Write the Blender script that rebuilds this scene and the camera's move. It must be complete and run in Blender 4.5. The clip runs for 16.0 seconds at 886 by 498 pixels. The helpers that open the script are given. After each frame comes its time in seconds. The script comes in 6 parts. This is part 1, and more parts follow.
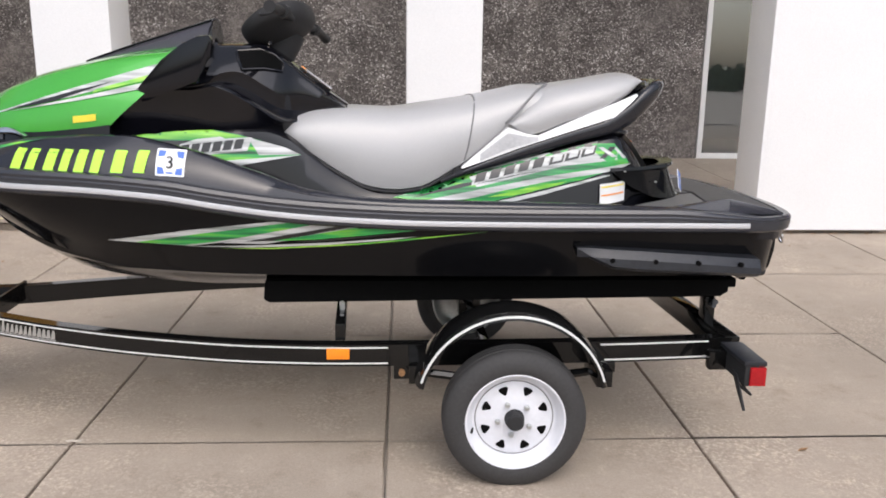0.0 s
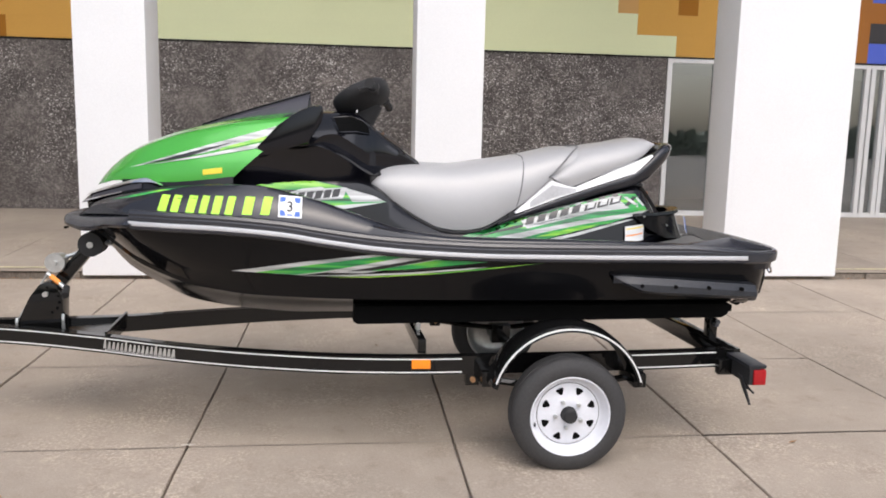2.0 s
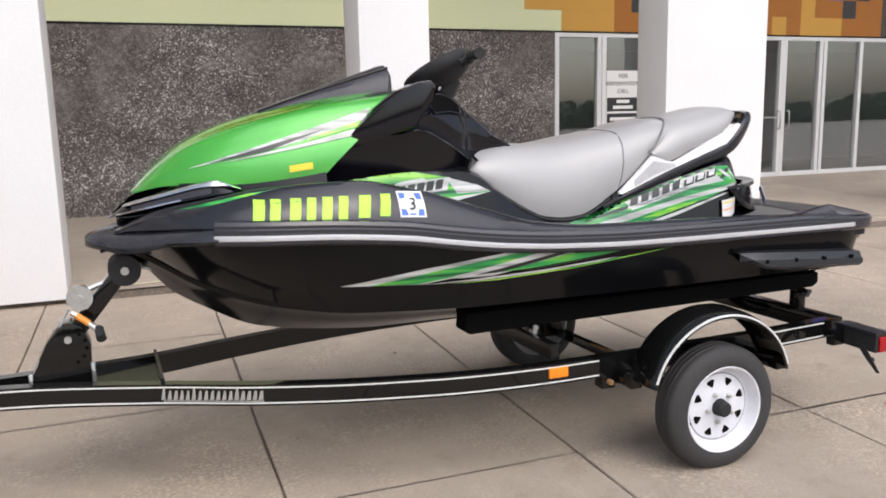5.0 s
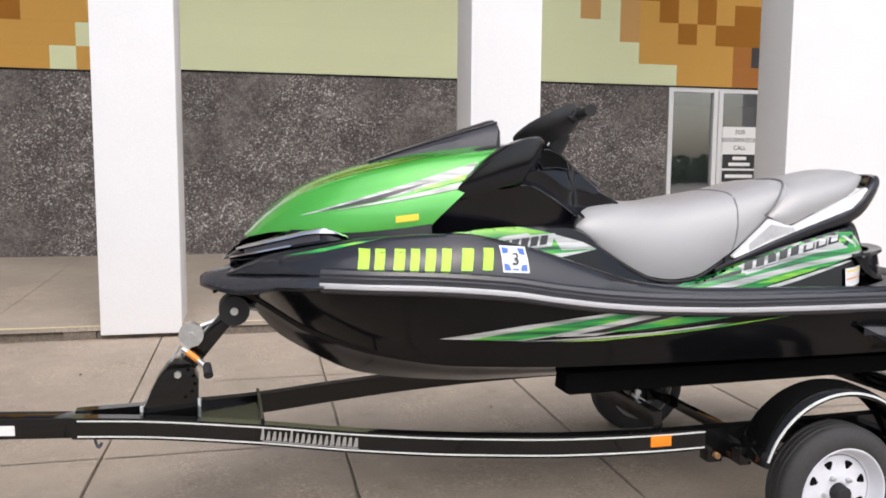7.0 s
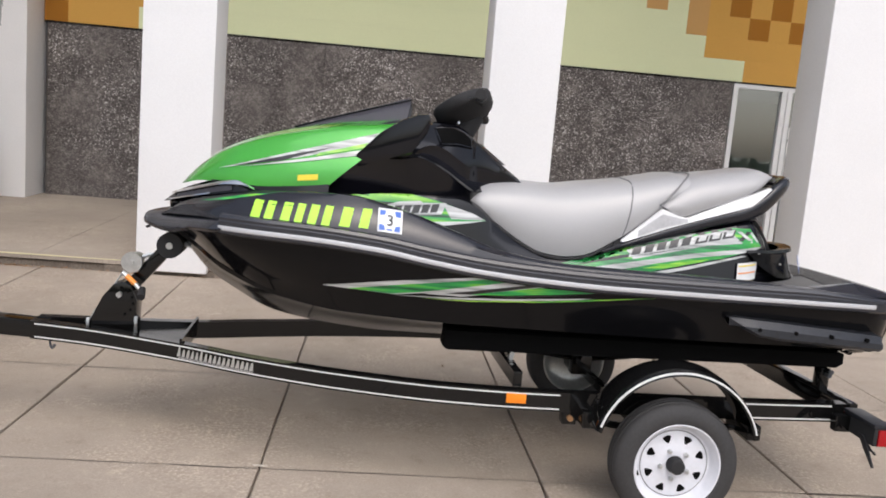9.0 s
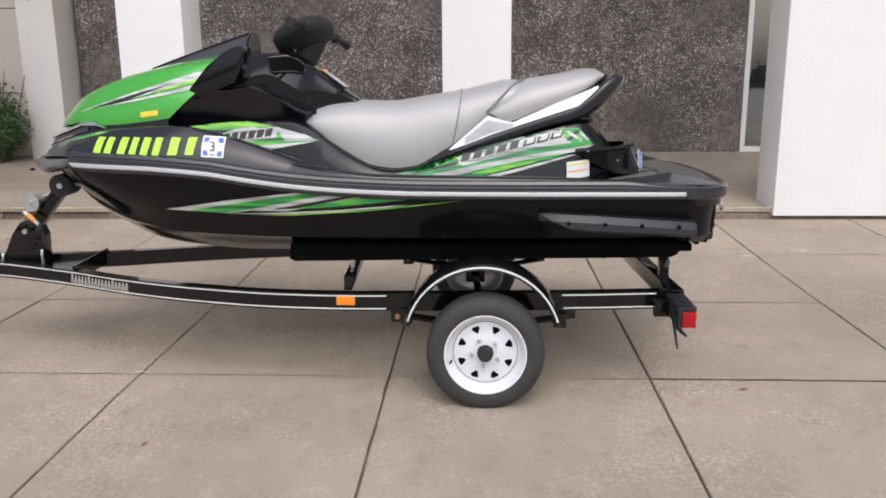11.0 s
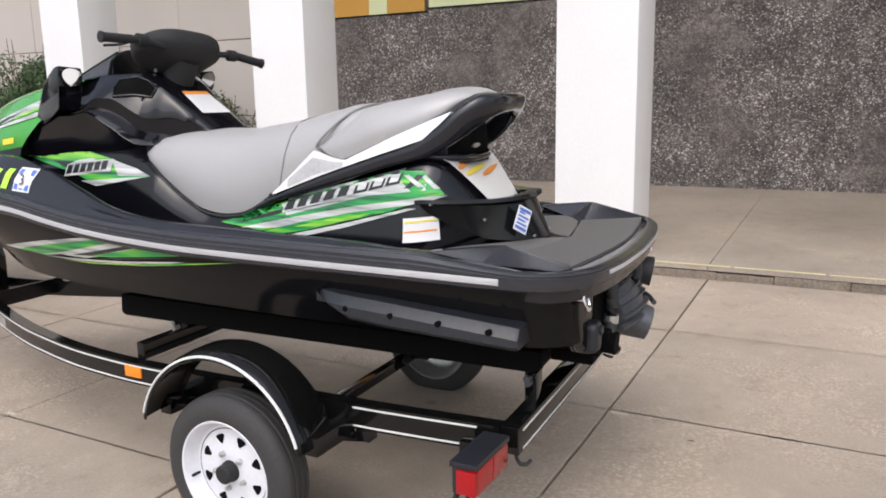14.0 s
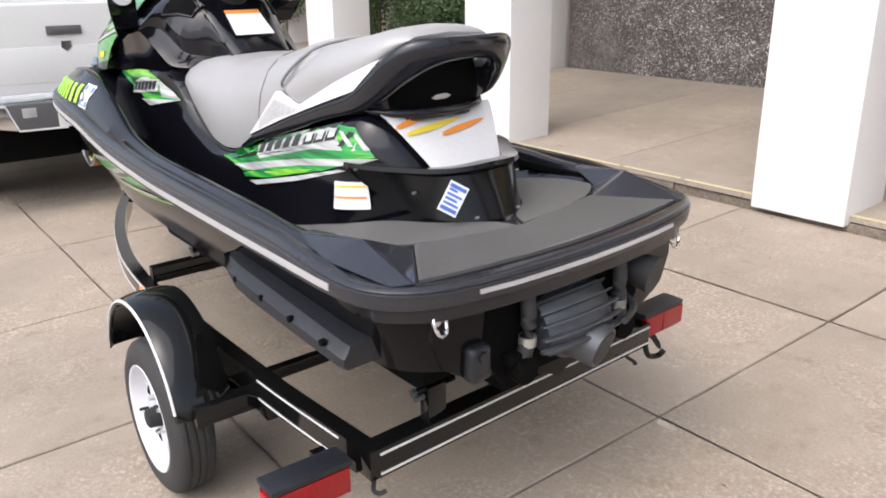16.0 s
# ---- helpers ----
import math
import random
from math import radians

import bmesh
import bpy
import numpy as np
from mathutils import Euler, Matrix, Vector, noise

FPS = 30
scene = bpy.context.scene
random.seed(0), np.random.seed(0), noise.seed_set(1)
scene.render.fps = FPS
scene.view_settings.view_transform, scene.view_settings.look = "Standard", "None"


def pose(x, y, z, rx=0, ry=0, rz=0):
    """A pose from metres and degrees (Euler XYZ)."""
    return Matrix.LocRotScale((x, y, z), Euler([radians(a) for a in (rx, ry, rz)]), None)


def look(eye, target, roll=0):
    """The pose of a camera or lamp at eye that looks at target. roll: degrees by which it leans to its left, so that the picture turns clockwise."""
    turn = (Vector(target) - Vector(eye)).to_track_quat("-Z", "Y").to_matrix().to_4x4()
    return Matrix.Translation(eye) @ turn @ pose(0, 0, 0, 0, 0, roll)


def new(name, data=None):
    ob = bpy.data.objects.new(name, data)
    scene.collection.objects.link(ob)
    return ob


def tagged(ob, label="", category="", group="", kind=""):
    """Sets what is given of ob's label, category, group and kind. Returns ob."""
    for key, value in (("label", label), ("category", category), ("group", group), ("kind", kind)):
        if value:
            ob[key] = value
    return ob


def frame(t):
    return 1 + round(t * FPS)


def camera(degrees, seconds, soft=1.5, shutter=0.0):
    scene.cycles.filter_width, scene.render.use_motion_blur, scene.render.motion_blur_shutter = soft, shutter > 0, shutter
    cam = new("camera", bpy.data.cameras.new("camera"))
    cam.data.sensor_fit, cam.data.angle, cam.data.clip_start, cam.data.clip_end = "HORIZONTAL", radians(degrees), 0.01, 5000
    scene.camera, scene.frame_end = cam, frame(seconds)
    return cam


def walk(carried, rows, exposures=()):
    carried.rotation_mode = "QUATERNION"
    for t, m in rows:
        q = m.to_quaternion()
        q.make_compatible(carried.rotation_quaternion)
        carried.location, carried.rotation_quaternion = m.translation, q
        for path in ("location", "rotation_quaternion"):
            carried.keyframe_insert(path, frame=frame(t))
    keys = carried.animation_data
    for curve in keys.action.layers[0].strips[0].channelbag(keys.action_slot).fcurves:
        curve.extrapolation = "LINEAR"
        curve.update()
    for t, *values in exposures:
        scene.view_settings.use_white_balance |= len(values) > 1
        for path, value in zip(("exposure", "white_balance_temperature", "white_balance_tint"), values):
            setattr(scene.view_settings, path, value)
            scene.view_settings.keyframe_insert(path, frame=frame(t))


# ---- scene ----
cam = camera(58.7, 16.0, soft=1.8)
PATH = [
    (0, (0.061, 0.027, 1.437), (0.164, 1.974, 0.992), 0.8),
    (0.5, (-0.071, -0.192, 1.438), (0.095, 1.775, 1.122), 3.0),
    (1, (-0.11, -0.414, 1.44), (0.085, 1.556, 1.159), 0.2),
    (1.5, (-0.24, -0.536, 1.456), (-0.063, 1.444, 1.235), 1.0),
    (2, (-0.49, -0.606, 1.434), (-0.255, 1.359, 1.143), 1.3),
    (2.5, (-0.665, -0.565, 1.435), (-0.337, 1.38, 1.104), 4.0),
    (3, (-0.831, -0.36, 1.431), (-0.415, 1.574, 1.139), -0.0),
    (3.5, (-0.98, -0.207, 1.425), (-0.534, 1.721, 1.14), 0.7),
    (4, (-1.251, -0.111, 1.415), (-0.658, 1.775, 1.112), 1.2),
    (4.2, (-1.361, -0.072, 1.415), (-0.718, 1.793, 1.089), -1.0),
    (6.3, (-1.707, 0.423, 1.408), (-0.959, 2.251, 1.091), -0.3),
    (6.5, (-1.691, 0.372, 1.408), (-1.063, 2.248, 1.118), -2.1),
    (7, (-1.615, 0.17, 1.433), (-1.166, 2.108, 1.224), 0.4),
    (7.5, (-1.419, 0.043, 1.43), (-1.194, 2.025, 1.279), -0.3),
    (8, (-1.18, -0.032, 1.439), (-1.163, 1.964, 1.31), -0.4),
    (8.5, (-0.998, -0.177, 1.434), (-0.873, 1.805, 1.198), 1.8),
    (8.7, (-0.927, -0.24, 1.443), (-0.731, 1.734, 1.189), 4.8),
    (10.8, (0.289, -0.692, 1.431), (0.229, 1.267, 1.029), -0.9),
    (11, (0.436, -0.631, 1.42), (0.34, 1.318, 0.982), -0.5),
    (11.5, (0.681, -0.442, 1.398), (0.568, 1.507, 0.965), -1.5),
    (12, (0.912, -0.17, 1.414), (0.66, 1.767, 0.984), 0.8),
    (12.5, (1.303, 0.018, 1.411), (0.896, 1.931, 0.993), 0.3),
    (13, (1.596, 0.227, 1.391), (1.089, 2.113, 0.962), -2.6),
    (13.5, (1.831, 0.559, 1.415), (1.211, 2.395, 0.923), 0.6),
    (14, (2.167, 0.85, 1.395), (1.239, 2.581, 1.019), -1.0),
    (14.5, (2.399, 1.163, 1.397), (1.288, 2.739, 0.865), -5.3),
    (15, (2.493, 1.635, 1.425), (1.283, 3.068, 0.731), -4.0),
    (15.5, (2.566, 1.813, 1.517), (1.276, 3.184, 0.843), -1.6),
    (16, (2.772, 1.957, 1.555), (1.274, 3.111, 0.903), -0.8),
]
walk(cam, [(t, look(eye, target, roll)) for t, eye, target, roll in PATH],
     exposures=[(0.0, 0.15), (8.0, 0.13), (8.5, 0.06), (11.0, 0.0), (12.5, 0.10), (14.0, 0.20), (15.0, 0.30), (16.0, 0.50)])


# ---- world, light and exposure ----
world = bpy.data.worlds.new("overcast_sky")
scene.world = world
world.use_nodes = True
wn, wl = world.node_tree.nodes, world.node_tree.links
sky = wn.new("ShaderNodeTexSky")
sky.sky_type, sky.sun_disc = "NISHITA", False
sky.sun_elevation, sky.sun_rotation = radians(55), radians(170)
sky.air_density, sky.dust_density, sky.ozone_density = 1.0, 4.0, 1.0
grey = wn.new("ShaderNodeHueSaturation")
grey.inputs["Saturation"].default_value = 0.62
wl.new(sky.outputs[0], grey.inputs["Color"])
wl.new(grey.outputs[0], wn["Background"].inputs["Color"])
wn["Background"].inputs["Strength"].default_value = 0.19
sun_data = bpy.data.lights.new("sun", "SUN")
sun_data.energy, sun_data.angle, sun_data.color = 1.1, radians(75), (1.0, 0.988, 1.12)
sun = new("sun", sun_data)
sun.matrix_world = look((3, -14, 23), (0, 3, 0))
scene.view_settings.exposure = 0.0

C = 3.35          # centre line of trailer and watercraft
WALL = 10.3       # face of the building's wall
COLS = 1.235      # width of a pavement slab


# ---- materials ----
def mat(name, colour, rough=0.5, metal=0.0, var=0.12, scale=6.0, fine=60.0, bump=0.0, coat=0.0, tint=None, spec=0.5, per=0.0):
    m = bpy.data.materials.new(name)
    m.use_nodes = True
    n, l = m.node_tree.nodes, m.node_tree.links
    b = n["Principled BSDF"]
    b.inputs["Metallic"].default_value = metal
    b.inputs["Specular IOR Level"].default_value = spec
    b.inputs["Coat Weight"].default_value = coat
    b.inputs["Coat Roughness"].default_value = 0.05
    tc = n.new("ShaderNodeTexCoord")
    big = n.new("ShaderNodeTexNoise")
    big.inputs["Scale"].default_value, big.inputs["Detail"].default_value = scale, 5
    small = n.new("ShaderNodeTexNoise")
    small.inputs["Scale"].default_value, small.inputs["Detail"].default_value = fine, 4
    for t in (big, small):
        l.new(tc.outputs["Object"], t.inputs["Vector"])
    add = n.new("ShaderNodeMath")
    add.operation = "MULTIPLY_ADD"
    add.inputs[1].default_value = 0.6
    l.new(small.outputs[0], add.inputs[0])
    half = n.new("ShaderNodeMath")
    half.operation = "MULTIPLY"
    half.inputs[1].default_value = 0.4
    l.new(big.outputs[0], half.inputs[0])
    l.new(half.outputs[0], add.inputs[2])
    src = add.outputs[0]
    if per:
        info = n.new("ShaderNodeObjectInfo")
        pa = n.new("ShaderNodeMath")
        pa.operation = "MULTIPLY_ADD"
        pa.inputs[1].default_value = per
        l.new(info.outputs["Random"], pa.inputs[0])
        l.new(src, pa.inputs[2])
        off = n.new("ShaderNodeMath")
        off.operation = "SUBTRACT"
        off.inputs[1].default_value = per / 2
        l.new(pa.outputs[0], off.inputs[0])
        src = off.outputs[0]
    ramp = n.new("ShaderNodeValToRGB")
    ramp.color_ramp.elements[0].position, ramp.color_ramp.elements[1].position = 0.3, 0.7
    dark = [c * (1 - var) for c in colour]
    lite = [min(1, c * (1 + var)) for c in (tint or colour)]
    ramp.color_ramp.elements[0].color, ramp.color_ramp.elements[1].color = (*dark, 1), (*lite, 1)
    l.new(src, ramp.inputs[0])
    l.new(ramp.outputs[0], b.inputs["Base Color"])
    rr = n.new("ShaderNodeMapRange")
    rr.inputs["To Min"].default_value, rr.inputs["To Max"].default_value = max(0.01, rough * 0.8), min(1, rough * 1.2)
    l.new(big.outputs[0], rr.inputs["Value"])
    l.new(rr.outputs[0], b.inputs["Roughness"])
    if bump:
        bp = n.new("ShaderNodeBump")
        bp.inputs["Strength"].default_value, bp.inputs["Distance"].default_value = bump, 0.004
        l.new(small.outputs[0], bp.inputs["Height"])
        l.new(bp.outputs[0], b.inputs["Normal"])
    return m


def ramp_node(n, stops):
    r = n.new("ShaderNodeValToRGB")
    e = r.color_ramp.elements
    while len(e) < len(stops):
        e.new(0.5)
    for el, (p, c) in zip(e, stops):
        el.position, el.color = p, (*c, 1)
    return r


def pebble_material():
    """Dark exposed-aggregate panels: chips of stone, pale ones scattered, in a brown-grey binder."""
    m = bpy.data.materials.new("pebble_aggregate")
    m.use_nodes = True
    n, l = m.node_tree.nodes, m.node_tree.links
    b = n["Principled BSDF"]
    b.inputs["Roughness"].default_value = 0.75
    tc = n.new("ShaderNodeTexCoord")
    vo = n.new("ShaderNodeTexVoronoi")
    vo.inputs["Scale"].default_value = 72
    vo.inputs["Randomness"].default_value = 1.0
    l.new(tc.outputs["Object"], vo.inputs["Vector"])
    no = n.new("ShaderNodeTexNoise")
    no.inputs["Scale"].default_value, no.inputs["Detail"].default_value = 2.6, 8
    l.new(tc.outputs["Object"], no.inputs["Vector"])
    sep = n.new("ShaderNodeSeparateColor")
    l.new(vo.outputs["Color"], sep.inputs[0])
    st = ramp_node(n, [(0.0, (0.052, 0.046, 0.043)), (0.5, (0.108, 0.097, 0.091)), (0.84, (0.190, 0.176, 0.168)), (0.98, (0.47, 0.455, 0.445))])
    # patches where the binder has been smeared over the chips
    smear = n.new("ShaderNodeTexNoise")
    smear.inputs["Scale"].default_value, smear.inputs["Detail"].default_value = 1.3, 5
    l.new(tc.outputs["Object"], smear.inputs["Vector"])
    smooth_amount = n.new("ShaderNodeMapRange")
    for i, v in ((1, 0.50), (2, 0.66), (3, 0.0), (4, 0.65)):
        smooth_amount.inputs[i].default_value = v
    l.new(smear.outputs[0], smooth_amount.inputs[0])
    chips = n.new("ShaderNodeMix")
    l.new(smooth_amount.outputs[0], chips.inputs[0])
    l.new(sep.outputs[0], chips.inputs[2])
    chips.inputs[3].default_value = 0.52
    l.new(chips.outputs[0], st.inputs[0])
    cl = ramp_node(n, [(0.34, (0.52, 0.49, 0.47)), (0.5, (0.98, 0.95, 0.92)), (0.66, (2.0, 1.96, 1.92))])
    fleck = n.new("ShaderNodeTexNoise")
    fleck.inputs["Scale"].default_value, fleck.inputs["Detail"].default_value, fleck.inputs["Roughness"].default_value = 17, 6, 0.75
    l.new(tc.outputs["Object"], fleck.inputs["Vector"])
    both = n.new("ShaderNodeMix")
    both.inputs[0].default_value = 0.55
    l.new(no.outputs[0], both.inputs[2])
    l.new(fleck.outputs[0], both.inputs[3])
    l.new(both.outputs[0], cl.inputs[0])
    mix = n.new("ShaderNodeMix")
    mix.data_type, mix.blend_type = "RGBA", "MULTIPLY"
    mix.inputs[0].default_value = 1
    l.new(st.outputs[0], mix.inputs[6])
    l.new(cl.outputs[0], mix.inputs[7])
    l.new(mix.outputs[2], b.inputs["Base Color"])
    bp = n.new("ShaderNodeBump")
    bp.inputs["Strength"].default_value, bp.inputs["Distance"].default_value = 0.7, 0.006
    inv = n.new("ShaderNodeMath")
    inv.operation = "SUBTRACT"
    inv.inputs[0].default_value = 1
    l.new(vo.outputs["Distance"], inv.inputs[1])
    l.new(inv.outputs[0], bp.inputs["Height"])
    l.new(bp.outputs[0], b.inputs["Normal"])
    return m


def concrete_material(name, colour, per, wear):
    """Worn broom-finished concrete: cloudy stains, fine sand grain, pale worn spots."""
    m = bpy.data.materials.new(name)
    m.use_nodes = True
    n, l = m.node_tree.nodes, m.node_tree.links
    b = n["Principled BSDF"]
    b.inputs["Roughness"].default_value = 0.85
    geo = n.new("ShaderNodeNewGeometry")
    def noise_tex(s, d, r=0.55):
        t = n.new("ShaderNodeTexNoise")
        t.inputs["Scale"].default_value, t.inputs["Detail"].default_value, t.inputs["Roughness"].default_value = s, d, r
        l.new(geo.outputs["Position"], t.inputs["Vector"])
        return t
    cloud, mid, grain, grain_mid = noise_tex(0.9, 5), noise_tex(7, 6, 0.65), noise_tex(130, 3), noise_tex(14, 3)
    base = ramp_node(n, [(0.28, tuple(c * 0.80 for c in colour)), (0.72, tuple(c * 1.14 for c in colour))])
    l.new(cloud.outputs[0], base.inputs[0])
    st = ramp_node(n, [(0.26, (0.78, 0.76, 0.74)), (0.42, (0.97, 0.96, 0.955)), (0.60, (1.0, 1.0, 1.0)), (0.72, (1.16, 1.15, 1.13))])
    l.new(mid.outputs[0], st.inputs[0])
    gr = ramp_node(n, [(0.3, (0.86, 0.86, 0.86)), (0.7, (1.12, 1.12, 1.12))])
    l.new(grain.outputs[0], gr.inputs[0])
    # scaled patches where the paler sand shows, and small dark drips
    area, sand = noise_tex(1.1, 8, 0.70), noise_tex(62, 2, 0.7)
    gate = ramp_node(n, [(0.46, (0, 0, 0)), (0.62, (1, 1, 1))])
    l.new(area.outputs[0], gate.inputs[0])
    speck = ramp_node(n, [(0.34, (0.84, 0.83, 0.82)), (0.50, (0.99, 0.985, 0.98)), (0.66, (1.46, 1.45, 1.44))])
    l.new(sand.outputs[0], speck.inputs[0])
    worn = n.new("ShaderNodeMix")
    worn.data_type = "RGBA"
    l.new(gate.outputs[0], worn.inputs[0])
    worn.inputs[6].default_value = (1, 1, 1, 1)
    l.new(speck.outputs[0], worn.inputs[7])
    drip = n.new("ShaderNodeTexVoronoi")
    drip.inputs["Scale"].default_value = 1.5
    warp = n.new("ShaderNodeVectorMath")
    warp.operation = "MULTIPLY_ADD"
    warp.inputs[1].default_value = (0.05, 0.05, 0.05)
    l.new(grain_mid.outputs["Color"], warp.inputs[0])
    l.new(geo.outputs["Position"], warp.inputs[2])
    l.new(warp.outputs[0], drip.inputs["Vector"])
    spot = ramp_node(n, [(0.016, (0.45, 0.42, 0.39)), (0.050, (1, 1, 1))])
    l.new(drip.outputs["Distance"], spot.inputs[0])
    last = base.outputs[0]
    for other in (st, gr, worn, spot):
        mix = n.new("ShaderNodeMix")
        mix.data_type, mix.blend_type = "RGBA", "MULTIPLY"
        mix.inputs[0].default_value = wear if other in (st, worn) else 0.8
        if other is worn:
            l.new(last, mix.inputs[6])
            l.new(worn.outputs[2], mix.inputs[7])
            last = mix.outputs[2]
            continue
        l.new(last, mix.inputs[6])
        l.new(other.outputs[0], mix.inputs[7])
        last = mix.outputs[2]
    info = n.new("ShaderNodeObjectInfo")
    pr = n.new("ShaderNodeMapRange")
    pr.inputs["To Min"].default_value, pr.inputs["To Max"].default_value = 1 - per, 1 + per
    l.new(info.outputs["Random"], pr.inputs["Value"])
    sc = n.new("ShaderNodeVectorMath")
    sc.operation = "SCALE"
    l.new(last, sc.inputs[0])
    l.new(pr.outputs[0], sc.inputs["Scale"])
    l.new(sc.outputs[0], b.inputs["Base Color"])
    bp = n.new("ShaderNodeBump")
    bp.inputs["Strength"].default_value, bp.inputs["Distance"].default_value = 0.35, 0.003
    l.new(grain.outputs[0], bp.inputs["Height"])
    l.new(bp.outputs[0], b.inputs["Normal"])
    return m


def glass_material(name, tint=(0.86, 0.9, 0.9)):
    m = bpy.data.materials.new(name)
    m.use_nodes = True
    b = m.node_tree.nodes["Principled BSDF"]
    b.inputs["Base Color"].default_value = (*tint, 1)
    b.inputs["Transmission Weight"].default_value = 1
    b.inputs["Roughness"].default_value = 0.01
    b.inputs["IOR"].default_value = 2.2
    return m


def streak_material(name, stops, tilt):
    """Printed vinyl whose colours run in long thin streaks."""
    m = bpy.data.materials.new(name)
    m.use_nodes = True
    n, l = m.node_tree.nodes, m.node_tree.links
    b = n["Principled BSDF"]
    b.inputs["Roughness"].default_value, b.inputs["Coat Weight"].default_value = 0.3, 0.3
    tc = n.new("ShaderNodeTexCoord")
    turn = n.new("ShaderNodeMapping")
    turn.inputs["Rotation"].default_value = (0, radians(tilt), 0)
    turn.inputs["Scale"].default_value = (2.2, 0.3, 34)
    l.new(tc.outputs["Object"], turn.inputs["Vector"])
    t = n.new("ShaderNodeTexNoise")
    t.inputs["Scale"].default_value, t.inputs["Detail"].default_value = 1.6, 3
    l.new(turn.outputs[0], t.inputs["Vector"])
    r = ramp_node(n, stops)
    l.new(t.outputs[0], r.inputs[0])
    l.new(r.outputs[0], b.inputs["Base Color"])
    return m


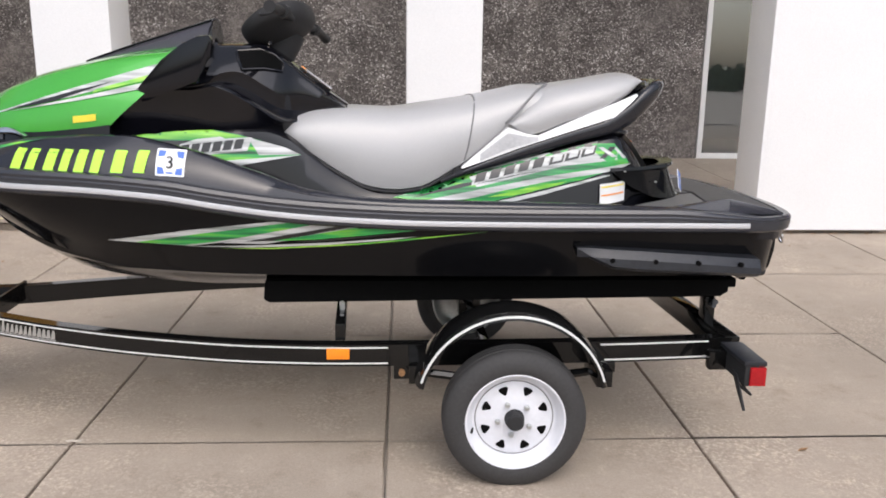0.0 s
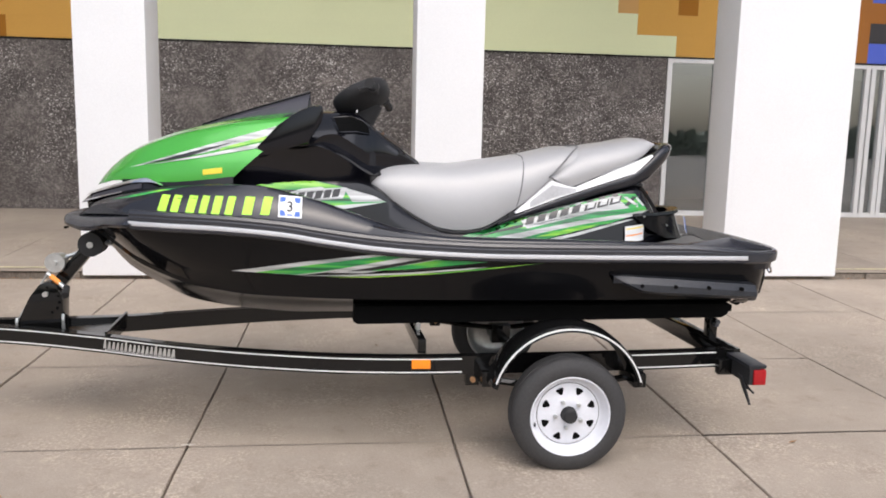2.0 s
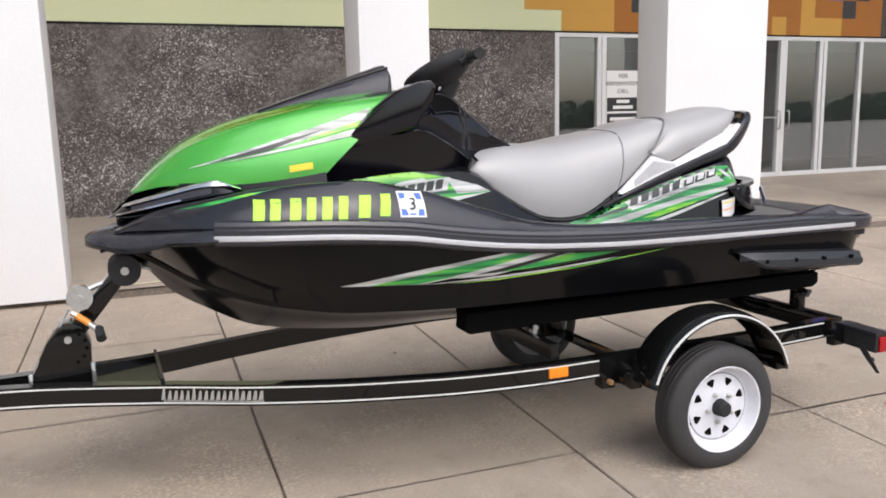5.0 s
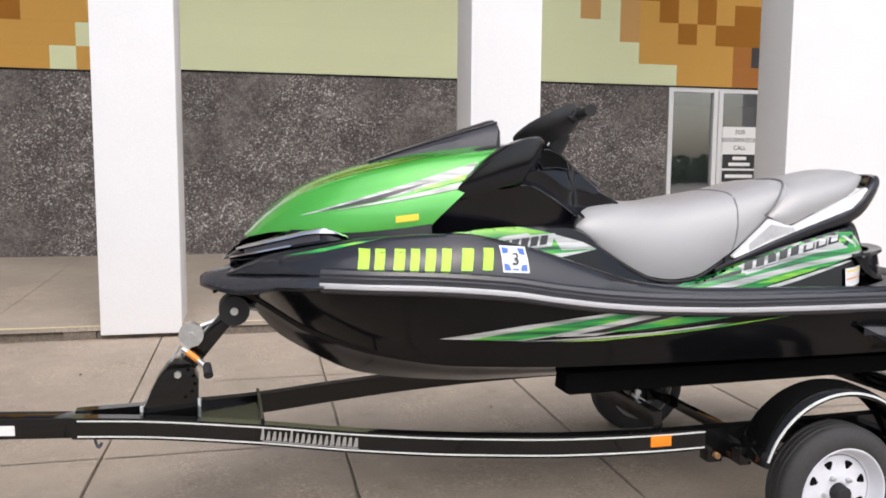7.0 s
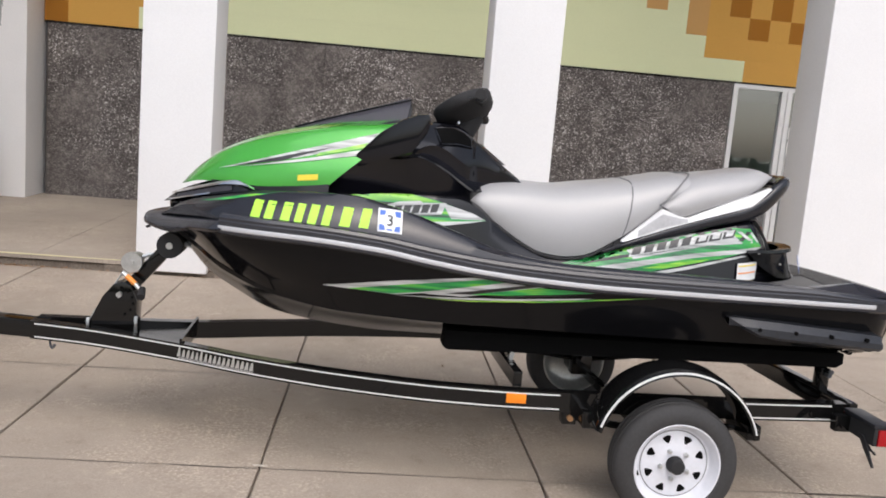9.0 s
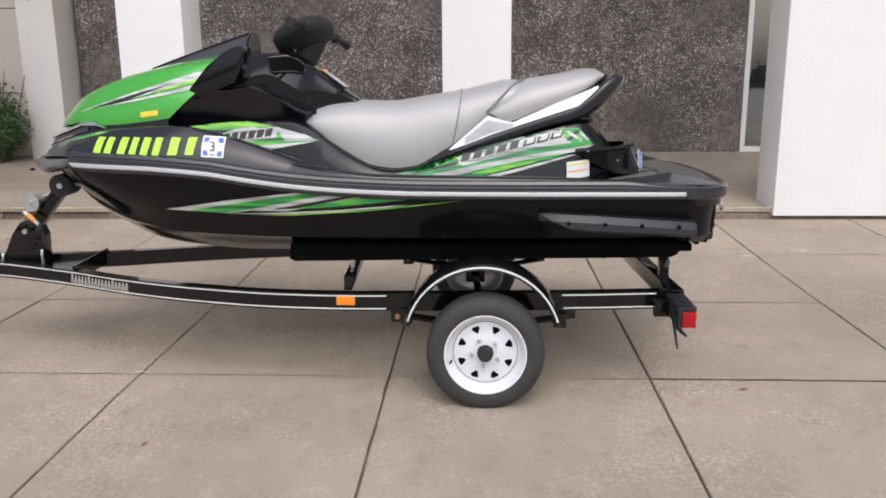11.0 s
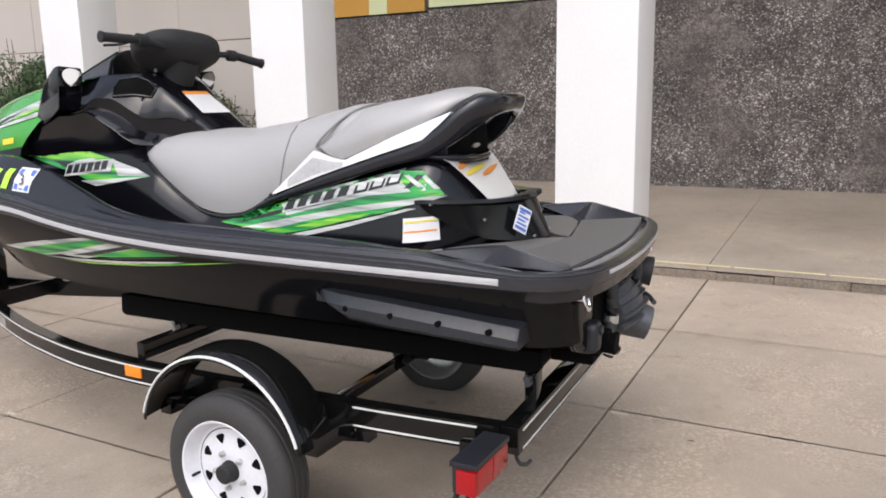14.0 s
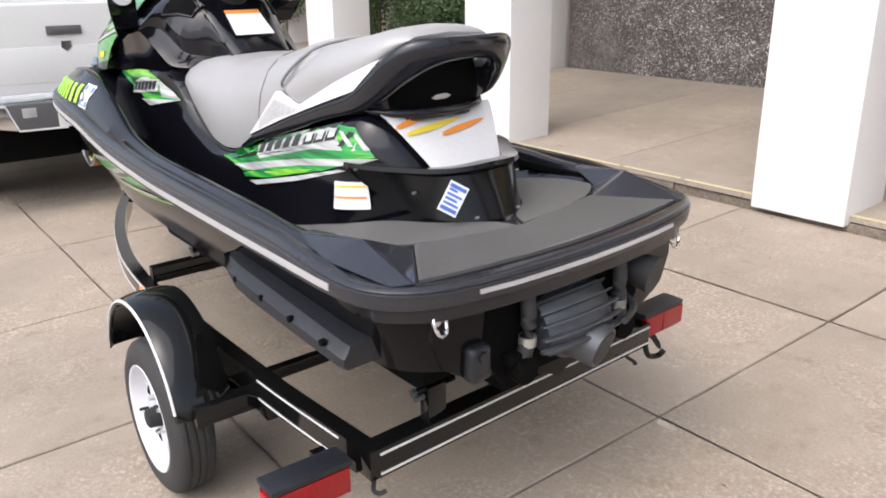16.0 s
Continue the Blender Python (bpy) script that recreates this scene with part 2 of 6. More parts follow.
M = dict(
    slab=concrete_material("pavement_concrete", (0.366, 0.308, 0.248), 0.05, 1.0),
    walk=concrete_material("walkway_concrete", (0.355, 0.305, 0.252), 0.05, 0.9),
    ground=concrete_material("ground_concrete", (0.36, 0.32, 0.28), 0.0, 0.6),
    kerb_s=mat("dirty_broken_kerb", (0.20, 0.165, 0.13), 0.95, var=0.45, scale=14, fine=70, bump=0.6),
    joint=mat("joint_dirt", (0.075, 0.062, 0.050), 0.95, var=0.35, scale=3, fine=40),
    pebble=pebble_material(),
    pillar=mat("white_stucco", (0.815, 0.815, 0.815), 0.8, var=0.04, scale=2, fine=90, bump=0.25),
    pilaster=mat("grey_white_stucco", (0.74, 0.725, 0.705), 0.85, var=0.06, scale=2, fine=70, bump=0.25),
    beige=mat("beige_stucco", (0.57, 0.52, 0.475), 0.88, var=0.07, scale=1.2, fine=60, bump=0.3),
    green=mat("mural_pale_green", (0.655, 0.69, 0.42), 0.8, var=0.035, scale=1.5, fine=90, bump=0.15, per=0.1),
    tan=mat("mural_tan", (0.50, 0.285, 0.095), 0.8, var=0.05, scale=2, fine=90, bump=0.15),
    orange=mat("mural_ochre", (0.565, 0.315, 0.075), 0.9, var=0.05, scale=2, fine=90, bump=0.15, spec=0.2),
    rust=mat("mural_rust", (0.36, 0.135, 0.022), 0.8, var=0.06, scale=2, fine=90, bump=0.15),
    brown=mat("mural_brown", (0.325, 0.135, 0.018), 0.9, var=0.06, scale=2, fine=90, bump=0.15, spec=0.2),
    blue=mat("mural_blue", (0.085, 0.135, 0.58), 0.8, var=0.05, scale=2, fine=90, bump=0.15),
    black_t=mat("mural_black", (0.045, 0.043, 0.045), 0.8, var=0.1, scale=2, fine=90, bump=0.15),
    alu=mat("white_aluminium_frame", (0.70, 0.70, 0.69), 0.4, 0.0, var=0.04),
    glass=glass_material("window_glass", (0.72, 0.76, 0.76)),
    roomdark=mat("dim_interior", (0.30, 0.30, 0.30), 0.9, var=0.15),
    paper=mat("white_paper", (0.78, 0.78, 0.76), 0.7, var=0.03),
    ink=mat("black_ink", (0.02, 0.02, 0.02), 0.6, var=0.1),
    kerb_y=mat("faded_yellow_paint", (0.60, 0.54, 0.32), 0.8, var=0.25, scale=9, fine=70),
    gloss=mat("gloss_black_gelcoat", (0.004, 0.004, 0.006), 0.10, var=0.2, spec=0.46),
    hull=mat("black_hull_gelcoat", (0.005, 0.005, 0.0058), 0.12, var=0.25, scale=3, spec=0.22),
    satin=mat("satin_dark_grey_plastic", (0.013, 0.0135, 0.018), 0.15, var=0.12, fine=150, bump=0.03, spec=0.56),
    wedge=mat("glossy_dark_grey_plastic", (0.026, 0.028, 0.037), 0.16, var=0.12, fine=150, bump=0.03, spec=0.8),
    rail=mat("dark_grey_rubber_rail", (0.026, 0.0275, 0.034), 0.25, var=0.12, spec=0.62),
    sponson=mat("blue_grey_plastic", (0.014, 0.0155, 0.020), 0.42, var=0.35, scale=16, fine=70, bump=0.12),
    mat=mat("black_foam_mat", (0.122, 0.119, 0.114), 0.62, var=0.18, fine=180, bump=0.4),
    limeflake=mat("metallic_lime_green", (0.058, 0.385, 0.040), 0.24, 0.25, var=0.14, scale=2.5, fine=400, coat=0.7),
    decal_g=streak_material("green_streak_decal", [(0.34, (0.008, 0.06, 0.022)), (0.46, (0.015, 0.24, 0.06)), (0.56, (0.03, 0.36, 0.07)), (0.70, (0.22, 0.58, 0.05))], 14),
    decal_l=streak_material("lime_streak_decal", [(0.32, (0.05, 0.34, 0.05)), (0.5, (0.22, 0.56, 0.05)), (0.68, (0.42, 0.72, 0.10))], 8),
    decal_s=streak_material("silver_streak_decal", [(0.32, (0.20, 0.22, 0.20)), (0.48, (0.46, 0.47, 0.46)), (0.66, (0.66, 0.67, 0.66))], 14),
    decal_k=mat("black_decal", (0.012, 0.012, 0.012), 0.3, var=0.2, coat=0.3),
    white=mat("white_gloss_plastic", (0.78, 0.78, 0.78), 0.25, var=0.03, coat=0.3),
    regn=mat("fluorescent_yellow_green_letters", (0.45, 0.90, 0.07), 0.5, var=0.05),
    yellow=mat("yellow_label", (0.85, 0.66, 0.05), 0.5, var=0.06),
    orange_l=mat("orange_label", (0.85, 0.30, 0.05), 0.5, var=0.06),
    sticker_b=mat("blue_sticker", (0.07, 0.16, 0.52), 0.45, var=0.1),
    seat=mat("silver_grey_vinyl", (0.385, 0.382, 0.382), 0.36, 0.1, var=0.06, scale=4, fine=260, bump=0.12),
    facet=mat("grey_facet_print", (0.46, 0.46, 0.47), 0.4, var=0.15, scale=14, fine=90),
    seam=mat("grey_seam", (0.20, 0.20, 0.20), 0.6, var=0.1),
    pad=mat("black_foam_pad", (0.016, 0.016, 0.017), 0.75, var=0.2, fine=200, bump=0.2),
    chrome=mat("chrome", (0.78, 0.78, 0.80), 0.12, 1.0, var=0.04),
    zinc=mat("zinc_plated_steel", (0.55, 0.56, 0.55), 0.38, 0.85, var=0.15),
    silver=mat("silver_trim", (0.62, 0.62, 0.64), 0.32, 0.5, var=0.05),
    smoke=mat("smoked_visor", (0.045, 0.043, 0.052), 0.35, var=0.1, spec=0.45),
    mirror=mat("mirror_glass", (0.86, 0.86, 0.86), 0.02, 1.0, var=0.02),
    frame=mat("black_enamel_steel", (0.005, 0.005, 0.005), 0.06, var=0.3, scale=8, spec=0.42),
    pin=mat("white_pinstripe", (0.70, 0.70, 0.68), 0.5, var=0.1, fine=90),
    carpet=mat("black_bunk_carpet", (0.004, 0.004, 0.004), 0.95, var=0.3, fine=250, bump=0.6, spec=0.08),
    tyre=mat("black_tyre_rubber", (0.035, 0.034, 0.034), 0.72, var=0.2, scale=5, fine=90, bump=0.1),
    rim=mat("white_enamel_rim", (0.69, 0.70, 0.74), 0.35, var=0.05, scale=9),
    # near-black: stands for shade inside openings, and colours some black parts
    shade_and_parts=mat("black_for_shade_and_parts", (0.003, 0.003, 0.003), 0.8, var=0.1, spec=0.08),
    red=mat("red_lens", (0.33, 0.003, 0.007), 0.2, var=0.15, fine=120, coat=0.15),
    amber=mat("amber_reflector", (0.95, 0.26, 0.01), 0.25, var=0.08, fine=200, coat=0.5),
    nozzle=mat("grey_nozzle_alloy", (0.085, 0.09, 0.10), 0.45, 0.4, var=0.2),
    hose=mat("dark_rubber_hose", (0.03, 0.03, 0.032), 0.6, var=0.15),
    truck=mat("white_truck_paint", (0.76, 0.765, 0.77), 0.2, var=0.03, scale=2, coat=0.6),
    trucktrim=mat("grey_truck_trim", (0.11, 0.11, 0.115), 0.5, var=0.12),
    leaf=mat("dark_green_leaves", (0.045, 0.085, 0.028), 0.5, var=0.5, scale=9, fine=30, tint=(0.06, 0.11, 0.035)),
    twig=mat("brown_twigs", (0.12, 0.085, 0.055), 0.9, var=0.2),
    dryleaf=mat("dry_leaf_litter", (0.30, 0.16, 0.07), 0.9, var=0.4, scale=12),
    stain=mat("green_grey_stain", (0.33, 0.35, 0.32), 0.9, var=0.45, scale=22),
    lip=mat("matt_black_plastic", (0.006, 0.006, 0.0065), 0.18, var=0.15, spec=0.34),
    chip=mat("pale_spalled_concrete", (0.52, 0.47, 0.40), 0.9, var=0.3, scale=30, fine=160),
    roofw=mat("soffit_paint", (0.62, 0.61, 0.59), 0.85, var=0.05),
)


# ---- mesh helpers ----
def part(name, bm, material, parent=None, label="", smooth=38):
    me = bpy.data.meshes.new(name)
    bmesh.ops.recalc_face_normals(bm, faces=bm.faces)
    bm.to_mesh(me)
    bm.free()
    me.materials.append(M[material])
    if smooth:
        me.shade_smooth()
        me.set_sharp_from_angle(angle=radians(smooth))
    ob = new(name, me)
    if parent:
        ob.parent = parent
    if label:
        ob["label"] = label
    return ob


def thing(name, at, label, category, group=""):
    e = new(name)
    e.location = at
    e.empty_display_size = 0.1
    return tagged(e, label, category, group)


def join(*bms):
    out = bmesh.new()
    for b in bms:
        me = bpy.data.meshes.new("tmp")
        b.to_mesh(me)
        b.free()
        out.from_mesh(me)
        bpy.data.meshes.remove(me)
    return out


def box(x0, x1, y0, y1, z0, z1, bevel=0.0, seg=2):
    bm = bmesh.new()
    v = [bm.verts.new((x, y, z)) for x in (x0, x1) for y in (y0, y1) for z in (z0, z1)]
    for f in ((0, 1, 3, 2), (4, 6, 7, 5), (0, 4, 5, 1), (2, 3, 7, 6), (0, 2, 6, 4), (1, 5, 7, 3)):
        bm.faces.new([v[i] for i in f])
    if bevel:
        bmesh.ops.bevel(bm, geom=bm.edges[:], offset=bevel, segments=seg, profile=0.6, affect="EDGES")
    return bm


def prism(poly, axis, a, b, bevel=0.0):
    """A prism of a flat outline. axis 'y': the outline is (x, z); 'x': (y, z); 'z': (x, y)."""
    bm = bmesh.new()
    put = {"y": lambda p, d: (p[0], d, p[1]), "x": lambda p, d: (d, p[0], p[1]), "z": lambda p, d: (p[0], p[1], d)}[axis]
    lo, hi = [bm.verts.new(put(p, a)) for p in poly], [bm.verts.new(put(p, b)) for p in poly]
    bm.faces.new(lo)
    bm.faces.new(hi[::-1])
    k = len(poly)
    for i in range(k):
        bm.faces.new((lo[i], lo[(i + 1) % k], hi[(i + 1) % k], hi[i]))
    if bevel:
        bmesh.ops.bevel(bm, geom=bm.edges[:], offset=bevel, segments=2, profile=0.6, affect="EDGES")
    return bm


def cyl(p, q, r0, r1=None, n=20):
    r1 = r0 if r1 is None else r1
    p, q = Vector(p), Vector(q)
    bm = bmesh.new()
    bmesh.ops.create_cone(bm, cap_ends=True, segments=n, radius1=r0, radius2=r1, depth=(q - p).length)
    m = (q - p).to_track_quat("Z", "Y").to_matrix().to_4x4()
    bmesh.ops.transform(bm, matrix=Matrix.Translation((p + q) / 2) @ m, verts=bm.verts)
    return bm


def tube(points, r, n=10, smooth=3):
    """A round tube along a smoothed line; r may be a list, one radius a point."""
    pts = [Vector(p) for p in points]
    rad = list(r) if isinstance(r, (list, tuple)) else [r] * len(pts)
    line, rr = [], []
    for i in range(len(pts) - 1):
        a, b, c, d = pts[max(i - 1, 0)], pts[i], pts[i + 1], pts[min(i + 2, len(pts) - 1)]
        for k in range(smooth):
            t = k / smooth
            line.append(0.5 * (2 * b + (c - a) * t + (2 * a - 5 * b + 4 * c - d) * t * t + (3 * b - a - 3 * c + d) * t ** 3))
            rr.append(rad[i] + (rad[i + 1] - rad[i]) * t)
    line.append(pts[-1])
    rr.append(rad[-1])
    bm = bmesh.new()
    rings, up = [], Vector((0.03, 0.02, 1)).normalized()
    for i, p in enumerate(line):
        d = (line[min(i + 1, len(line) - 1)] - line[max(i - 1, 0)]).normalized()
        s = d.cross(up)
        s = s.normalized() if s.length > 1e-4 else Vector((1, 0, 0))
        u = s.cross(d)
        rings.append([bm.verts.new(p + rr[i] * (math.cos(2 * math.pi * k / n) * s + math.sin(2 * math.pi * k / n) * u)) for k in range(n)])
    for a, b in zip(rings, rings[1:]):
        for k in range(n):
            bm.faces.new((a[k], a[(k + 1) % n], b[(k + 1) % n], b[k]))
    bm.faces.new(rings[0])
    bm.faces.new(rings[-1][::-1])
    return bm


def smooth_fn(*pairs):
    """A smooth curve through (x, value) pairs that never overshoots."""
    xs, ys = [p[0] for p in pairs], [p[1] for p in pairs]
    d = [(ys[i + 1] - ys[i]) / (xs[i + 1] - xs[i]) for i in range(len(xs) - 1)]
    m = [d[0]] + [0 if d[i] * d[i + 1] <= 0 else 2 * d[i] * d[i + 1] / (d[i] + d[i + 1]) for i in range(len(d) - 1)] + [d[-1]]
    def f(x):
        if x <= xs[0]:
            return ys[0]
        if x >= xs[-1]:
            return ys[-1]
        i = max(k for k in range(len(xs) - 1) if xs[k] <= x)
        h = xs[i + 1] - xs[i]
        t = (x - xs[i]) / h
        return (1 + 2 * t) * (1 - t) ** 2 * ys[i] + t * (1 - t) ** 2 * h * m[i] + t * t * (3 - 2 * t) * ys[i + 1] + t * t * (t - 1) * h * m[i + 1]
    return f


def grid_mesh(rows, closed=False, caps=(False, False)):
    """Skin over rows of points, all of one length."""
    bm = bmesh.new()
    vs = [[bm.verts.new(p) for p in r] for r in rows]
    k = len(rows[0])
    for a, b in zip(vs, vs[1:]):
        for i in range(k if closed else k - 1):
            j = (i + 1) % k
            bm.faces.new((a[i], a[j], b[j], b[i]))
    if caps[0]:
        bm.faces.new(vs[0])
    if caps[1]:
        bm.faces.new(vs[-1][::-1])
    bmesh.ops.remove_doubles(bm, verts=bm.verts, dist=1e-5)
    return bm


def sym_loft(xs, half, caps=(True, True)):
    """Skin over stations x: half(x) gives (v, z) points from the far edge (v > 0) to the middle (v = 0)."""
    rows = []
    for x in xs:
        h = half(x)
        left = [(x, -v, z) for v, z in h]
        right = [(x, v, z) for v, z in h[::-1] if v > 1e-6]
        rows.append(left + right)
    return grid_mesh(rows, caps=caps)


def span(a, b, n):
    return [a + (b - a) * i / (n - 1) for i in range(n)]


# ---- ground and building ----
level = smooth_fn((0.0, -0.06), (1.67, -0.032), (2.6, -0.007), (3.0, 0.0), (4.15, 0.013), (5.37, 0.040), (6.60, 0.085))


def setting(ob, label, category):
    return tagged(ob, label, category, kind="structure")


ys = [-400, -60, -10, -2, 0, 0.8, 1.67, 2.1, 2.6, 3.0, 3.6, 4.15, 4.8, 5.35, 5.9, 6.65, 8, 14, 400]
ground = part("ground", grid_mesh([[(x, y, level(y) - 0.028) for x in (-400, -40, 0, 40, 400)] for y in ys]), "ground", smooth=0)
setting(ground, "weathered tan-grey concrete ground sheet", "ground")

walkway_base = part("walkway_base", box(-30, 30, 6.64, 10.25, -0.1, 0.13), "joint", smooth=0)
setting(walkway_base, "rough dark edge and bed of the raised concrete walkway", "walkway")

# far room behind the shop glass
room = join(box(3.0, 16, 14.0, 14.1, 0.2, 3.0), box(3.0, 16, 10.45, 14, 0.18, 0.28), box(3.0, 16, 10.45, 14, 2.62, 2.72), box(2.9, 3.0, 10.45, 14, 0.2, 3.0), box(16, 16.1, 10.45, 14, 0.2, 3.0))
setting(part("interior_wall", room, "roomdark", smooth=0), "dim grey empty shop interior behind glass", "wall")

# the wall behind the pillars: aggregate panels below, painted panels above
wall = part("wall_north", join(box(-5.1, 3.93, WALL, WALL + 0.14, 0.1, 2.50), box(-30, 30, WALL + 0.004, WALL + 0.14, 2.502, 9.0)), "joint", smooth=0)
setting(wall, "wall of dark exposed-aggregate panels under a painted mural", "wall")
edges = [-5.08, -3.05, -1.605, -0.16, 1.28, 2.72, 3.92]
for a, b in zip(edges, edges[1:]):
    part("aggregate_panel", box(a + 0.0012, b - 0.0012, WALL - 0.03, WALL + 0.02, 0.27, 2.507 if a < -4 else 2.545, 0.003, 1), "pebble", wall, smooth=0)
part("wall_cap", box(-5.1, -3.052, WALL - 0.045, WALL + 0.0, 2.509, 2.527, 0.003, 1), "frame", wall, smooth=0)
part("wall_cap", box(-3.048, 16, WALL - 0.045, WALL + 0.0, 2.548, 2.566, 0.003, 1), "frame", wall, smooth=0)

# the mural: square fields, from the bottom row up; a letter a field
PAINT = dict(g="green", t="tan", o="orange", r="rust", b="brown", u="blue", k="black_t")
T = 0.289


def mural(x0, rows, z0=2.566, h=0.283):
    """Rows of fields, each run of one colour one flush painted panel."""
    for k, row in enumerate(rows):
        i = 0
        while i < len(row):
            j = i
            while j < len(row) and row[j] == row[i]:
                j += 1
            part("mural_panel", box(x0 + i * T, x0 + j * T - 0.001, WALL - 0.016, WALL + 0.01, z0 + k * h, z0 + (k + 1) * h - 0.001), PAINT[row[i]], wall, smooth=0)
            i = j


mural(-5.13, ["booogoo", "ooooogo", "boboooo", "bbooobo", "boboboo", "obuoubo", "bobouub"], 2.527, 0.273)
mural(-3.04, ["g" * 14] * 4 + ["gogtgogogogogo"[:14], "ototbtotottoto"[:14], "tobotobtobtoto"[:14]])
x_mid = 4.04 - 10 * T
mural(x_mid, ["gggggggggooo"[:9] + "gooorr"[:6], "ggggggggooooork", "gggggggtoobobbb", "gggggtgtobobobb", "tttttttbbbobooo", "totbtottbbobobb", "ttobtobtbubbubb"])
mural(x_mid + 15 * T, ["rrrrruurorooorrr", "rrrkrkurrrorrkrr", "rkrrrruurrrkurkr", "bukbrukurukruukr", "ukbuurkbuukbrukb", "bubkubukbukbubku", "ukbubukbubkubukb"])

# pillars
walk_level = smooth_fn((6.58, 0.178), (WALL, 0.335))
for x0, x1 in ((-8.6, -8.0), (-5.73, -5.12), (-2.83, -2.23), (0.09, 0.70), (3.085, 4.27), (7.6, 8.2), (10.5, 11.1)):
    p = part("pillar", box(x0, x1, 6.55, 7.03, 0.120, 9.0, 0.012), "pillar")
    setting(p, "square white stucco pillar on the walkway edge", "pillar")
    p["group"] = "pillars along the walkway"
pilaster = part("pilaster", box(-5.64, -5.135, 9.8, 10.4, 0.2, 9.0, 0.015), "pilaster")
setting(pilaster, "grey-white stucco pilaster with a dark runoff stain", "pilaster")
rnd = random.Random(4)
streaks = []
for c, w0, z0, n in ((-5.455, 0.062, 2.90, 6), (-5.490, 0.020, 2.80, 9), (-5.440, 0.026, 2.78, 11), (-5.415, 0.012, 2.84, 7)):      # a patch with runs below it
    run = bmesh.new()
    vs = []
    for k in range(n):
        u = k / (n - 1)
        w = w0 * (1 - 0.75 * u ** 1.5) * rnd.uniform(0.75, 1.1)
        vs.append([run.verts.new((c + q * w + rnd.uniform(-0.004, 0.004), 9.7975 - 0.0004 * len(streaks), z0 - 0.042 * k)) for q in (-1, 1)])
    for a, b in zip(vs, vs[1:]):
        run.faces.new((a[0], a[1], b[1], b[0]))
    streaks.append(run)
part("runoff_stain", join(*streaks), "stain", pilaster, smooth=0)

beige = part("wall_west", box(-40, -5.62, 10.12, 10.4, 0.0, 9.0), "joint", smooth=0)
setting(beige, "beige stucco wall in large panels with dark joints", "wall")
x = -5.62
while x > -28:
    for z0, z1 in ((0.0, 1.18), (1.19, 2.30), (2.312, 8.9)):
        part("stucco_panel", box(x - 1.742, x, 10.10, 10.14, z0, z1, 0.004, 1), "beige", beige, smooth=0)
    x -= 1.75
roof = part("ceiling", box(-30, 30, 6.1, 10.5, 9.0, 9.3), "roofw", smooth=0)
setting(roof, "plain pale canopy soffit over the walkway", "canopy")


def shopfront(name, x0, x1, bars, doors):
    """A glazed front of white aluminium from the walkway to the mural, with upright bars, and push bars on the doors."""
    z0, z1, y0, y1 = 0.30, 2.545, WALL - 0.03, WALL + 0.05
    fr = part(name, join(box(x0, x1, y0, y1, z1 - 0.06, z1, 0.003, 1), box(x0, x1, y0, y1, z0 - 0.03, z0 + 0.10, 0.003, 1)), "alu")
    setting(fr, "white aluminium shopfront with tall clear glass panes", "shopfront")
    for b in bars:
        part("window_frame", box(b - 0.035, b + 0.035, y0 - 0.004, y1 + 0.004, z0, z1 - 0.003, 0.004, 1), "alu", fr)
    for a, b in zip(bars, bars[1:]):
        g = part("pane", box(a + 0.03, b - 0.03, WALL + 0.012, WALL + 0.018, z0 + 0.09, z1 - 0.05), "glass", fr, smooth=0)
        g.visible_shadow = False
    for d in doors:
        part("door_handle", join(tube([(d, y0, 1.10), (d, y0 - 0.06, 1.12), (d, y0 - 0.06, 1.36), (d, y0, 1.38)], 0.013)), "zinc", fr)
    return fr


front = shopfront("window_1", 3.93, 7.0, [3.965, 4.66, 4.74, 5.62, 6.3, 6.96], [])
front2 = shopfront("door_1", 7.0, 16.0, [7.05, 7.24, 7.32, 8.02, 8.09, 8.83, 8.92, 9.7, 10.6, 11.5, 12.4, 13.4, 14.4, 15.95], [7.98, 8.16])
part("push_bar", join(tube([(7.36, WALL - 0.06, 1.28), (7.98, WALL - 0.06, 1.28)], 0.012)), "zinc", front2)

# notice in the glass
notice = part("notice", box(4.80, 5.36, WALL - 0.004, WALL + 0.006, 1.22, 2.02), "paper", smooth=0)
tagged(notice, "white paper notice with black panels taped inside the glass", "notice")
part("black_panel", box(4.81, 5.35, WALL - 0.008, WALL - 0.005, 1.43, 1.63), "ink", notice, smooth=0)
part("black_panel", box(4.81, 5.35, WALL - 0.008, WALL - 0.005, 1.24, 1.40), "ink", notice, smooth=0)


def words(text, size, at, material, parent, rx=90, rz=0, name="lettering", squeeze=1.0):
    cu = bpy.data.curves.new(name, "FONT")
    cu.body, cu.size, cu.align_x, cu.align_y, cu.extrude = text, size, "CENTER", "CENTER", 0.0008
    tmp = new("tmp_text", cu)
    me = bpy.data.meshes.new_from_object(tmp.evaluated_get(bpy.context.evaluated_depsgraph_get()))
    bpy.data.objects.remove(tmp)
    me.name = name
    me.materials.clear()
    me.materials.append(M[material])
    ob = new(name, me)
    ob.matrix_basis = pose(*at, rx, 0, rz) @ Matrix.Diagonal((squeeze, 1, 1, 1))
    if parent:
        ob.parent = parent
    return ob


for text, z in (("FOR", 1.94), ("INFORMATION", 1.83), ("CALL", 1.72)):
    words(text, 0.085, (5.08, WALL - 0.007, z), "ink", notice)
for z, w in ((1.575, 0.11), (1.49, 0.17), (1.32, 0.22)):
    part("lettering_bar", box(5.08 - w, 5.08 + w, WALL - 0.012, WALL - 0.009, z - 0.024, z + 0.024), "paper", notice, smooth=0)


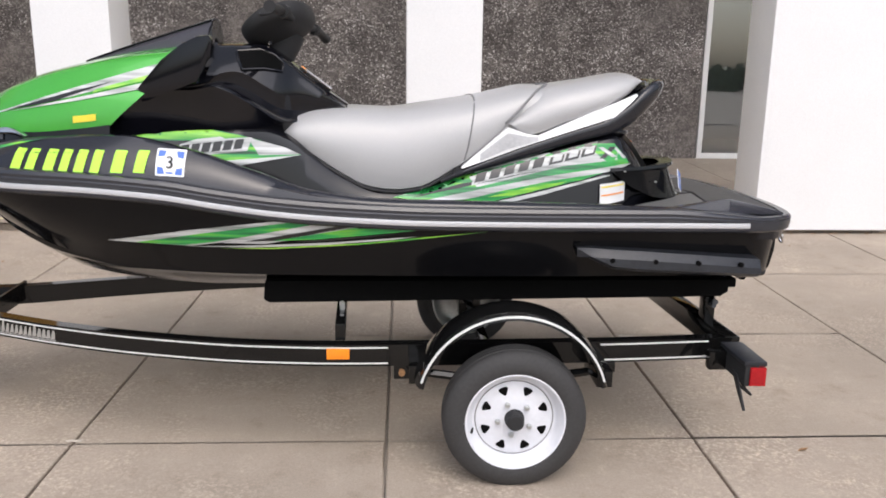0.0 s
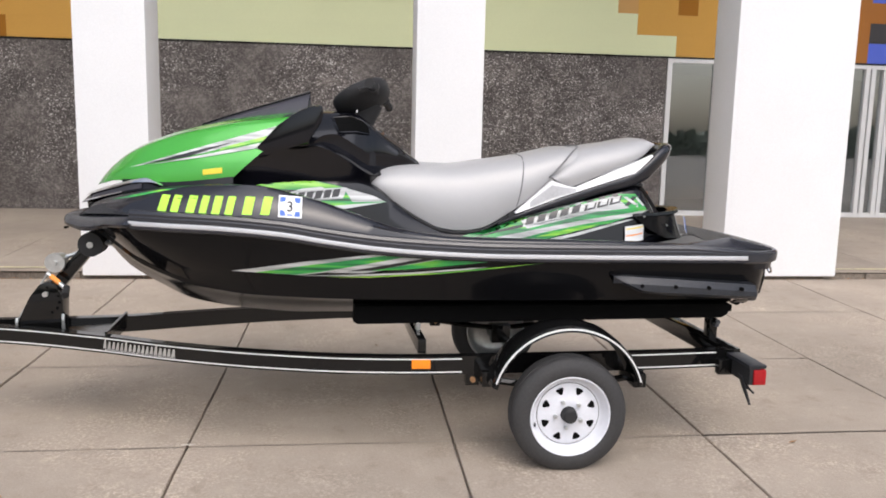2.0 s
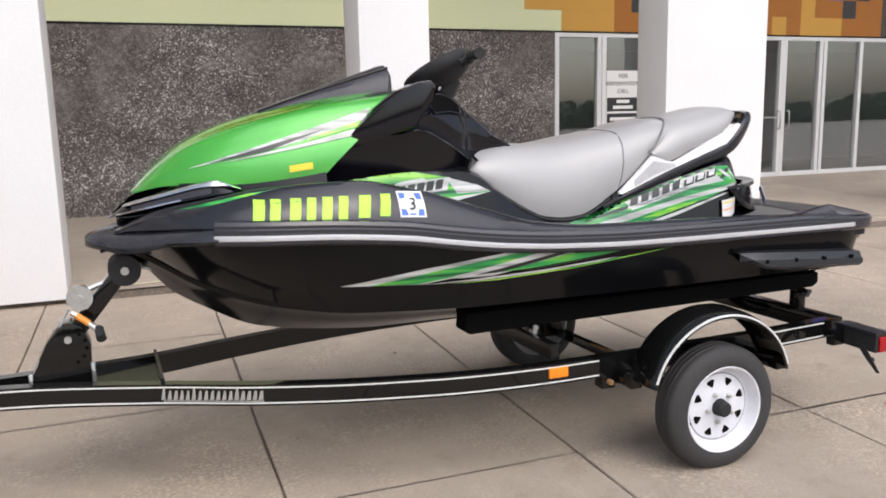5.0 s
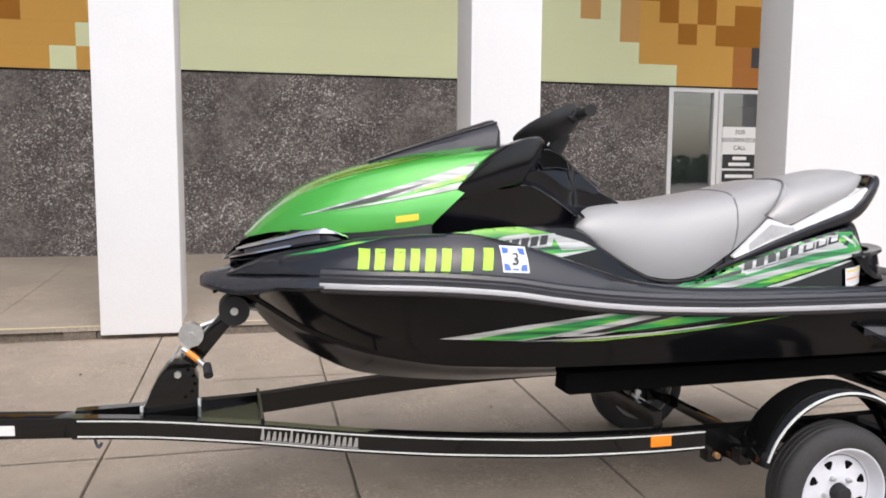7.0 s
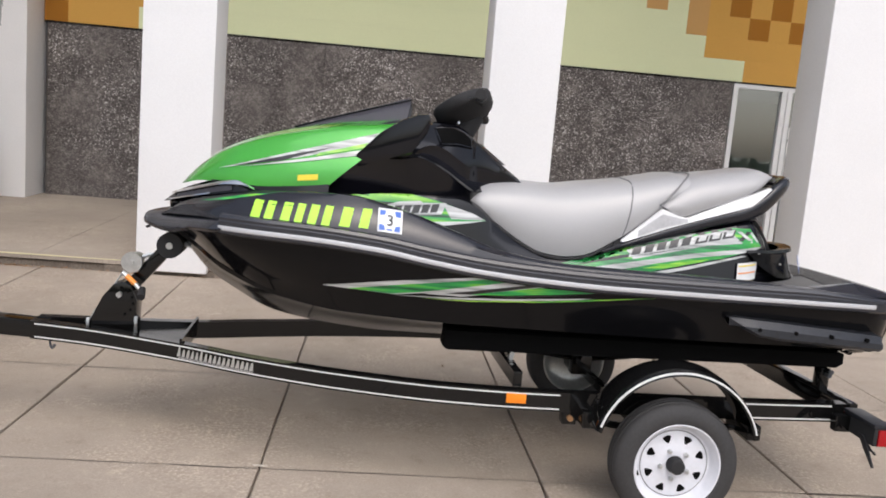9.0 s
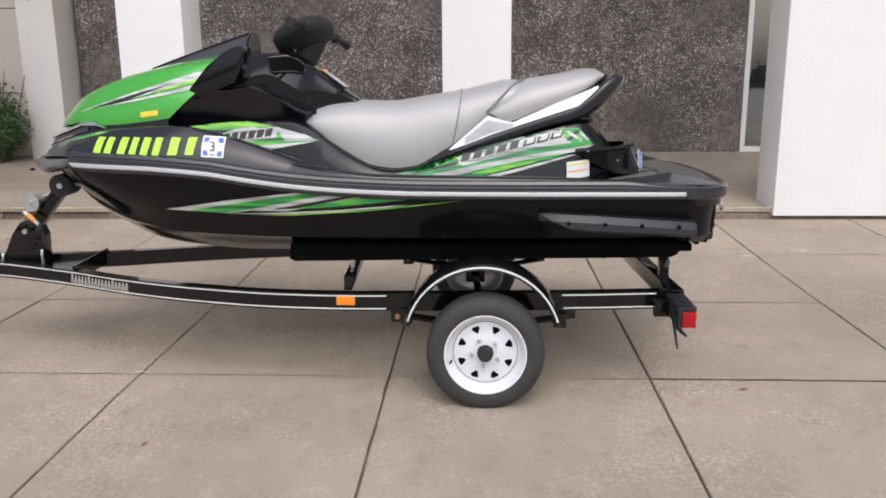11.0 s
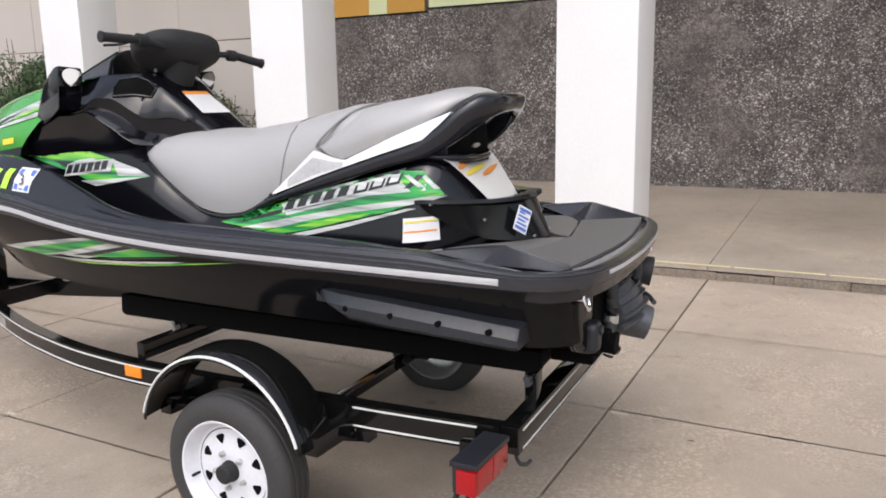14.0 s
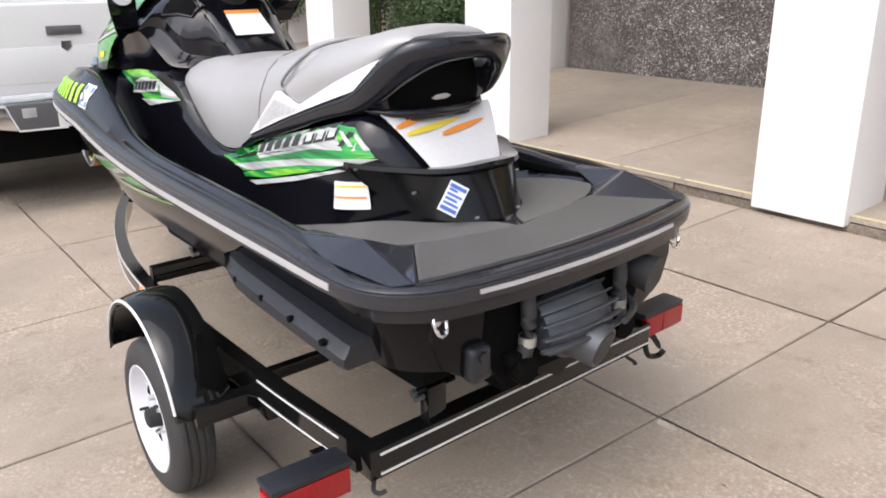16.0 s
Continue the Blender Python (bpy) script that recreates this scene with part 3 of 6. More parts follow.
# ---- boat trailer ----
trailer = thing("boat_trailer", (0, C, 0), "black enamelled single-axle boat trailer with white pinstripes", "trailer")
rail_v = smooth_fn((-2.30, 0.045), (-2.05, 0.085), (-1.64, 0.19), (-1.27, 0.335), (-0.88, 0.455), (-0.46, 0.535), (-0.1, 0.56), (0.8, 0.545), (1.30, 0.512))
rail_z = smooth_fn((-2.30, 0.442), (-2.05, 0.437), (-1.64, 0.422), (-1.27, 0.414), (-0.88, 0.410), (-0.46, 0.408), (0.0, 0.410), (1.30, 0.416))


def along_rail(x0, x1, side, w, h, dv=0.0, dz=0.0, n=40):
    """A bar of width w and height h that follows the frame rail."""
    rows = []
    for x in span(x0, x1, n):
        v, z = rail_v(x) + dv, rail_z(x) + dz
        v += 0.09 * max(0, x) / 1.3 if side > 0 else 0
        rows.append([(x, side * (v - w / 2), z - h / 2), (x, side * (v + w / 2), z - h / 2), (x, side * (v + w / 2), z + h / 2), (x, side * (v - w / 2), z + h / 2)])
    return grid_mesh(rows, closed=True, caps=(True, True))


for side in (-1, 1):
    rail = part("frame_rail", along_rail(-2.30, 1.29, side, 0.05, 0.082), "frame", trailer)
    for dz in (0.030, -0.030):
        part("pinstripe", along_rail(-2.28, 0.01, side, 0.002, 0.0055, 0.0265, dz), "pin", rail, smooth=0)
        part("pinstripe", along_rail(0.80, 1.22, side, 0.002, 0.0055, 0.0265, dz, 8), "pin", rail, smooth=0)
    for i in range(17):      # maker's script as plain slanted bars
        x = -1.612 + i * 0.0205
        v, z = rail_v(x) + 0.0265, rail_z(x)
        tall = 0.044 if i in (0, 5, 12) else 0.034
        part("script_bar", prism([(x - 0.006, z - 0.017), (x + 0.0115, z - 0.017), (x + 0.0205, z - 0.017 + tall), (x + 0.003, z - 0.017 + tall)], "y", side * v, side * (v + 0.0025)), "zinc", rail, smooth=0)
    part("script_line", along_rail(-1.61, -1.27, side, 0.002, 0.004, 0.0270, -0.0215, 8), "zinc", rail, smooth=0)
    part("reflector", box(-0.215, -0.131, side * 0.584 - 0.006, side * 0.584 + 0.006, 0.396, 0.438, 0.004), "amber", trailer, "amber side reflector")
part("tongue", prism([(-2.93, 0.427), (-2.93, 0.513), (-2.24, 0.474), (-2.24, 0.394)], "y", -0.045, 0.045, 0.005), "frame", trailer)
part("label_plate", prism([(-2.665, 0.430), (-2.665, 0.468), (-2.50, 0.460), (-2.50, 0.422)], "y", -0.0475, -0.0455), "paper", trailer, "worn white label", 0)
part("cross_member", box(1.287, 1.348, -0.530, 0.615, 0.374, 0.458, 0.005), "frame", trailer)
part("stop_hook", tube([(1.335, 0.60, 0.42), (1.345, 0.605, 0.36), (1.352, 0.62, 0.335), (1.360, 0.66, 0.328), (1.362, 0.685, 0.338)], 0.010, 8), "frame", trailer, "black bent hook at the rear bar")
for z in (0.388, 0.444):
    part("pinstripe", box(1.348, 1.3505, -0.50, 0.61, z - 0.003, z + 0.003), "pin", trailer, smooth=0)
part("cross_member", box(-0.186, -0.148, -0.55, 0.55, 0.455, 0.520, 0.005), "frame", trailer)
part("brace_plate", prism([(-1.98, -0.09), (-1.60, -0.20), (-1.60, 0.20), (-1.98, 0.09)], "z", 0.436, 0.444), "lip", trailer)
part("brace_plate", box(-1.612, -1.600, -0.21, 0.21, 0.40, 0.480), "lip", trailer)
for side in (-1, 1):
    bunk = part("bunk", prism([(-0.468, 0.560), (-0.445, 0.546), (1.33, 0.570), (1.362, 0.590), (1.36, 0.640), (-0.46, 0.635)], "y", side * 0.27, side * 0.37, 0.008), "carpet", trailer)
    for x, v, w in ((-0.165, 0.32, 0.012), (1.312, 0.30, 0.020)):
        part("bunk_bracket", join(box(x - w, x + w, side * v - 0.030, side * v + 0.030, 0.452, 0.556, 0.004), cyl((x, side * (v + 0.065), 0.548), (x, side * (v - 0.07), 0.548), 0.011, n=8)), "frame", trailer)
        part("bracket_bolt", join(cyl((x, side * (v + 0.062), 0.530), (x, side * (v + 0.034), 0.530), 0.011, n=6), cyl((x, side * (v + 0.072), 0.548), (x, side * (v + 0.060), 0.548), 0.012, n=6)), "zinc" if x < 0 else "nozzle", trailer)
part("axle", box(0.435, 0.475, -0.60, 0.60, 0.228, 0.272, 0.005), "frame", trailer)
for side in (-1, 1):
    part("leaf_spring", join(tube([(0.06, side * 0.55, 0.345), (0.25, side * 0.55, 0.315), (0.455, side * 0.55, 0.298), (0.66, side * 0.55, 0.315), (0.85, side * 0.55, 0.345)], 0.016, 6),
         box(0.03, 0.09, side * 0.55 - 0.03, side * 0.55 + 0.03, 0.315, 0.375, 0.004), box(0.81, 0.86, side * 0.55 - 0.025, side * 0.55 + 0.025, 0.335, 0.375, 0.004), box(0.40, 0.51, side * 0.55 - 0.035, side * 0.55 + 0.035, 0.21, 0.32, 0.004)), "frame", trailer)
    part("spring_bolt", cyl((0.06, side * 0.60, 0.345), (0.06, side * 0.50, 0.345), 0.012, n=8), "dryleaf", trailer, "rusted bolt")

# fenders
for side in (-1, 1):
    cx, cz, r = 0.443, 0.296, 0.345
    shell = [(0.646, r - 0.030), (0.640, r - 0.004), (0.67, r + 0.004), (0.74, r + 0.003), (0.772, r - 0.001), (0.790, r - 0.006), (0.803, r - 0.013), (0.8065, r - 0.026), (0.803, r - 0.028), (0.790, r - 0.014), (0.74, r - 0.008), (0.67, r - 0.008), (0.650, r - 0.014)]
    line = [(0.8035, r - 0.0105), (0.8085, r - 0.0115), (0.8095, r - 0.0175), (0.8050, r - 0.0185)]
    def arch(prof, a0, a1):
        rows = []
        for k in range(37):
            a = radians(a0 + (a1 - a0) * k / 36)
            rows.append([(cx + q * math.cos(a), side * v, cz + q * math.sin(a)) for v, q in prof])
        return grid_mesh(rows, closed=True, caps=(True, True))
    fender = part("fender", arch(shell, 167, 13), "frame", trailer, "rounded black steel fender")
    part("pinstripe", arch(line, 163, 17), "pin", fender)
    part("fender_step", box(0.085, 0.135, side * 0.56, side * 0.70, 0.345, 0.412, 0.004), "frame", fender)
    part("fender_step", box(0.745, 0.800, side * 0.56, side * 0.76, 0.352, 0.412, 0.004), "frame", fender)

# wheels
def ring_mesh(prof, wx, wz, side, n=56, floor=None):
    """A profile of (radius, distance from the centre line) turned round the wheel's axis; floor flattens the foot of a tyre."""
    rows = []
    for k in range(n + 1):
        a = 2 * math.pi * k / n
        row = []
        for r, w in prof:
            z = wz + r * math.sin(a)
            if floor is not None and z < floor:
                w, z = w + (0.35 * (floor - z) if w > 0.735 else -0.35 * (floor - z)), floor
            row.append((wx + r * math.cos(a), side * w, z))
        rows.append(row)
    return grid_mesh(rows)


for side in (-1, 1):
    wx, wz = 0.456, 0.240
    wheel = part("wheel", cyl((wx, side * 0.61, wz), (wx, side * 0.70, wz), 0.05, n=24), "frame", trailer, "small trailer wheel with white spoked rim")
    prof = [(0.168, -0.058), (0.178, -0.064), (0.195, -0.069), (0.220, -0.066), (0.241, -0.056), (0.2505, -0.047), (0.2535, -0.040), (0.2550, -0.030), (0.2500, -0.027), (0.2500, -0.021), (0.2555, -0.018), (0.2555, -0.004), (0.2510, -0.003)]
    prof = prof + [(r, -w) for r, w in prof[::-1]]
    part("tyre", ring_mesh([(r, 0.735 + w) for r, w in prof], wx, wz, side, 72, -0.006), "tyre", wheel, "worn black tyre, flattened where it stands", 30)
    # rim: flange, deep well, disc; black plates give the shade of its eight openings
    rp = [(0.174, 0.792), (0.178, 0.798), (0.176, 0.8015), (0.171, 0.800), (0.165, 0.790), (0.160, 0.778), (0.154, 0.764), (0.148, 0.756), (0.141, 0.7545), (0.139, 0.7515), (0.136, 0.7555), (0.112, 0.759), (0.078, 0.762), (0.070, 0.765), (0.034, 0.766)]
    part("rim", ring_mesh(rp, wx, wz, side, 56), "rim", wheel, "white enamelled steel rim", 32)
    part("rim_back", ring_mesh([(0.176, 0.672), (0.178, 0.667), (0.171, 0.666), (0.164, 0.676), (0.158, 0.694), (0.150, 0.722), (0.120, 0.742), (0.045, 0.738)], wx, wz, side, 40), "zinc", wheel, "bare grey inner side of the rim", 45)
    # grey ring that draws the shadow line between well and disc
    part("rim_groove", ring_mesh([(0.1405, 0.7552), (0.1390, 0.7558), (0.1368, 0.7562)], wx, wz, side, 56), "seam", wheel, smooth=0)
    for k in range(8):
        a = 2 * math.pi * (k + 0.47) / 8
        def polar(r, t):
            return (wx + r * math.cos(a + t), wz + r * math.sin(a + t))
        tri = [polar(0.1215, -0.105), polar(0.1225, 0.0), polar(0.1215, 0.105), polar(0.118, 0.150), polar(0.1135, 0.150), polar(0.0925, 0.055), polar(0.0905, 0.0), polar(0.0925, -0.055), polar(0.1135, -0.150), polar(0.118, -0.150)]
        part("rim_opening", prism(tri, "y", side * 0.750, side * 0.7612, 0.0012), "shade_and_parts", wheel, smooth=0)
    part("hub", join(cyl((wx, side * 0.755, wz), (wx, side * 0.775, wz), 0.037, 0.035, 24), cyl((wx, side * 0.775, wz), (wx, side * 0.802, wz), 0.0335, 0.0305, 24), cyl((wx, side * 0.802, wz), (wx, side * 0.806, wz), 0.0285, 0.024, 24)), "pad", wheel, "black rubber hub cap")
    for k in range(5):
        a = 2 * math.pi * (k + 0.62) / 5
        p = (wx + 0.060 * math.cos(a), wz + 0.060 * math.sin(a))
        part("lug_nut", join(cyl((p[0], side * 0.762, p[1]), (p[0], side * 0.778, p[1]), 0.0105, 0.009, 6), cyl((p[0], side * 0.778, p[1]), (p[0], side * 0.783, p[1]), 0.006, n=8)), "zinc", wheel)
    part("valve", cyl((wx - 0.146, side * 0.752, wz - 0.04), (wx - 0.152, side * 0.785, wz - 0.042), 0.005, n=8), "pad", wheel)

# tail lights
for side in (-1, 1):
    out, up = (0.03, 0.03) if side > 0 else (0.0, 0.0)
    v0, v1 = sorted((side * 0.575 + out, side * 0.785 + out))
    lamp = part("tail_light", box(1.262, 1.312, v0, v1, 0.363 + up, 0.438 + up, 0.005), "pad", trailer, "black tail light housing")
    part("light_cover", box(1.256, 1.337, v0 - 0.003, v1 + 0.003, 0.438 + up, 0.454 + up, 0.004), "sponson", lamp, "grey cover strip")
    lens = part("red_lens", box(1.309, 1.336, v0 + 0.004, v1 - 0.004, 0.364 + up, 0.436 + up, 0.006), "red", lamp, "red lens")
    part("lens_ridge", box(1.334, 1.3385, (v0 + v1) / 2 - 0.003, (v0 + v1) / 2 + 0.003, 0.368 + up, 0.432 + up, 0.001), "red", lens)
    part("side_lens", box(1.278, 1.335, side * 0.788 + out - 0.006, side * 0.788 + out + 0.006, 0.366 + up, 0.434 + up, 0.004), "red", lamp, "red side lens")
    part("stop_bracket", box(1.20, 1.265, side * 0.60 + out - 0.02, side * 0.60 + out + 0.02, 0.36 + up, 0.43 + up, 0.003), "frame", trailer)
    part("wire_loop", tube([(1.262, side * 0.70, 0.375), (1.272, side * 0.73, 0.345), (1.300, side * 0.745, 0.322), (1.312, side * 0.735, 0.312), (1.296, side * 0.728, 0.330), (1.275, side * 0.715, 0.366)], 0.005, 6), "pad", trailer)
    part("hanging_strap", prism([(side * 0.690, 0.388), (side * 0.728, 0.388), (side * 0.775, 0.335), (side * 0.815, 0.284), (side * 0.805, 0.280), (side * 0.740, 0.335)], "x", 1.256, 1.262), "pad", trailer, "black rubber strap hanging behind the light", 0)
    part("tie_hook", tube([(1.325, side * 0.50, 0.38), (1.335, side * 0.515, 0.360), (1.350, side * 0.525, 0.350), (1.368, side * 0.518, 0.350), (1.374, side * 0.503, 0.356)], 0.006, 6), "pad", trailer, "small bent tie hook")

# winch post
post = part("winch_post", prism([(-2.068, 0.462), (-1.990, 0.615), (-1.945, 0.672), (-1.905, 0.688), (-1.865, 0.670), (-1.838, 0.600), (-1.845, 0.445)], "y", -0.055, 0.055, 0.006), "frame", trailer, "black winch post with adjuster holes")
# black discs on the solid post, for the dark inside its adjuster holes
for k in range(6):
    a = radians(75 - 27 * k)
    part("adjuster_hole", cyl((-1.925 + 0.072 * math.cos(a), -0.058, 0.595 + 0.066 * math.sin(a)), (-1.925 + 0.072 * math.cos(a), -0.050, 0.595 + 0.066 * math.sin(a)), 0.007, n=10), "shade_and_parts", post)
part("pivot_bolt", cyl((-1.915, -0.072, 0.628), (-1.915, 0.072, 0.628), 0.014, n=6), "zinc", post)
part("post_clamp", tube([(-1.838, -0.062, 0.45), (-1.838, -0.066, 0.50), (-1.838, -0.058, 0.53)], 0.008, 8), "zinc", post)
part("post_clamp", tube([(-2.050, -0.062, 0.44), (-2.050, -0.066, 0.49), (-2.050, -0.058, 0.51)], 0.008, 8), "zinc", post)
part("post_arm", prism([(-1.935, 0.64), (-1.885, 0.60), (-1.680, 0.850), (-1.725, 0.885)], "y", -0.035, 0.035, 0.006), "frame", trailer)
part("bow_roller", join(cyl((-1.700, -0.062, 0.868), (-1.700, 0.062, 0.868), 0.058, n=28)), "pad", trailer, "black rubber bow roller")
part("roller_pin", cyl((-1.700, -0.072, 0.868), (-1.700, 0.072, 0.868), 0.015, n=14), "zinc", trailer)
winch = part("winch", join(cyl((-1.862, -0.075, 0.782), (-1.862, -0.050, 0.782), 0.046, n=26), cyl((-1.862, -0.085, 0.782), (-1.862, 0.06, 0.782), 0.012, n=12), box(-1.885, -1.835, -0.06, 0.05, 0.735, 0.80, 0.006), cyl((-1.862, -0.05, 0.782), (-1.862, 0.04, 0.782), 0.034, n=20)), "zinc", trailer, "zinc-plated hand winch")
part("crank_handle", join(tube([(-1.895, -0.085, 0.735), (-1.855, -0.090, 0.705), (-1.810, -0.095, 0.660)], 0.011, 8)), "zinc", winch)
part("crank_label", tube([(-1.878, -0.087, 0.722), (-1.838, -0.094, 0.690)], 0.0125, 8), "orange_l", winch, "orange warning label")
part("crank_grip", cyl((-1.806, -0.095, 0.668), (-1.800, -0.145, 0.640), 0.016, 0.018, 12), "pad", winch)
part("winch_strap", tube([(-1.83, 0.0, 0.80), (-1.76, 0.0, 0.825), (-1.68, 0.0, 0.855), (-1.63, 0.0, 0.875)], 0.010, 6), "zinc", trailer)
part("safety_cable", tube([(-1.905, -0.03, 0.735), (-1.96, -0.04, 0.64), (-2.02, -0.05, 0.55), (-2.045, -0.05, 0.50)], 0.004, 6), "zinc", trailer)

# coupler, jack stand stub, chains and wiring
coupler = part("coupler", join(box(-3.02, -2.88, -0.055, 0.055, 0.424, 0.507, 0.012), box(-2.99, -2.90, -0.03, 0.03, 0.50, 0.535, 0.008), tube([(-2.97, 0, 0.52), (-2.92, 0, 0.545), (-2.84, 0, 0.540)], 0.010, 8)), "frame", trailer, "black ball coupler")
part("hitch_ball", join(cyl((-2.985, 0, 0.36), (-2.985, 0, 0.46), 0.018, n=14), cyl((-2.985, 0, 0.345), (-2.985, 0, 0.375), 0.034, n=16)), "dryleaf", trailer, "rusty hitch ball nut")
for v in (-0.04, 0.04):
    part("safety_chain", tube([(-2.85, v, 0.43), (-2.90, v, 0.37), (-2.99, v, 0.35), (-3.08, v, 0.39), (-3.12, v, 0.43)], 0.008, 6), "zinc", trailer)
for k, m in enumerate(("yellow", "green", "paper", "pad")):
    o = 0.007 * k
    part("wire", tube([(-2.66, -0.030, 0.503), (-2.71 - o, -0.052, 0.500), (-2.745 - 1.5 * o, -0.058, 0.470 - o), (-2.79, -0.062 - o, 0.440 - 2 * o), (-2.86 - o, -0.055, 0.415 - o), (-2.93 - o, -0.045, 0.422)], 0.0024, 6), m, trailer, "loose trailer wiring")
part("wire_tape", prism([(-2.70, 0.4985), (-2.70, 0.506), (-2.64, 0.503), (-2.64, 0.495)], "y", -0.048, 0.02), "yellow", trailer, "yellow tape")
part("tongue_hook", tube([(-2.225, -0.03, 0.405), (-2.222, -0.04, 0.375), (-2.210, -0.045, 0.355), (-2.200, -0.04, 0.372)], 0.006, 6), "nozzle", trailer, "dull steel hook")


# ---- personal watercraft on the trailer ----
from mathutils.bvhtree import BVHTree

ski = thing("personal_watercraft", (0, C, 0), "black and metallic green jet watercraft with silver-grey seat on a trailer", "watercraft")
SURF = {}


def keep(key, bm):
    SURF[key] = BVHTree.FromBMesh(bm)
    return bm


gun_v = smooth_fn((-1.815, 0.0), (-1.80, 0.042), (-1.75, 0.112), (-1.66, 0.235), (-1.55, 0.370), (-1.42, 0.495), (-1.2, 0.566), (-0.9, 0.588), (0.0, 0.590), (1.25, 0.588), (1.40, 0.575), (1.48, 0.545))
gun_z = smooth_fn((-1.82, 0.985), (-1.42, 1.028), (-1.1, 1.021), (-0.78, 0.996), (-0.59, 0.966), (-0.37, 0.937), (-0.14, 0.919), (0.2, 0.906), (0.7, 0.903), (1.6, 0.902))
keel_z = smooth_fn((-1.72, 0.95), (-1.63, 0.872), (-1.534, 0.765), (-1.42, 0.690), (-1.217, 0.590), (-0.955, 0.545), (-0.68, 0.525), (-0.36, 0.525), (1.5, 0.545))
chine_v = smooth_fn((-1.72, 0.04), (-1.6, 0.10), (-1.44, 0.21), (-1.2, 0.34), (-0.9, 0.43), (-0.4, 0.485), (0.5, 0.505), (1.5, 0.500))
chine_z = smooth_fn((-1.72, 0.96), (-1.6, 0.895), (-1.44, 0.805), (-1.2, 0.735), (-0.9, 0.700), (-0.4, 0.690), (0.5, 0.690), (1.5, 0.695))


def hull_half(x):
    g, zg, vc, zc, zk = gun_v(x) - 0.022, gun_z(x), chine_v(x), chine_z(x), keel_z(x)
    if x > 1.28:                                   # the sides turn in round the stern corner
        t = min(1.0, (x - 1.28) / 0.21)
        turn = 1 - 0.185 * (1 - math.sqrt(max(0.0, 1 - t ** 2.4)))
        g, vc = min(g, 0.568) * turn, vc * (0.35 + 0.65 * turn)
    g = max(g, 0.02)
    vc = min(vc, g * 0.9)
    low = zc + 0.02
    return [(g, zg + 0.01), (g - 0.003, zg - 0.03), (vc + (g - vc) * 0.80, low + (zg - low) * 0.60), (vc + (g - vc) * 0.42, low + (zg - low) * 0.25), (vc + 0.006, low), (vc, zc),
            (vc * 0.72, zk + (zc - zk) * 0.74), (vc * 0.66, zk + (zc - zk) * 0.66), (vc * 0.30, zk + (zc - zk) * 0.30), (0.0, zk)]


hull = part("hull", keep("hull", sym_loft(span(-1.72, 1.28, 80) + [1.30, 1.33, 1.36, 1.39, 1.415, 1.435, 1.452, 1.465, 1.475, 1.483, 1.488, 1.490], hull_half)), "hull", ski, "gloss black hull", 30)

# deck: the raised side coaming, the foot wells and the closed fore deck
top_z = smooth_fn((-1.72, 1.028), (-1.66, 1.066), (-1.6, 1.100), (-1.425, 1.148), (-1.25, 1.180), (-0.94, 1.196), (-0.69, 1.150), (-0.47, 1.080), (-0.24, 1.010), (0.0, 0.982), (0.5, 0.972), (0.80, 0.966), (0.95, 0.958), (1.08, 0.955), (1.2, 0.953), (1.30, 0.944), (1.38, 0.934), (1.45, 0.928))
top_v = smooth_fn((-1.72, 0.17), (-1.6, 0.27), (-1.425, 0.39), (-1.25, 0.445), (-0.94, 0.485), (-0.69, 0.505), (-0.47, 0.525), (-0.24, 0.540), (1.42, 0.540))
well_z = smooth_fn((-1.18, 1.180), (-1.10, 1.12), (-0.95, 1.00), (-0.75, 0.88), (-0.5, 0.80), (-0.2, 0.775), (0.5, 0.80), (0.70, 0.838), (0.85, 0.874), (1.0, 0.902), (1.1, 0.914), (1.2, 0.921), (1.3, 0.922))
well_v = smooth_fn((-1.18, 0.40), (-0.9, 0.445), (-0.7, 0.46), (-0.3, 0.47), (0.5, 0.475), (0.8, 0.498), (1.15, 0.505), (1.3, 0.505))


def deck_half(x):
    g, zg, vt, zt = gun_v(x) - 0.012, gun_z(x), top_v(x), top_z(x)
    vt = min(vt, g - 0.02)
    zw = min(well_z(x), zt - 0.004)
    vw = min(well_v(x), vt - 0.045)
    ze = min(zg + 0.052, zt - 0.010)
    return [(g, min(zg + 0.030, ze)), (g - 0.004, ze), (vt + (g - vt) * 0.5 + 0.008, ze + (zt - ze) * 0.55), (vt + 0.006, zt - 0.014), (vt - 0.004, zt - 0.003), (vt - 0.026, zt), (vt - 0.042, zt - 0.010 if zw < zt - 0.012 else zt - 0.002),
            (vw, min(zw + 0.03, zt - 0.012) if zw < zt - 0.03 else zw), (vw - 0.03, zw), (vw * 0.7, zw), (0.0, zw)]


deck = part("deck", keep("deck", sym_loft(span(-1.725, 1.40, 94), deck_half, (True, False))), "satin", ski, "satin dark grey upper deck", 40)


# rub rail all round, with its silver strips
def plan_line():
    pts = [(x, gun_v(x), gun_z(x)) for x in [-1.812, -1.808, -1.80, -1.79, -1.77, -1.75, -1.72, -1.69, -1.66, -1.62, -1.58, -1.54, -1.50, -1.46] + span(-1.42, 1.36, 60)]
    pts += [(1.40, 0.572, 0.902), (1.435, 0.558, 0.902), (1.465, 0.537, 0.902), (1.492, 0.508, 0.902), (1.516, 0.468, 0.902), (1.535, 0.42, 0.902), (1.550, 0.35, 0.902), (1.564, 0.25, 0.902), (1.572, 0.12, 0.902), (1.576, 0.0, 0.902)]
    full = [(x, -v, z) for x, v, z in pts] + [(x, v, z) for x, v, z in pts[::-1][1:]]
    return full


LINE = plan_line()


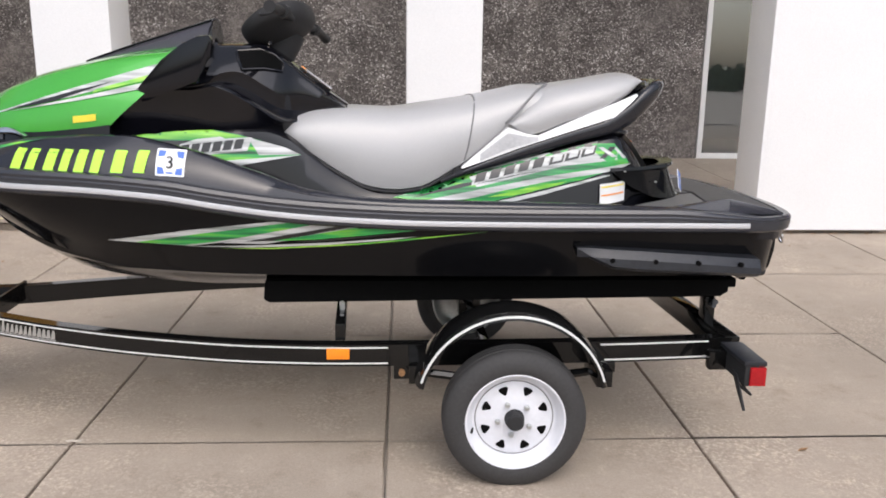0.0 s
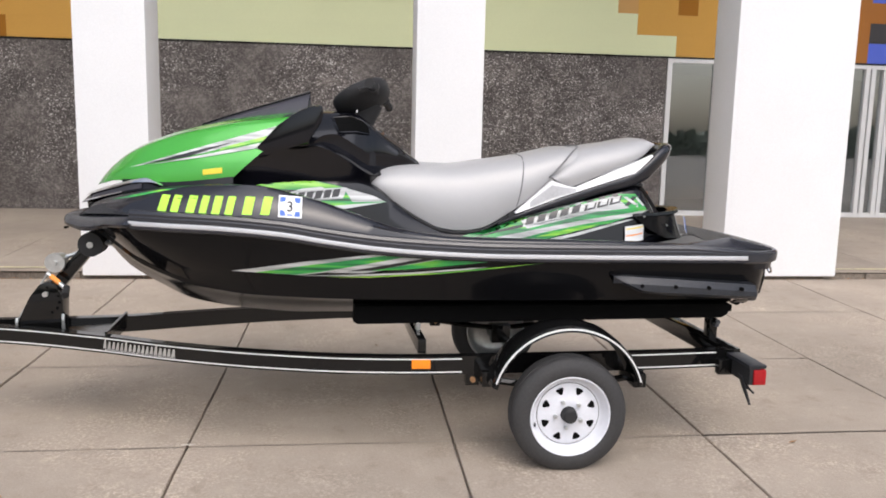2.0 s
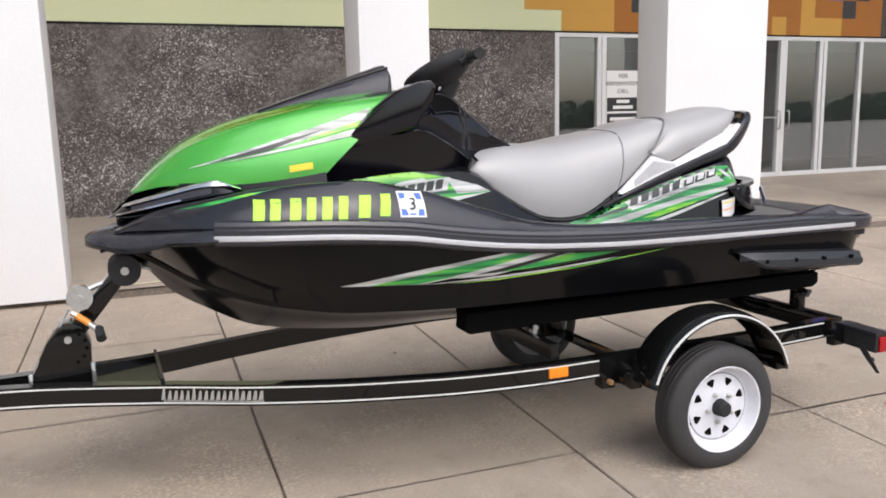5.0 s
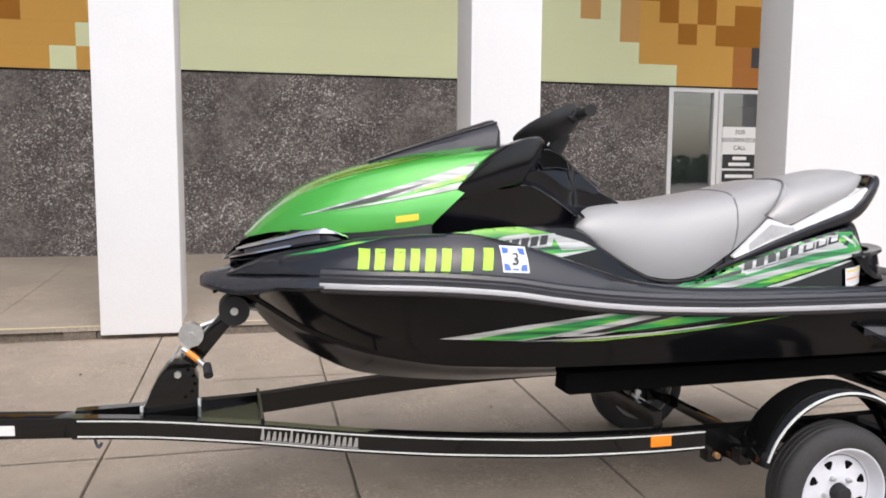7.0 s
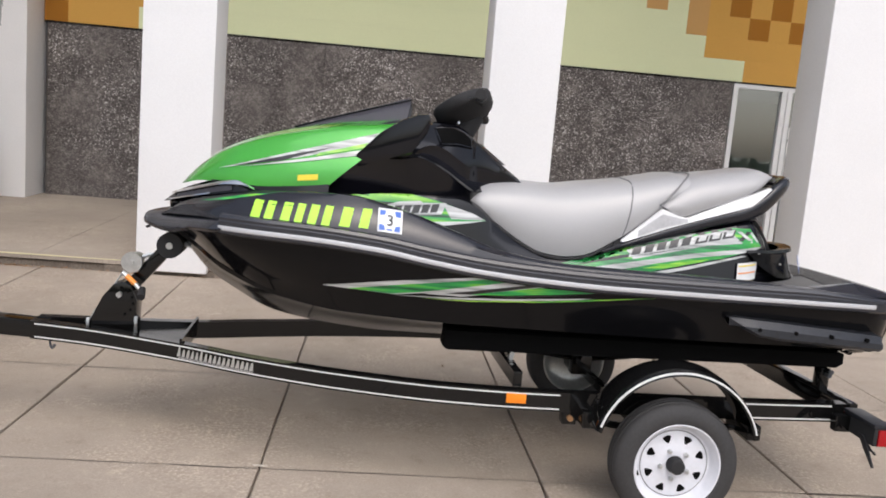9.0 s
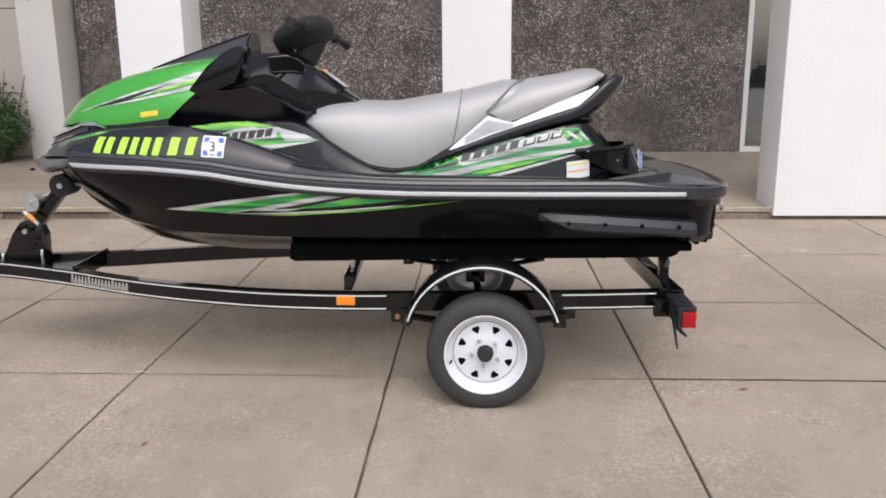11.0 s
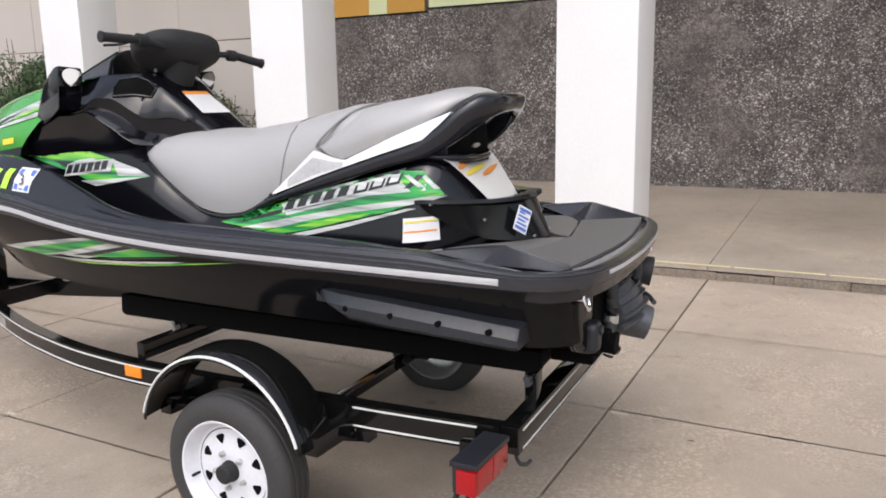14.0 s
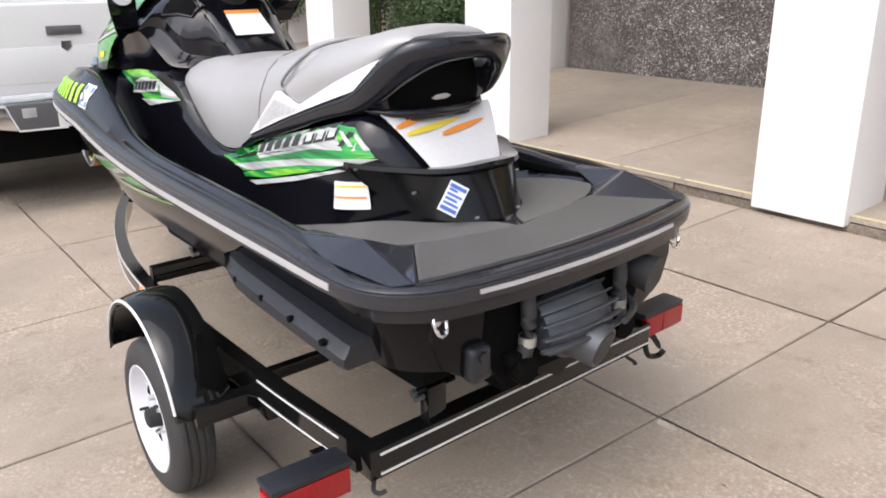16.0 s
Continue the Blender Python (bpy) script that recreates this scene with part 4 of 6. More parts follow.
def run_along(line, profile):
    """Sweep a profile of (outward, up) offsets along a plan line."""
    rows = []
    for i, p in enumerate(line):
        a, b = line[max(i - 1, 0)], line[min(i + 1, len(line) - 1)]
        d = Vector((b[0] - a[0], b[1] - a[1], 0)).normalized()
        n = Vector((d.y, -d.x, 0))
        low = 1.0 - 0.52 * min(1, max(0, (p[0] - 1.05) / 0.30))      # the rail is lower round the stern
        rows.append([(p[0] + n.x * o, p[1] + n.y * o, p[2] + (u * low if u > 0.012 else u)) for o, u in profile])
    return grid_mesh(rows, closed=True, caps=(True, True))


port = [p for p in LINE if p[0] > -1.44 and p[1] <= 0]
star = [p for p in LINE if p[0] > -1.44 and p[1] > 0]
part("rub_rail", run_along(port + star, [(-0.03, -0.028), (-0.004, -0.030), (0.006, -0.022), (0.009, -0.004), (0.007, 0.012), (0.010, 0.016), (0.010, 0.026), (0.006, 0.030), (0.007, 0.040), (0.000, 0.052), (-0.012, 0.057), (-0.03, 0.056)]), "rail", ski, "dark grey rubber rub rail", 35)
strip = [(0.0075, -0.012), (0.0110, -0.010), (0.0118, -0.001), (0.0100, 0.007), (0.0070, 0.008)]
part("rail_strip", run_along([p for p in LINE if -1.425 < p[0] < 1.325 and p[1] < 0], strip), "silver", ski, "silver rail strip")
part("rail_strip", run_along([p for p in LINE if -1.425 < p[0] < 1.325 and p[1] > 0], strip), "silver", ski, "silver rail strip")
part("rail_strip", run_along([p for p in LINE if p[0] > 1.538], [(0.0075, -0.007), (0.0110, -0.006), (0.0118, 0.0), (0.0100, 0.005), (0.0070, 0.006)]), "silver", ski, "silver rail strip")
nose = [p for p in LINE if p[0] < -1.43]
nose = sorted([p for p in nose if p[1] < 0], key=lambda p: -p[0]) + sorted([p for p in nose if p[1] >= 0], key=lambda p: p[0])
bow = []
for x in span(-1.826, -1.40, 30):
    t = (x + 1.826) / 0.426
    g = gun_v(min(x + 0.010, -1.41)) + 0.014 if x > -1.82 else 0.020
    zl = 0.966 - 0.026 * math.sin(math.pi * min(t * 1.6, 1)) + 0.034 * t ** 1.3
    zh = 0.988 + 0.088 * t ** 0.55
    vt = g * (0.60 + 0.30 * t)
    h = [(g * 0.72, zl), (g * 0.96, zl + 0.008), (g, zl + 0.022), (g * 0.985, zl + 0.45 * (zh - zl)), (vt, zh), (0, zh + 0.012)]
    bow.append([(x, 0, zl - 0.004)] + [(x, -v, z) for v, z in h] + [(x, v, z) for v, z in h[-2::-1]])
part("bow_bumper", grid_mesh(bow, closed=True, caps=(True, True)), "rail", ski, "dark grey rubber bow bumper", 50)
for s in (-1, 1):
    part("bumper_rivet", cyl((-1.765, s * 0.175, 0.968), (-1.772, s * 0.195, 0.968), 0.006, n=8), "shade_and_parts", ski, smooth=0)
part("bow_eye", tube([(-1.60, -0.018, 0.86), (-1.645, -0.018, 0.872), (-1.66, 0, 0.875), (-1.645, 0.018, 0.872), (-1.60, 0.018, 0.86)], 0.007, 8), "zinc", ski, "steel bow eye")

# centre body under the seat
pod_top = smooth_fn((-1.02, 1.190), (-0.7, 1.215), (-0.45, 1.215), (-0.36, 1.185), (-0.28, 1.12), (-0.15, 1.030), (0.0, 0.978), (0.13, 0.978), (0.33, 1.050), (0.55, 1.105), (0.82, 1.176), (0.91, 1.194), (0.95, 1.182), (1.0, 1.136), (1.04, 1.088), (1.09, 1.026), (1.13, 0.975), (1.16, 0.94))
pod_v = smooth_fn((-1.02, 0.34), (-0.7, 0.345), (-0.3, 0.325), (0.0, 0.314), (0.4, 0.312), (0.67, 0.298), (0.85, 0.286), (0.9, 0.279), (0.95, 0.258), (1.0, 0.228), (1.05, 0.192), (1.10, 0.158), (1.16, 0.115))


def pod_half(x):
    zt, v = pod_top(x), pod_v(x)
    zb = min(well_z(x) - 0.02, zt - 0.02)
    tuck = min(1.0, max(0.0, (x - 0.86) / 0.14))      # the tail is drawn in at its foot, behind the skirt
    return [(v + 0.02 - 0.055 * tuck, zb), (v - 0.030 * tuck, zb + (zt - zb) * 0.25), (v - 0.014, zb + (zt - zb) * 0.7), (v - 0.036, zt - 0.018), (v - 0.06, zt - 0.002), (0.0, zt)]


part("centre_body", keep("pod", sym_loft(span(-1.02, 1.16, 80), pod_half)), "gloss", ski, "gloss black centre body", 45)

# rear skirt: a matt collar round the tail of the centre body
tops_ = [(0.885, 0.276, 1.064), (0.925, 0.278, 1.068), (0.970, 0.262, 1.068), (1.03, 0.222, 1.067), (1.09, 0.178, 1.067), (1.15, 0.135, 1.070), (1.192, 0.070, 1.076), (1.202, 0.0, 1.080)]
feet_ = [(0.893, 0.283, 1.053), (0.930, 0.268, 1.026), (0.985, 0.238, 0.990), (1.05, 0.205, 0.960), (1.11, 0.180, 0.938), (1.18, 0.138, 0.931), (1.245, 0.062, 0.930), (1.266, 0.0, 0.930)]
line_t, line_f = [], []
for src, dst in ((tops_, line_t), (feet_, line_f)):
    f = [smooth_fn(*[(i, p[k]) for i, p in enumerate(src)]) for k in range(3)]
    one = [tuple(f[k](7 * i / 28) for k in range(3)) for i in range(29)]
    dst.extend([(x, -v, z) for x, v, z in one] + [(x, v, z) for x, v, z in one[::-1][1:]])
rows = []
for i, (t, f) in enumerate(zip(line_t, line_f)):
    u = min(i, 56 - i) / 28
    t, f = Vector(t), Vector(f)
    c = Vector((0.93, 0, t.z))
    o = (t - c).normalized()
    lip = 0.004 + 0.016 * u
    rows.append([t - o * 0.035 - Vector((0, 0, 0.004)), t, t + o * lip + Vector((0, 0, 0.003)), t + o * (lip + 0.003) - Vector((0, 0, 0.010)), t + o * 0.001 - Vector((0, 0, 0.020 * u + 0.008)), t.lerp(f, 0.55) - o * 0.006 * u, f])
part("tail_skirt", keep("skirt", grid_mesh(rows)), "lip", ski, "satin black tail skirt with bolts", 40)
for s in (-1, 1):
    for x, v, z in ((0.944, 0.278, 1.056), (1.078, 0.190, 1.056), (1.102, 0.192, 1.003), (1.236, 0.076, 0.940)):
        part("skirt_bolt", cyl((x, s * (v - 0.006), z), (x, s * (v + 0.004), z), 0.0042, n=8), "zinc", ski)

# rear boarding deck and its mats
stern = [(x, v) for x, v, z in LINE if x > 1.40 and v < 0]
plan = [(1.20, -0.52)] + [(x - 0.012, v * 0.985) for x, v in stern] + [(x - 0.012, -v * 0.985) for x, v in stern[::-1]] + [(1.20, 0.52)]
part("boarding_deck", prism(plan, "z", 0.84, 0.925, 0.006), "satin", ski, "black boarding deck")
for s in (-1, 1):
    blk = bmesh.new()
    P = [(1.06, 0.530, 0.956), (1.06, 0.484, 0.954), (1.276, 0.478, 0.984), (1.488, 0.482, 0.934), (1.25, 0.566, 0.942), (1.462, 0.528, 0.930), (1.280, 0.332, 0.926), (1.478, 0.466, 0.926), (1.187, 0.445, 0.922)]
    q = [blk.verts.new((x, s * v, z)) for x, v, z in P]
    for f in ((0, 2, 4), (0, 1, 2), (4, 2, 3, 5), (1, 8, 2), (8, 6, 2), (2, 6, 7, 3)):
        blk.faces.new([q[i] for i in f])
    bmesh.ops.bevel(blk, geom=[e for e in blk.edges if len(e.link_faces) == 2], offset=0.007, segments=3, profile=0.6, affect="EDGES")
    part("deck_corner", blk, "wedge", ski, "raised wedge corner of the deck", 30)
    # solid black bar that draws the shade of a slot
    part("grab_slot", box(0.80, 1.12, s * 0.486 - 0.008, s * 0.486 + 0.008, 0.914, 0.938, 0.004), "shade_and_parts", ski, smooth=0)
edge_ = [(1.280, 0.326), (1.476, 0.460), (1.488, 0.400), (1.504, 0.280), (1.518, 0.140), (1.524, 0.0)]
deck_mat = part("rear_mat", prism([(x, -v) for x, v in edge_] + [(x, v) for x, v in edge_[-2::-1]] + [(1.325, 0.09), (1.344, 0.0), (1.325, -0.09)], "z", 0.922, 0.9335), "mat", ski, "ribbed black foam mat", 0)
x = 1.292
while x < 1.508:
    w = min(0.322 + (x - 1.28) * 0.68, 0.452, 0.455 - (x - 1.476) * 7.2 if x > 1.476 else 1.0)
    for a, b in ([(-w, w)] if x > 1.344 else [(-w, -(1.346 - x) * 4.9), ((1.346 - x) * 4.9, w)]):
        part("mat_rib", box(x, x + 0.0045, a, b, 0.9330, 0.9347), "mat", deck_mat, smooth=0)
    x += 0.0092
for s in (-1, 1):
    rows = []
    inner_v = smooth_fn((0.90, 0.300), (0.96, 0.262), (1.0, 0.234), (1.06, 0.206), (1.12, 0.184), (1.19, 0.138), (1.262, 0.045), (1.326, 0.015))
    outer_v = smooth_fn((0.85, 0.462), (1.0, 0.456), (1.17, 0.440), (1.22, 0.390), (1.266, 0.318), (1.304, 0.170), (1.326, 0.030))
    for x in span(-0.45, 1.326, 60):
        zw = well_z(x) + 0.008
        vw = min(well_v(x) - 0.036, 0.462) if x < 0.88 else outer_v(x)
        pv = pod_v(x) + 0.028 if x < 0.90 else inner_v(x)
        rows.append([(x, s * pv, zw - 0.004), (x, s * pv, zw), (x, s * vw, zw), (x, s * vw, zw - 0.004)])
    part("foot_mat", grid_mesh(rows, closed=True, caps=(True, True)), "mat", ski, "black foam foot-well mat", 30)

# hood
hood_top = [(-1.652, 1.163), (-1.57, 1.251), (-1.46, 1.336), (-1.303, 1.405), (-1.167, 1.444), (-0.934, 1.494), (-0.633, 1.531)]
ht = smooth_fn(*hood_top)
hl = smooth_fn((-1.66, 1.155), (-1.54, 1.188), (-1.42, 1.193), (-1.315, 1.185), (-1.127, 1.200), (-1.0, 1.217))
hw = smooth_fn((-1.66, 0.03), (-1.62, 0.12), (-1.55, 0.20), (-1.42, 0.285), (-1.27, 0.335), (-1.1, 0.360), (-0.9, 0.365), (-0.62, 0.345))
rows = []
NP = 14
for i in range(46):
    s = i / 45
    half = []
    for k in range(NP + 1):
        u = k / NP                                  # 0 at the lower edge, 1 on the middle line
        x_end = -1.000 + (0.285 * min(1, u / 0.55)) + 0.075 * max(0, (u - 0.55) / 0.45)
        x = -1.655 + (x_end + 1.655) * s ** 1.15
        xm = min(x, -0.633)
        zt, zl, w = ht(xm), hl(x), hw(x)
        a = u * math.pi / 2
        v = w * (math.cos(a) ** 0.62)
        z = zl + (zt - zl) * (math.sin(a) ** 0.92)
        crease = 0.016 * math.exp(-((u - 0.62) / 0.08) ** 2) * min(1, s * 2)
        half.append((x, v + crease * 0.6, z + crease))
    rows.append([(x, -v, z) for x, v, z in half] + [(x, v, z) for x, v, z in half[::-1][1:]])
part("hood", keep("hood", grid_mesh(rows)), "limeflake", ski, "metallic green hood", 60)
# smoked deflector standing on the hood
rows = []
for i in range(18):
    s = i / 17
    x = -1.24 + 0.56 * s
    zb = ht(min(x, -0.64)) - 0.012
    zt = 1.418 + 0.205 * s ** 0.92 if s > 0.02 else zb
    zt = max(zt, zb + 0.004)
    w = 0.03 + 0.115 * s ** 0.8
    lean = 0.020 * s
    rows.append([(x, -w, zb), (x + lean * 0.6, -w * 0.92, zb + (zt - zb) * 0.55), (x + lean, -w * 0.66, zt - 0.016 * s), (x + lean, -w * 0.3, zt), (x + lean, w * 0.3, zt), (x + lean, w * 0.66, zt - 0.016 * s), (x + lean * 0.6, w * 0.92, zb + (zt - zb) * 0.55), (x, w, zb)])
edge_l = [tuple(r[2]) for r in rows[2:]]
part("deflector", grid_mesh(rows, closed=True, caps=(True, True)), "smoke", ski, "smoked dark wind deflector", 40)
for s in (1, -1):
    part("deflector_edge", tube([(x, s * y, z + 0.003) for x, y, z in edge_l], 0.005, 6), "lip", ski)
x = -0.68
part("deflector_lip", prism([(-w * 0.93, zb), (-w * 0.86, zb + (zt - zb) * 0.55), (-w * 0.62, zt - 0.020), (-w * 0.28, zt - 0.004), (w * 0.28, zt - 0.004), (w * 0.62, zt - 0.020), (w * 0.86, zb + (zt - zb) * 0.55), (w * 0.93, zb)], "x", x + 0.004, x + 0.022), "lip", ski, "black rear face of the deflector", 0)
# headlight bezel under the hood's lip
rows = []
for i in range(24):
    x = -1.712 + 0.437 * i / 23
    s = i / 23
    w = 0.030 + 0.300 * (s ** 0.62)
    zt = 1.075 + 0.125 * min(1, s / 0.72) - 0.03 * max(0, (s - 0.72) / 0.28)
    zb = 1.062 + 0.10 * s
    rows.append([(x, -w * 0.5, zb - 0.02), (x, -w, zb), (x, -w * 0.97, (zt + zb) / 2), (x, -w * 0.86, zt), (x, 0, zt + 0.01), (x, w * 0.86, zt), (x, w * 0.97, (zt + zb) / 2), (x, w, zb), (x, w * 0.5, zb - 0.02)])
part("headlight_bezel", keep("bezel", grid_mesh(rows, closed=True, caps=(True, True))), "gloss", ski, "gloss black headlight bezel", 45)
# skirt panel between the hood and the deck
part("hood_gasket", keep("gasket", sym_loft(span(-1.50, -1.00, 24), lambda x: [(min(hw(x), 0.36) + 0.012, hl(x) - 0.030), (min(hw(x), 0.36) + 0.004, hl(x) + 0.006), (0.0, hl(x) + 0.01)])), "lip", ski, "", 40)

# console behind the hood
con_top = smooth_fn((-1.0, 1.30), (-0.9, 1.42), (-0.8, 1.495), (-0.65, 1.520), (-0.47, 1.522), (-0.40, 1.490), (-0.35, 1.450), (-0.30, 1.408), (-0.14, 1.296))
con_low = smooth_fn((-1.0, 1.18), (-0.6, 1.185), (-0.40, 1.19), (-0.36, 1.20), (-0.14, 1.245))
con_v = smooth_fn((-1.0, 0.345), (-0.75, 0.338), (-0.55, 0.322), (-0.42, 0.298), (-0.385, 0.280), (-0.35, 0.240), (-0.30, 0.212), (-0.14, 0.17))
crease_z = smooth_fn((-1.0, 1.335), (-0.85, 1.350), (-0.71, 1.353), (-0.625, 1.366), (-0.58, 1.352), (-0.50, 1.308), (-0.36, 1.234), (-0.14, 1.240))
tops = smooth_fn((-1.0, 0.27), (-0.67, 0.172), (-0.45, 0.138), (-0.3, 0.118), (-0.14, 0.10))


ledge_z = smooth_fn((-1.0, 1.345), (-0.85, 1.360), (-0.68, 1.370), (-0.60, 1.412), (-0.56, 1.418), (-0.395, 1.340), (-0.20, 1.300), (-0.14, 1.284))


def con_half(x):
    """Upright side wall up to the crease, a sloping shelf, an undercut ledge and the leaning flank above it."""
    zt, zl, v, zc, vt = con_top(x), con_low(x), con_v(x), crease_z(x), tops(x)
    zc = min(zc, zt - 0.03)
    za = max(zc + 0.006, min(ledge_z(x), zt - 0.02))
    d = za - zc
    vb = v - 0.010 - 0.58 * d
    vt = min(vt, vb - 0.03)
    low = [(v - 0.034, zl), (v - 0.016, zl + (zc - zl) * 0.45), (v - 0.005, zl + (zc - zl) * 0.86), (v, zc - 0.004), (v - 0.003, zc)]
    shelf = [(v - 0.008 - 0.30 * d, zc + 0.17 * d), (vb - 0.004, zc + 0.40 * d), (vb - 0.003, za - 0.16 * d), (vb, za)]
    high = [(vb + (vt - vb) * 0.45 + 0.012, za + (zt - za) * 0.48), (vt + 0.022, zt - 0.022), (vt + 0.008, zt - 0.007), (vt - 0.02, zt), (0.0, zt + 0.006)]
    return low + shelf + high


part("console", keep("console", sym_loft(span(-1.0, -0.14, 80), con_half)), "gloss", ski, "gloss black steering console with sharp creases", 33)
for s in (-1, 1):
    # mirror fairing beside the hood's rear edge, flaring outwards to the rear
    outline = [(-0.985, 1.255), (-0.90, 1.350), (-0.80, 1.455), (-0.715, 1.515), (-0.655, 1.540), (-0.612, 1.545), (-0.603, 1.515), (-0.612, 1.465), (-0.650, 1.425), (-0.662, 1.375), (-0.75, 1.362), (-0.90, 1.300)]
    flare = smooth_fn((-1.0, 0.352), (-0.85, 0.372), (-0.72, 0.405), (-0.60, 0.445))
    inner = smooth_fn((-1.0, 0.320), (-0.85, 0.318), (-0.72, 0.300), (-0.60, 0.330))
    fair = bmesh.new()
    lo = [fair.verts.new((x, s * (flare(x) - 0.03 * max(0, 1.42 - z) / 0.1), z)) for x, z in outline]
    hi = [fair.verts.new((x - 0.004, s * inner(x), z - 0.006)) for x, z in outline]
    fair.faces.new(lo)
    fair.faces.new(hi[::-1])
    for i in range(len(outline)):
        j = (i + 1) % len(outline)
        fair.faces.new((lo[i], lo[j], hi[j], hi[i]))
    bmesh.ops.bevel(fair, geom=fair.edges[:], offset=0.009, segments=2, profile=0.6, affect="EDGES")
    fairing = part("mirror_fairing", fair, "gloss", ski, "black mirror fairing", 40)
    glass = bmesh.new()
    ring = []
    for k in range(20):
        a = 2 * math.pi * k / 20
        dv, dz = 0.046 * math.cos(a) * (1 + 0.15 * math.sin(a)), 0.034 * math.sin(a) + 0.006 * math.cos(a)
        ring.append(glass.verts.new((-0.594 - (0.034 - dz) * 0.12, s * (0.388 + dv), 1.500 + dz)))
    glass.faces.new(ring)
    part("mirror", glass, "mirror", fairing, "rear-view mirror glass", 0)
    # air intake slot on the console's flank: a laid-on black patch for its shade
    slot = [(-0.556, 1.494), (-0.47, 1.502), (-0.42, 1.484), (-0.384, 1.455), (-0.388, 1.420), (-0.45, 1.430), (-0.530, 1.426)]
    b = bmesh.new()
    f = b.faces.new([b.verts.new((x, 0, z)) for x, z in slot])
    bmesh.ops.triangulate(b, faces=b.faces)
    bmesh.ops.subdivide_edges(b, edges=b.edges[:], cuts=3, use_grid_fill=True)
    for v in b.verts:
        hit = SURF["console"].ray_cast(Vector((v.co.x, s * 1.0, v.co.z)), Vector((0, -s, 0)))
        v.co.y = hit[0].y + s * 0.004 if hit[0] else s * 0.2
    intake = part("intake", b, "shade_and_parts", ski, "black patch for the shade in the air intake", 0)
    rim = []
    for (x0, z0), (x1, z1) in zip(slot, slot[1:] + slot[:1]):
        for u in (0.0, 0.5):
            x, z = x0 + (x1 - x0) * u, z0 + (z1 - z0) * u
            hit = SURF["console"].ray_cast(Vector((x, s * 1.0, z)), Vector((0, -s, 0)))
            if hit[0]:
                rim.append((x, hit[0].y + s * 0.004, z))
    part("intake_rim", tube(rim + rim[:1], 0.0055, 8, 1), "gloss", intake, "gloss black raised rim")
part("gauge_rim", tube([(-0.44, -0.10, 1.528), (-0.46, -0.06, 1.545), (-0.465, 0, 1.552), (-0.46, 0.06, 1.545), (-0.44, 0.10, 1.528)], 0.008, 8), "chrome", ski, "chrome gauge rim")
label = bmesh.new()
vs = [label.verts.new((x, v, con_top(x) + 0.012)) for x, v in ((-0.325, -0.075), (-0.325, 0.075), (-0.205, 0.085), (-0.205, -0.085))]
label.faces.new(vs)
lab = part("warning_label", label, "white", ski, "white and orange warning label", 0)
stripe = bmesh.new()
vs = [stripe.verts.new((x, v, con_top(x) + 0.0135)) for x, v in ((-0.325, -0.075), (-0.325, 0.075), (-0.300, 0.077), (-0.300, -0.077))]
stripe.faces.new(vs)
part("label_band", stripe, "orange_l", lab, "", 0)

# handlebar, turned a little
bar = part("handlebar", tube([(-0.400, -0.385, 1.645), (-0.372, -0.235, 1.640), (-0.340, -0.09, 1.612), (-0.325, 0.0, 1.605), (-0.305, 0.09, 1.598), (-0.272, 0.225, 1.592), (-0.245, 0.345, 1.565)], 0.013, 10), "pad", ski, "black handlebar")
for a, b in (((-0.402, -0.392, 1.645), (-0.380, -0.265, 1.642)), ((-0.243, 0.352, 1.564), (-0.272, 0.232, 1.590))):
    part("grip", join(cyl(a, b, 0.0185, 0.0175, 16), cyl(a, Vector(a) + (Vector(a) - Vector(b)).normalized() * 0.008, 0.022, n=16)), "pad", bar, "black rubber grip")
part("lever", tube([(-0.385, -0.26, 1.640), (-0.43, -0.275, 1.625), (-0.45, -0.345, 1.618)], 0.006, 6), "pad", bar)
part("switch_box", cyl((-0.375, -0.245, 1.641), (-0.367, -0.205, 1.638), 0.026, n=14), "pad", bar)
part("switch_box", cyl((-0.275, 0.215, 1.592), (-0.282, 0.18, 1.594), 0.024, n=14), "pad", bar)
rows = []
axis = Vector((0.10, 0.43, -0.045)).normalized()
fwd = Vector((0, 0, 1)).cross(axis).normalized()
fwd = fwd if fwd.x < 0 else -fwd
up = axis.cross(fwd)
up = up if up.z > 0 else -up
mid = Vector((-0.415, 0.005, 1.612))
f2 = (fwd * math.cos(radians(27)) - up * math.sin(radians(27)))
u2 = (up * math.cos(radians(27)) + fwd * math.sin(radians(27)))
for i in range(23):
    s = -1 + 2 * i / 22
    w = max((1 - abs(s) ** 3.0) ** 0.55, 0.25)
    c = mid + axis * (s * 0.195)
    sec = []
    for k in range(24):
        a = 2 * math.pi * k / 24
        ca, sa = math.cos(a), math.sin(a)
        f = 0.140 * (abs(ca) ** 0.8) * (1 if ca > 0 else -1) * w
        h = (0.030 if sa > 0 else 0.090 * (1 - 0.55 * s * s)) * (abs(sa) ** 0.65) * (1 if sa > 0 else -1) * (0.55 + 0.45 * w)
        sec.append(c + f2 * f + u2 * h)
    rows.append(sec)
part("bar_pad", grid_mesh(rows, closed=True, caps=(True, True)), "pad", bar, "thick black foam handlebar pad", 60)
part("steering_neck", cyl((-0.43, 0, 1.47), (-0.36, 0, 1.58), 0.07, 0.06, 20), "pad", bar)

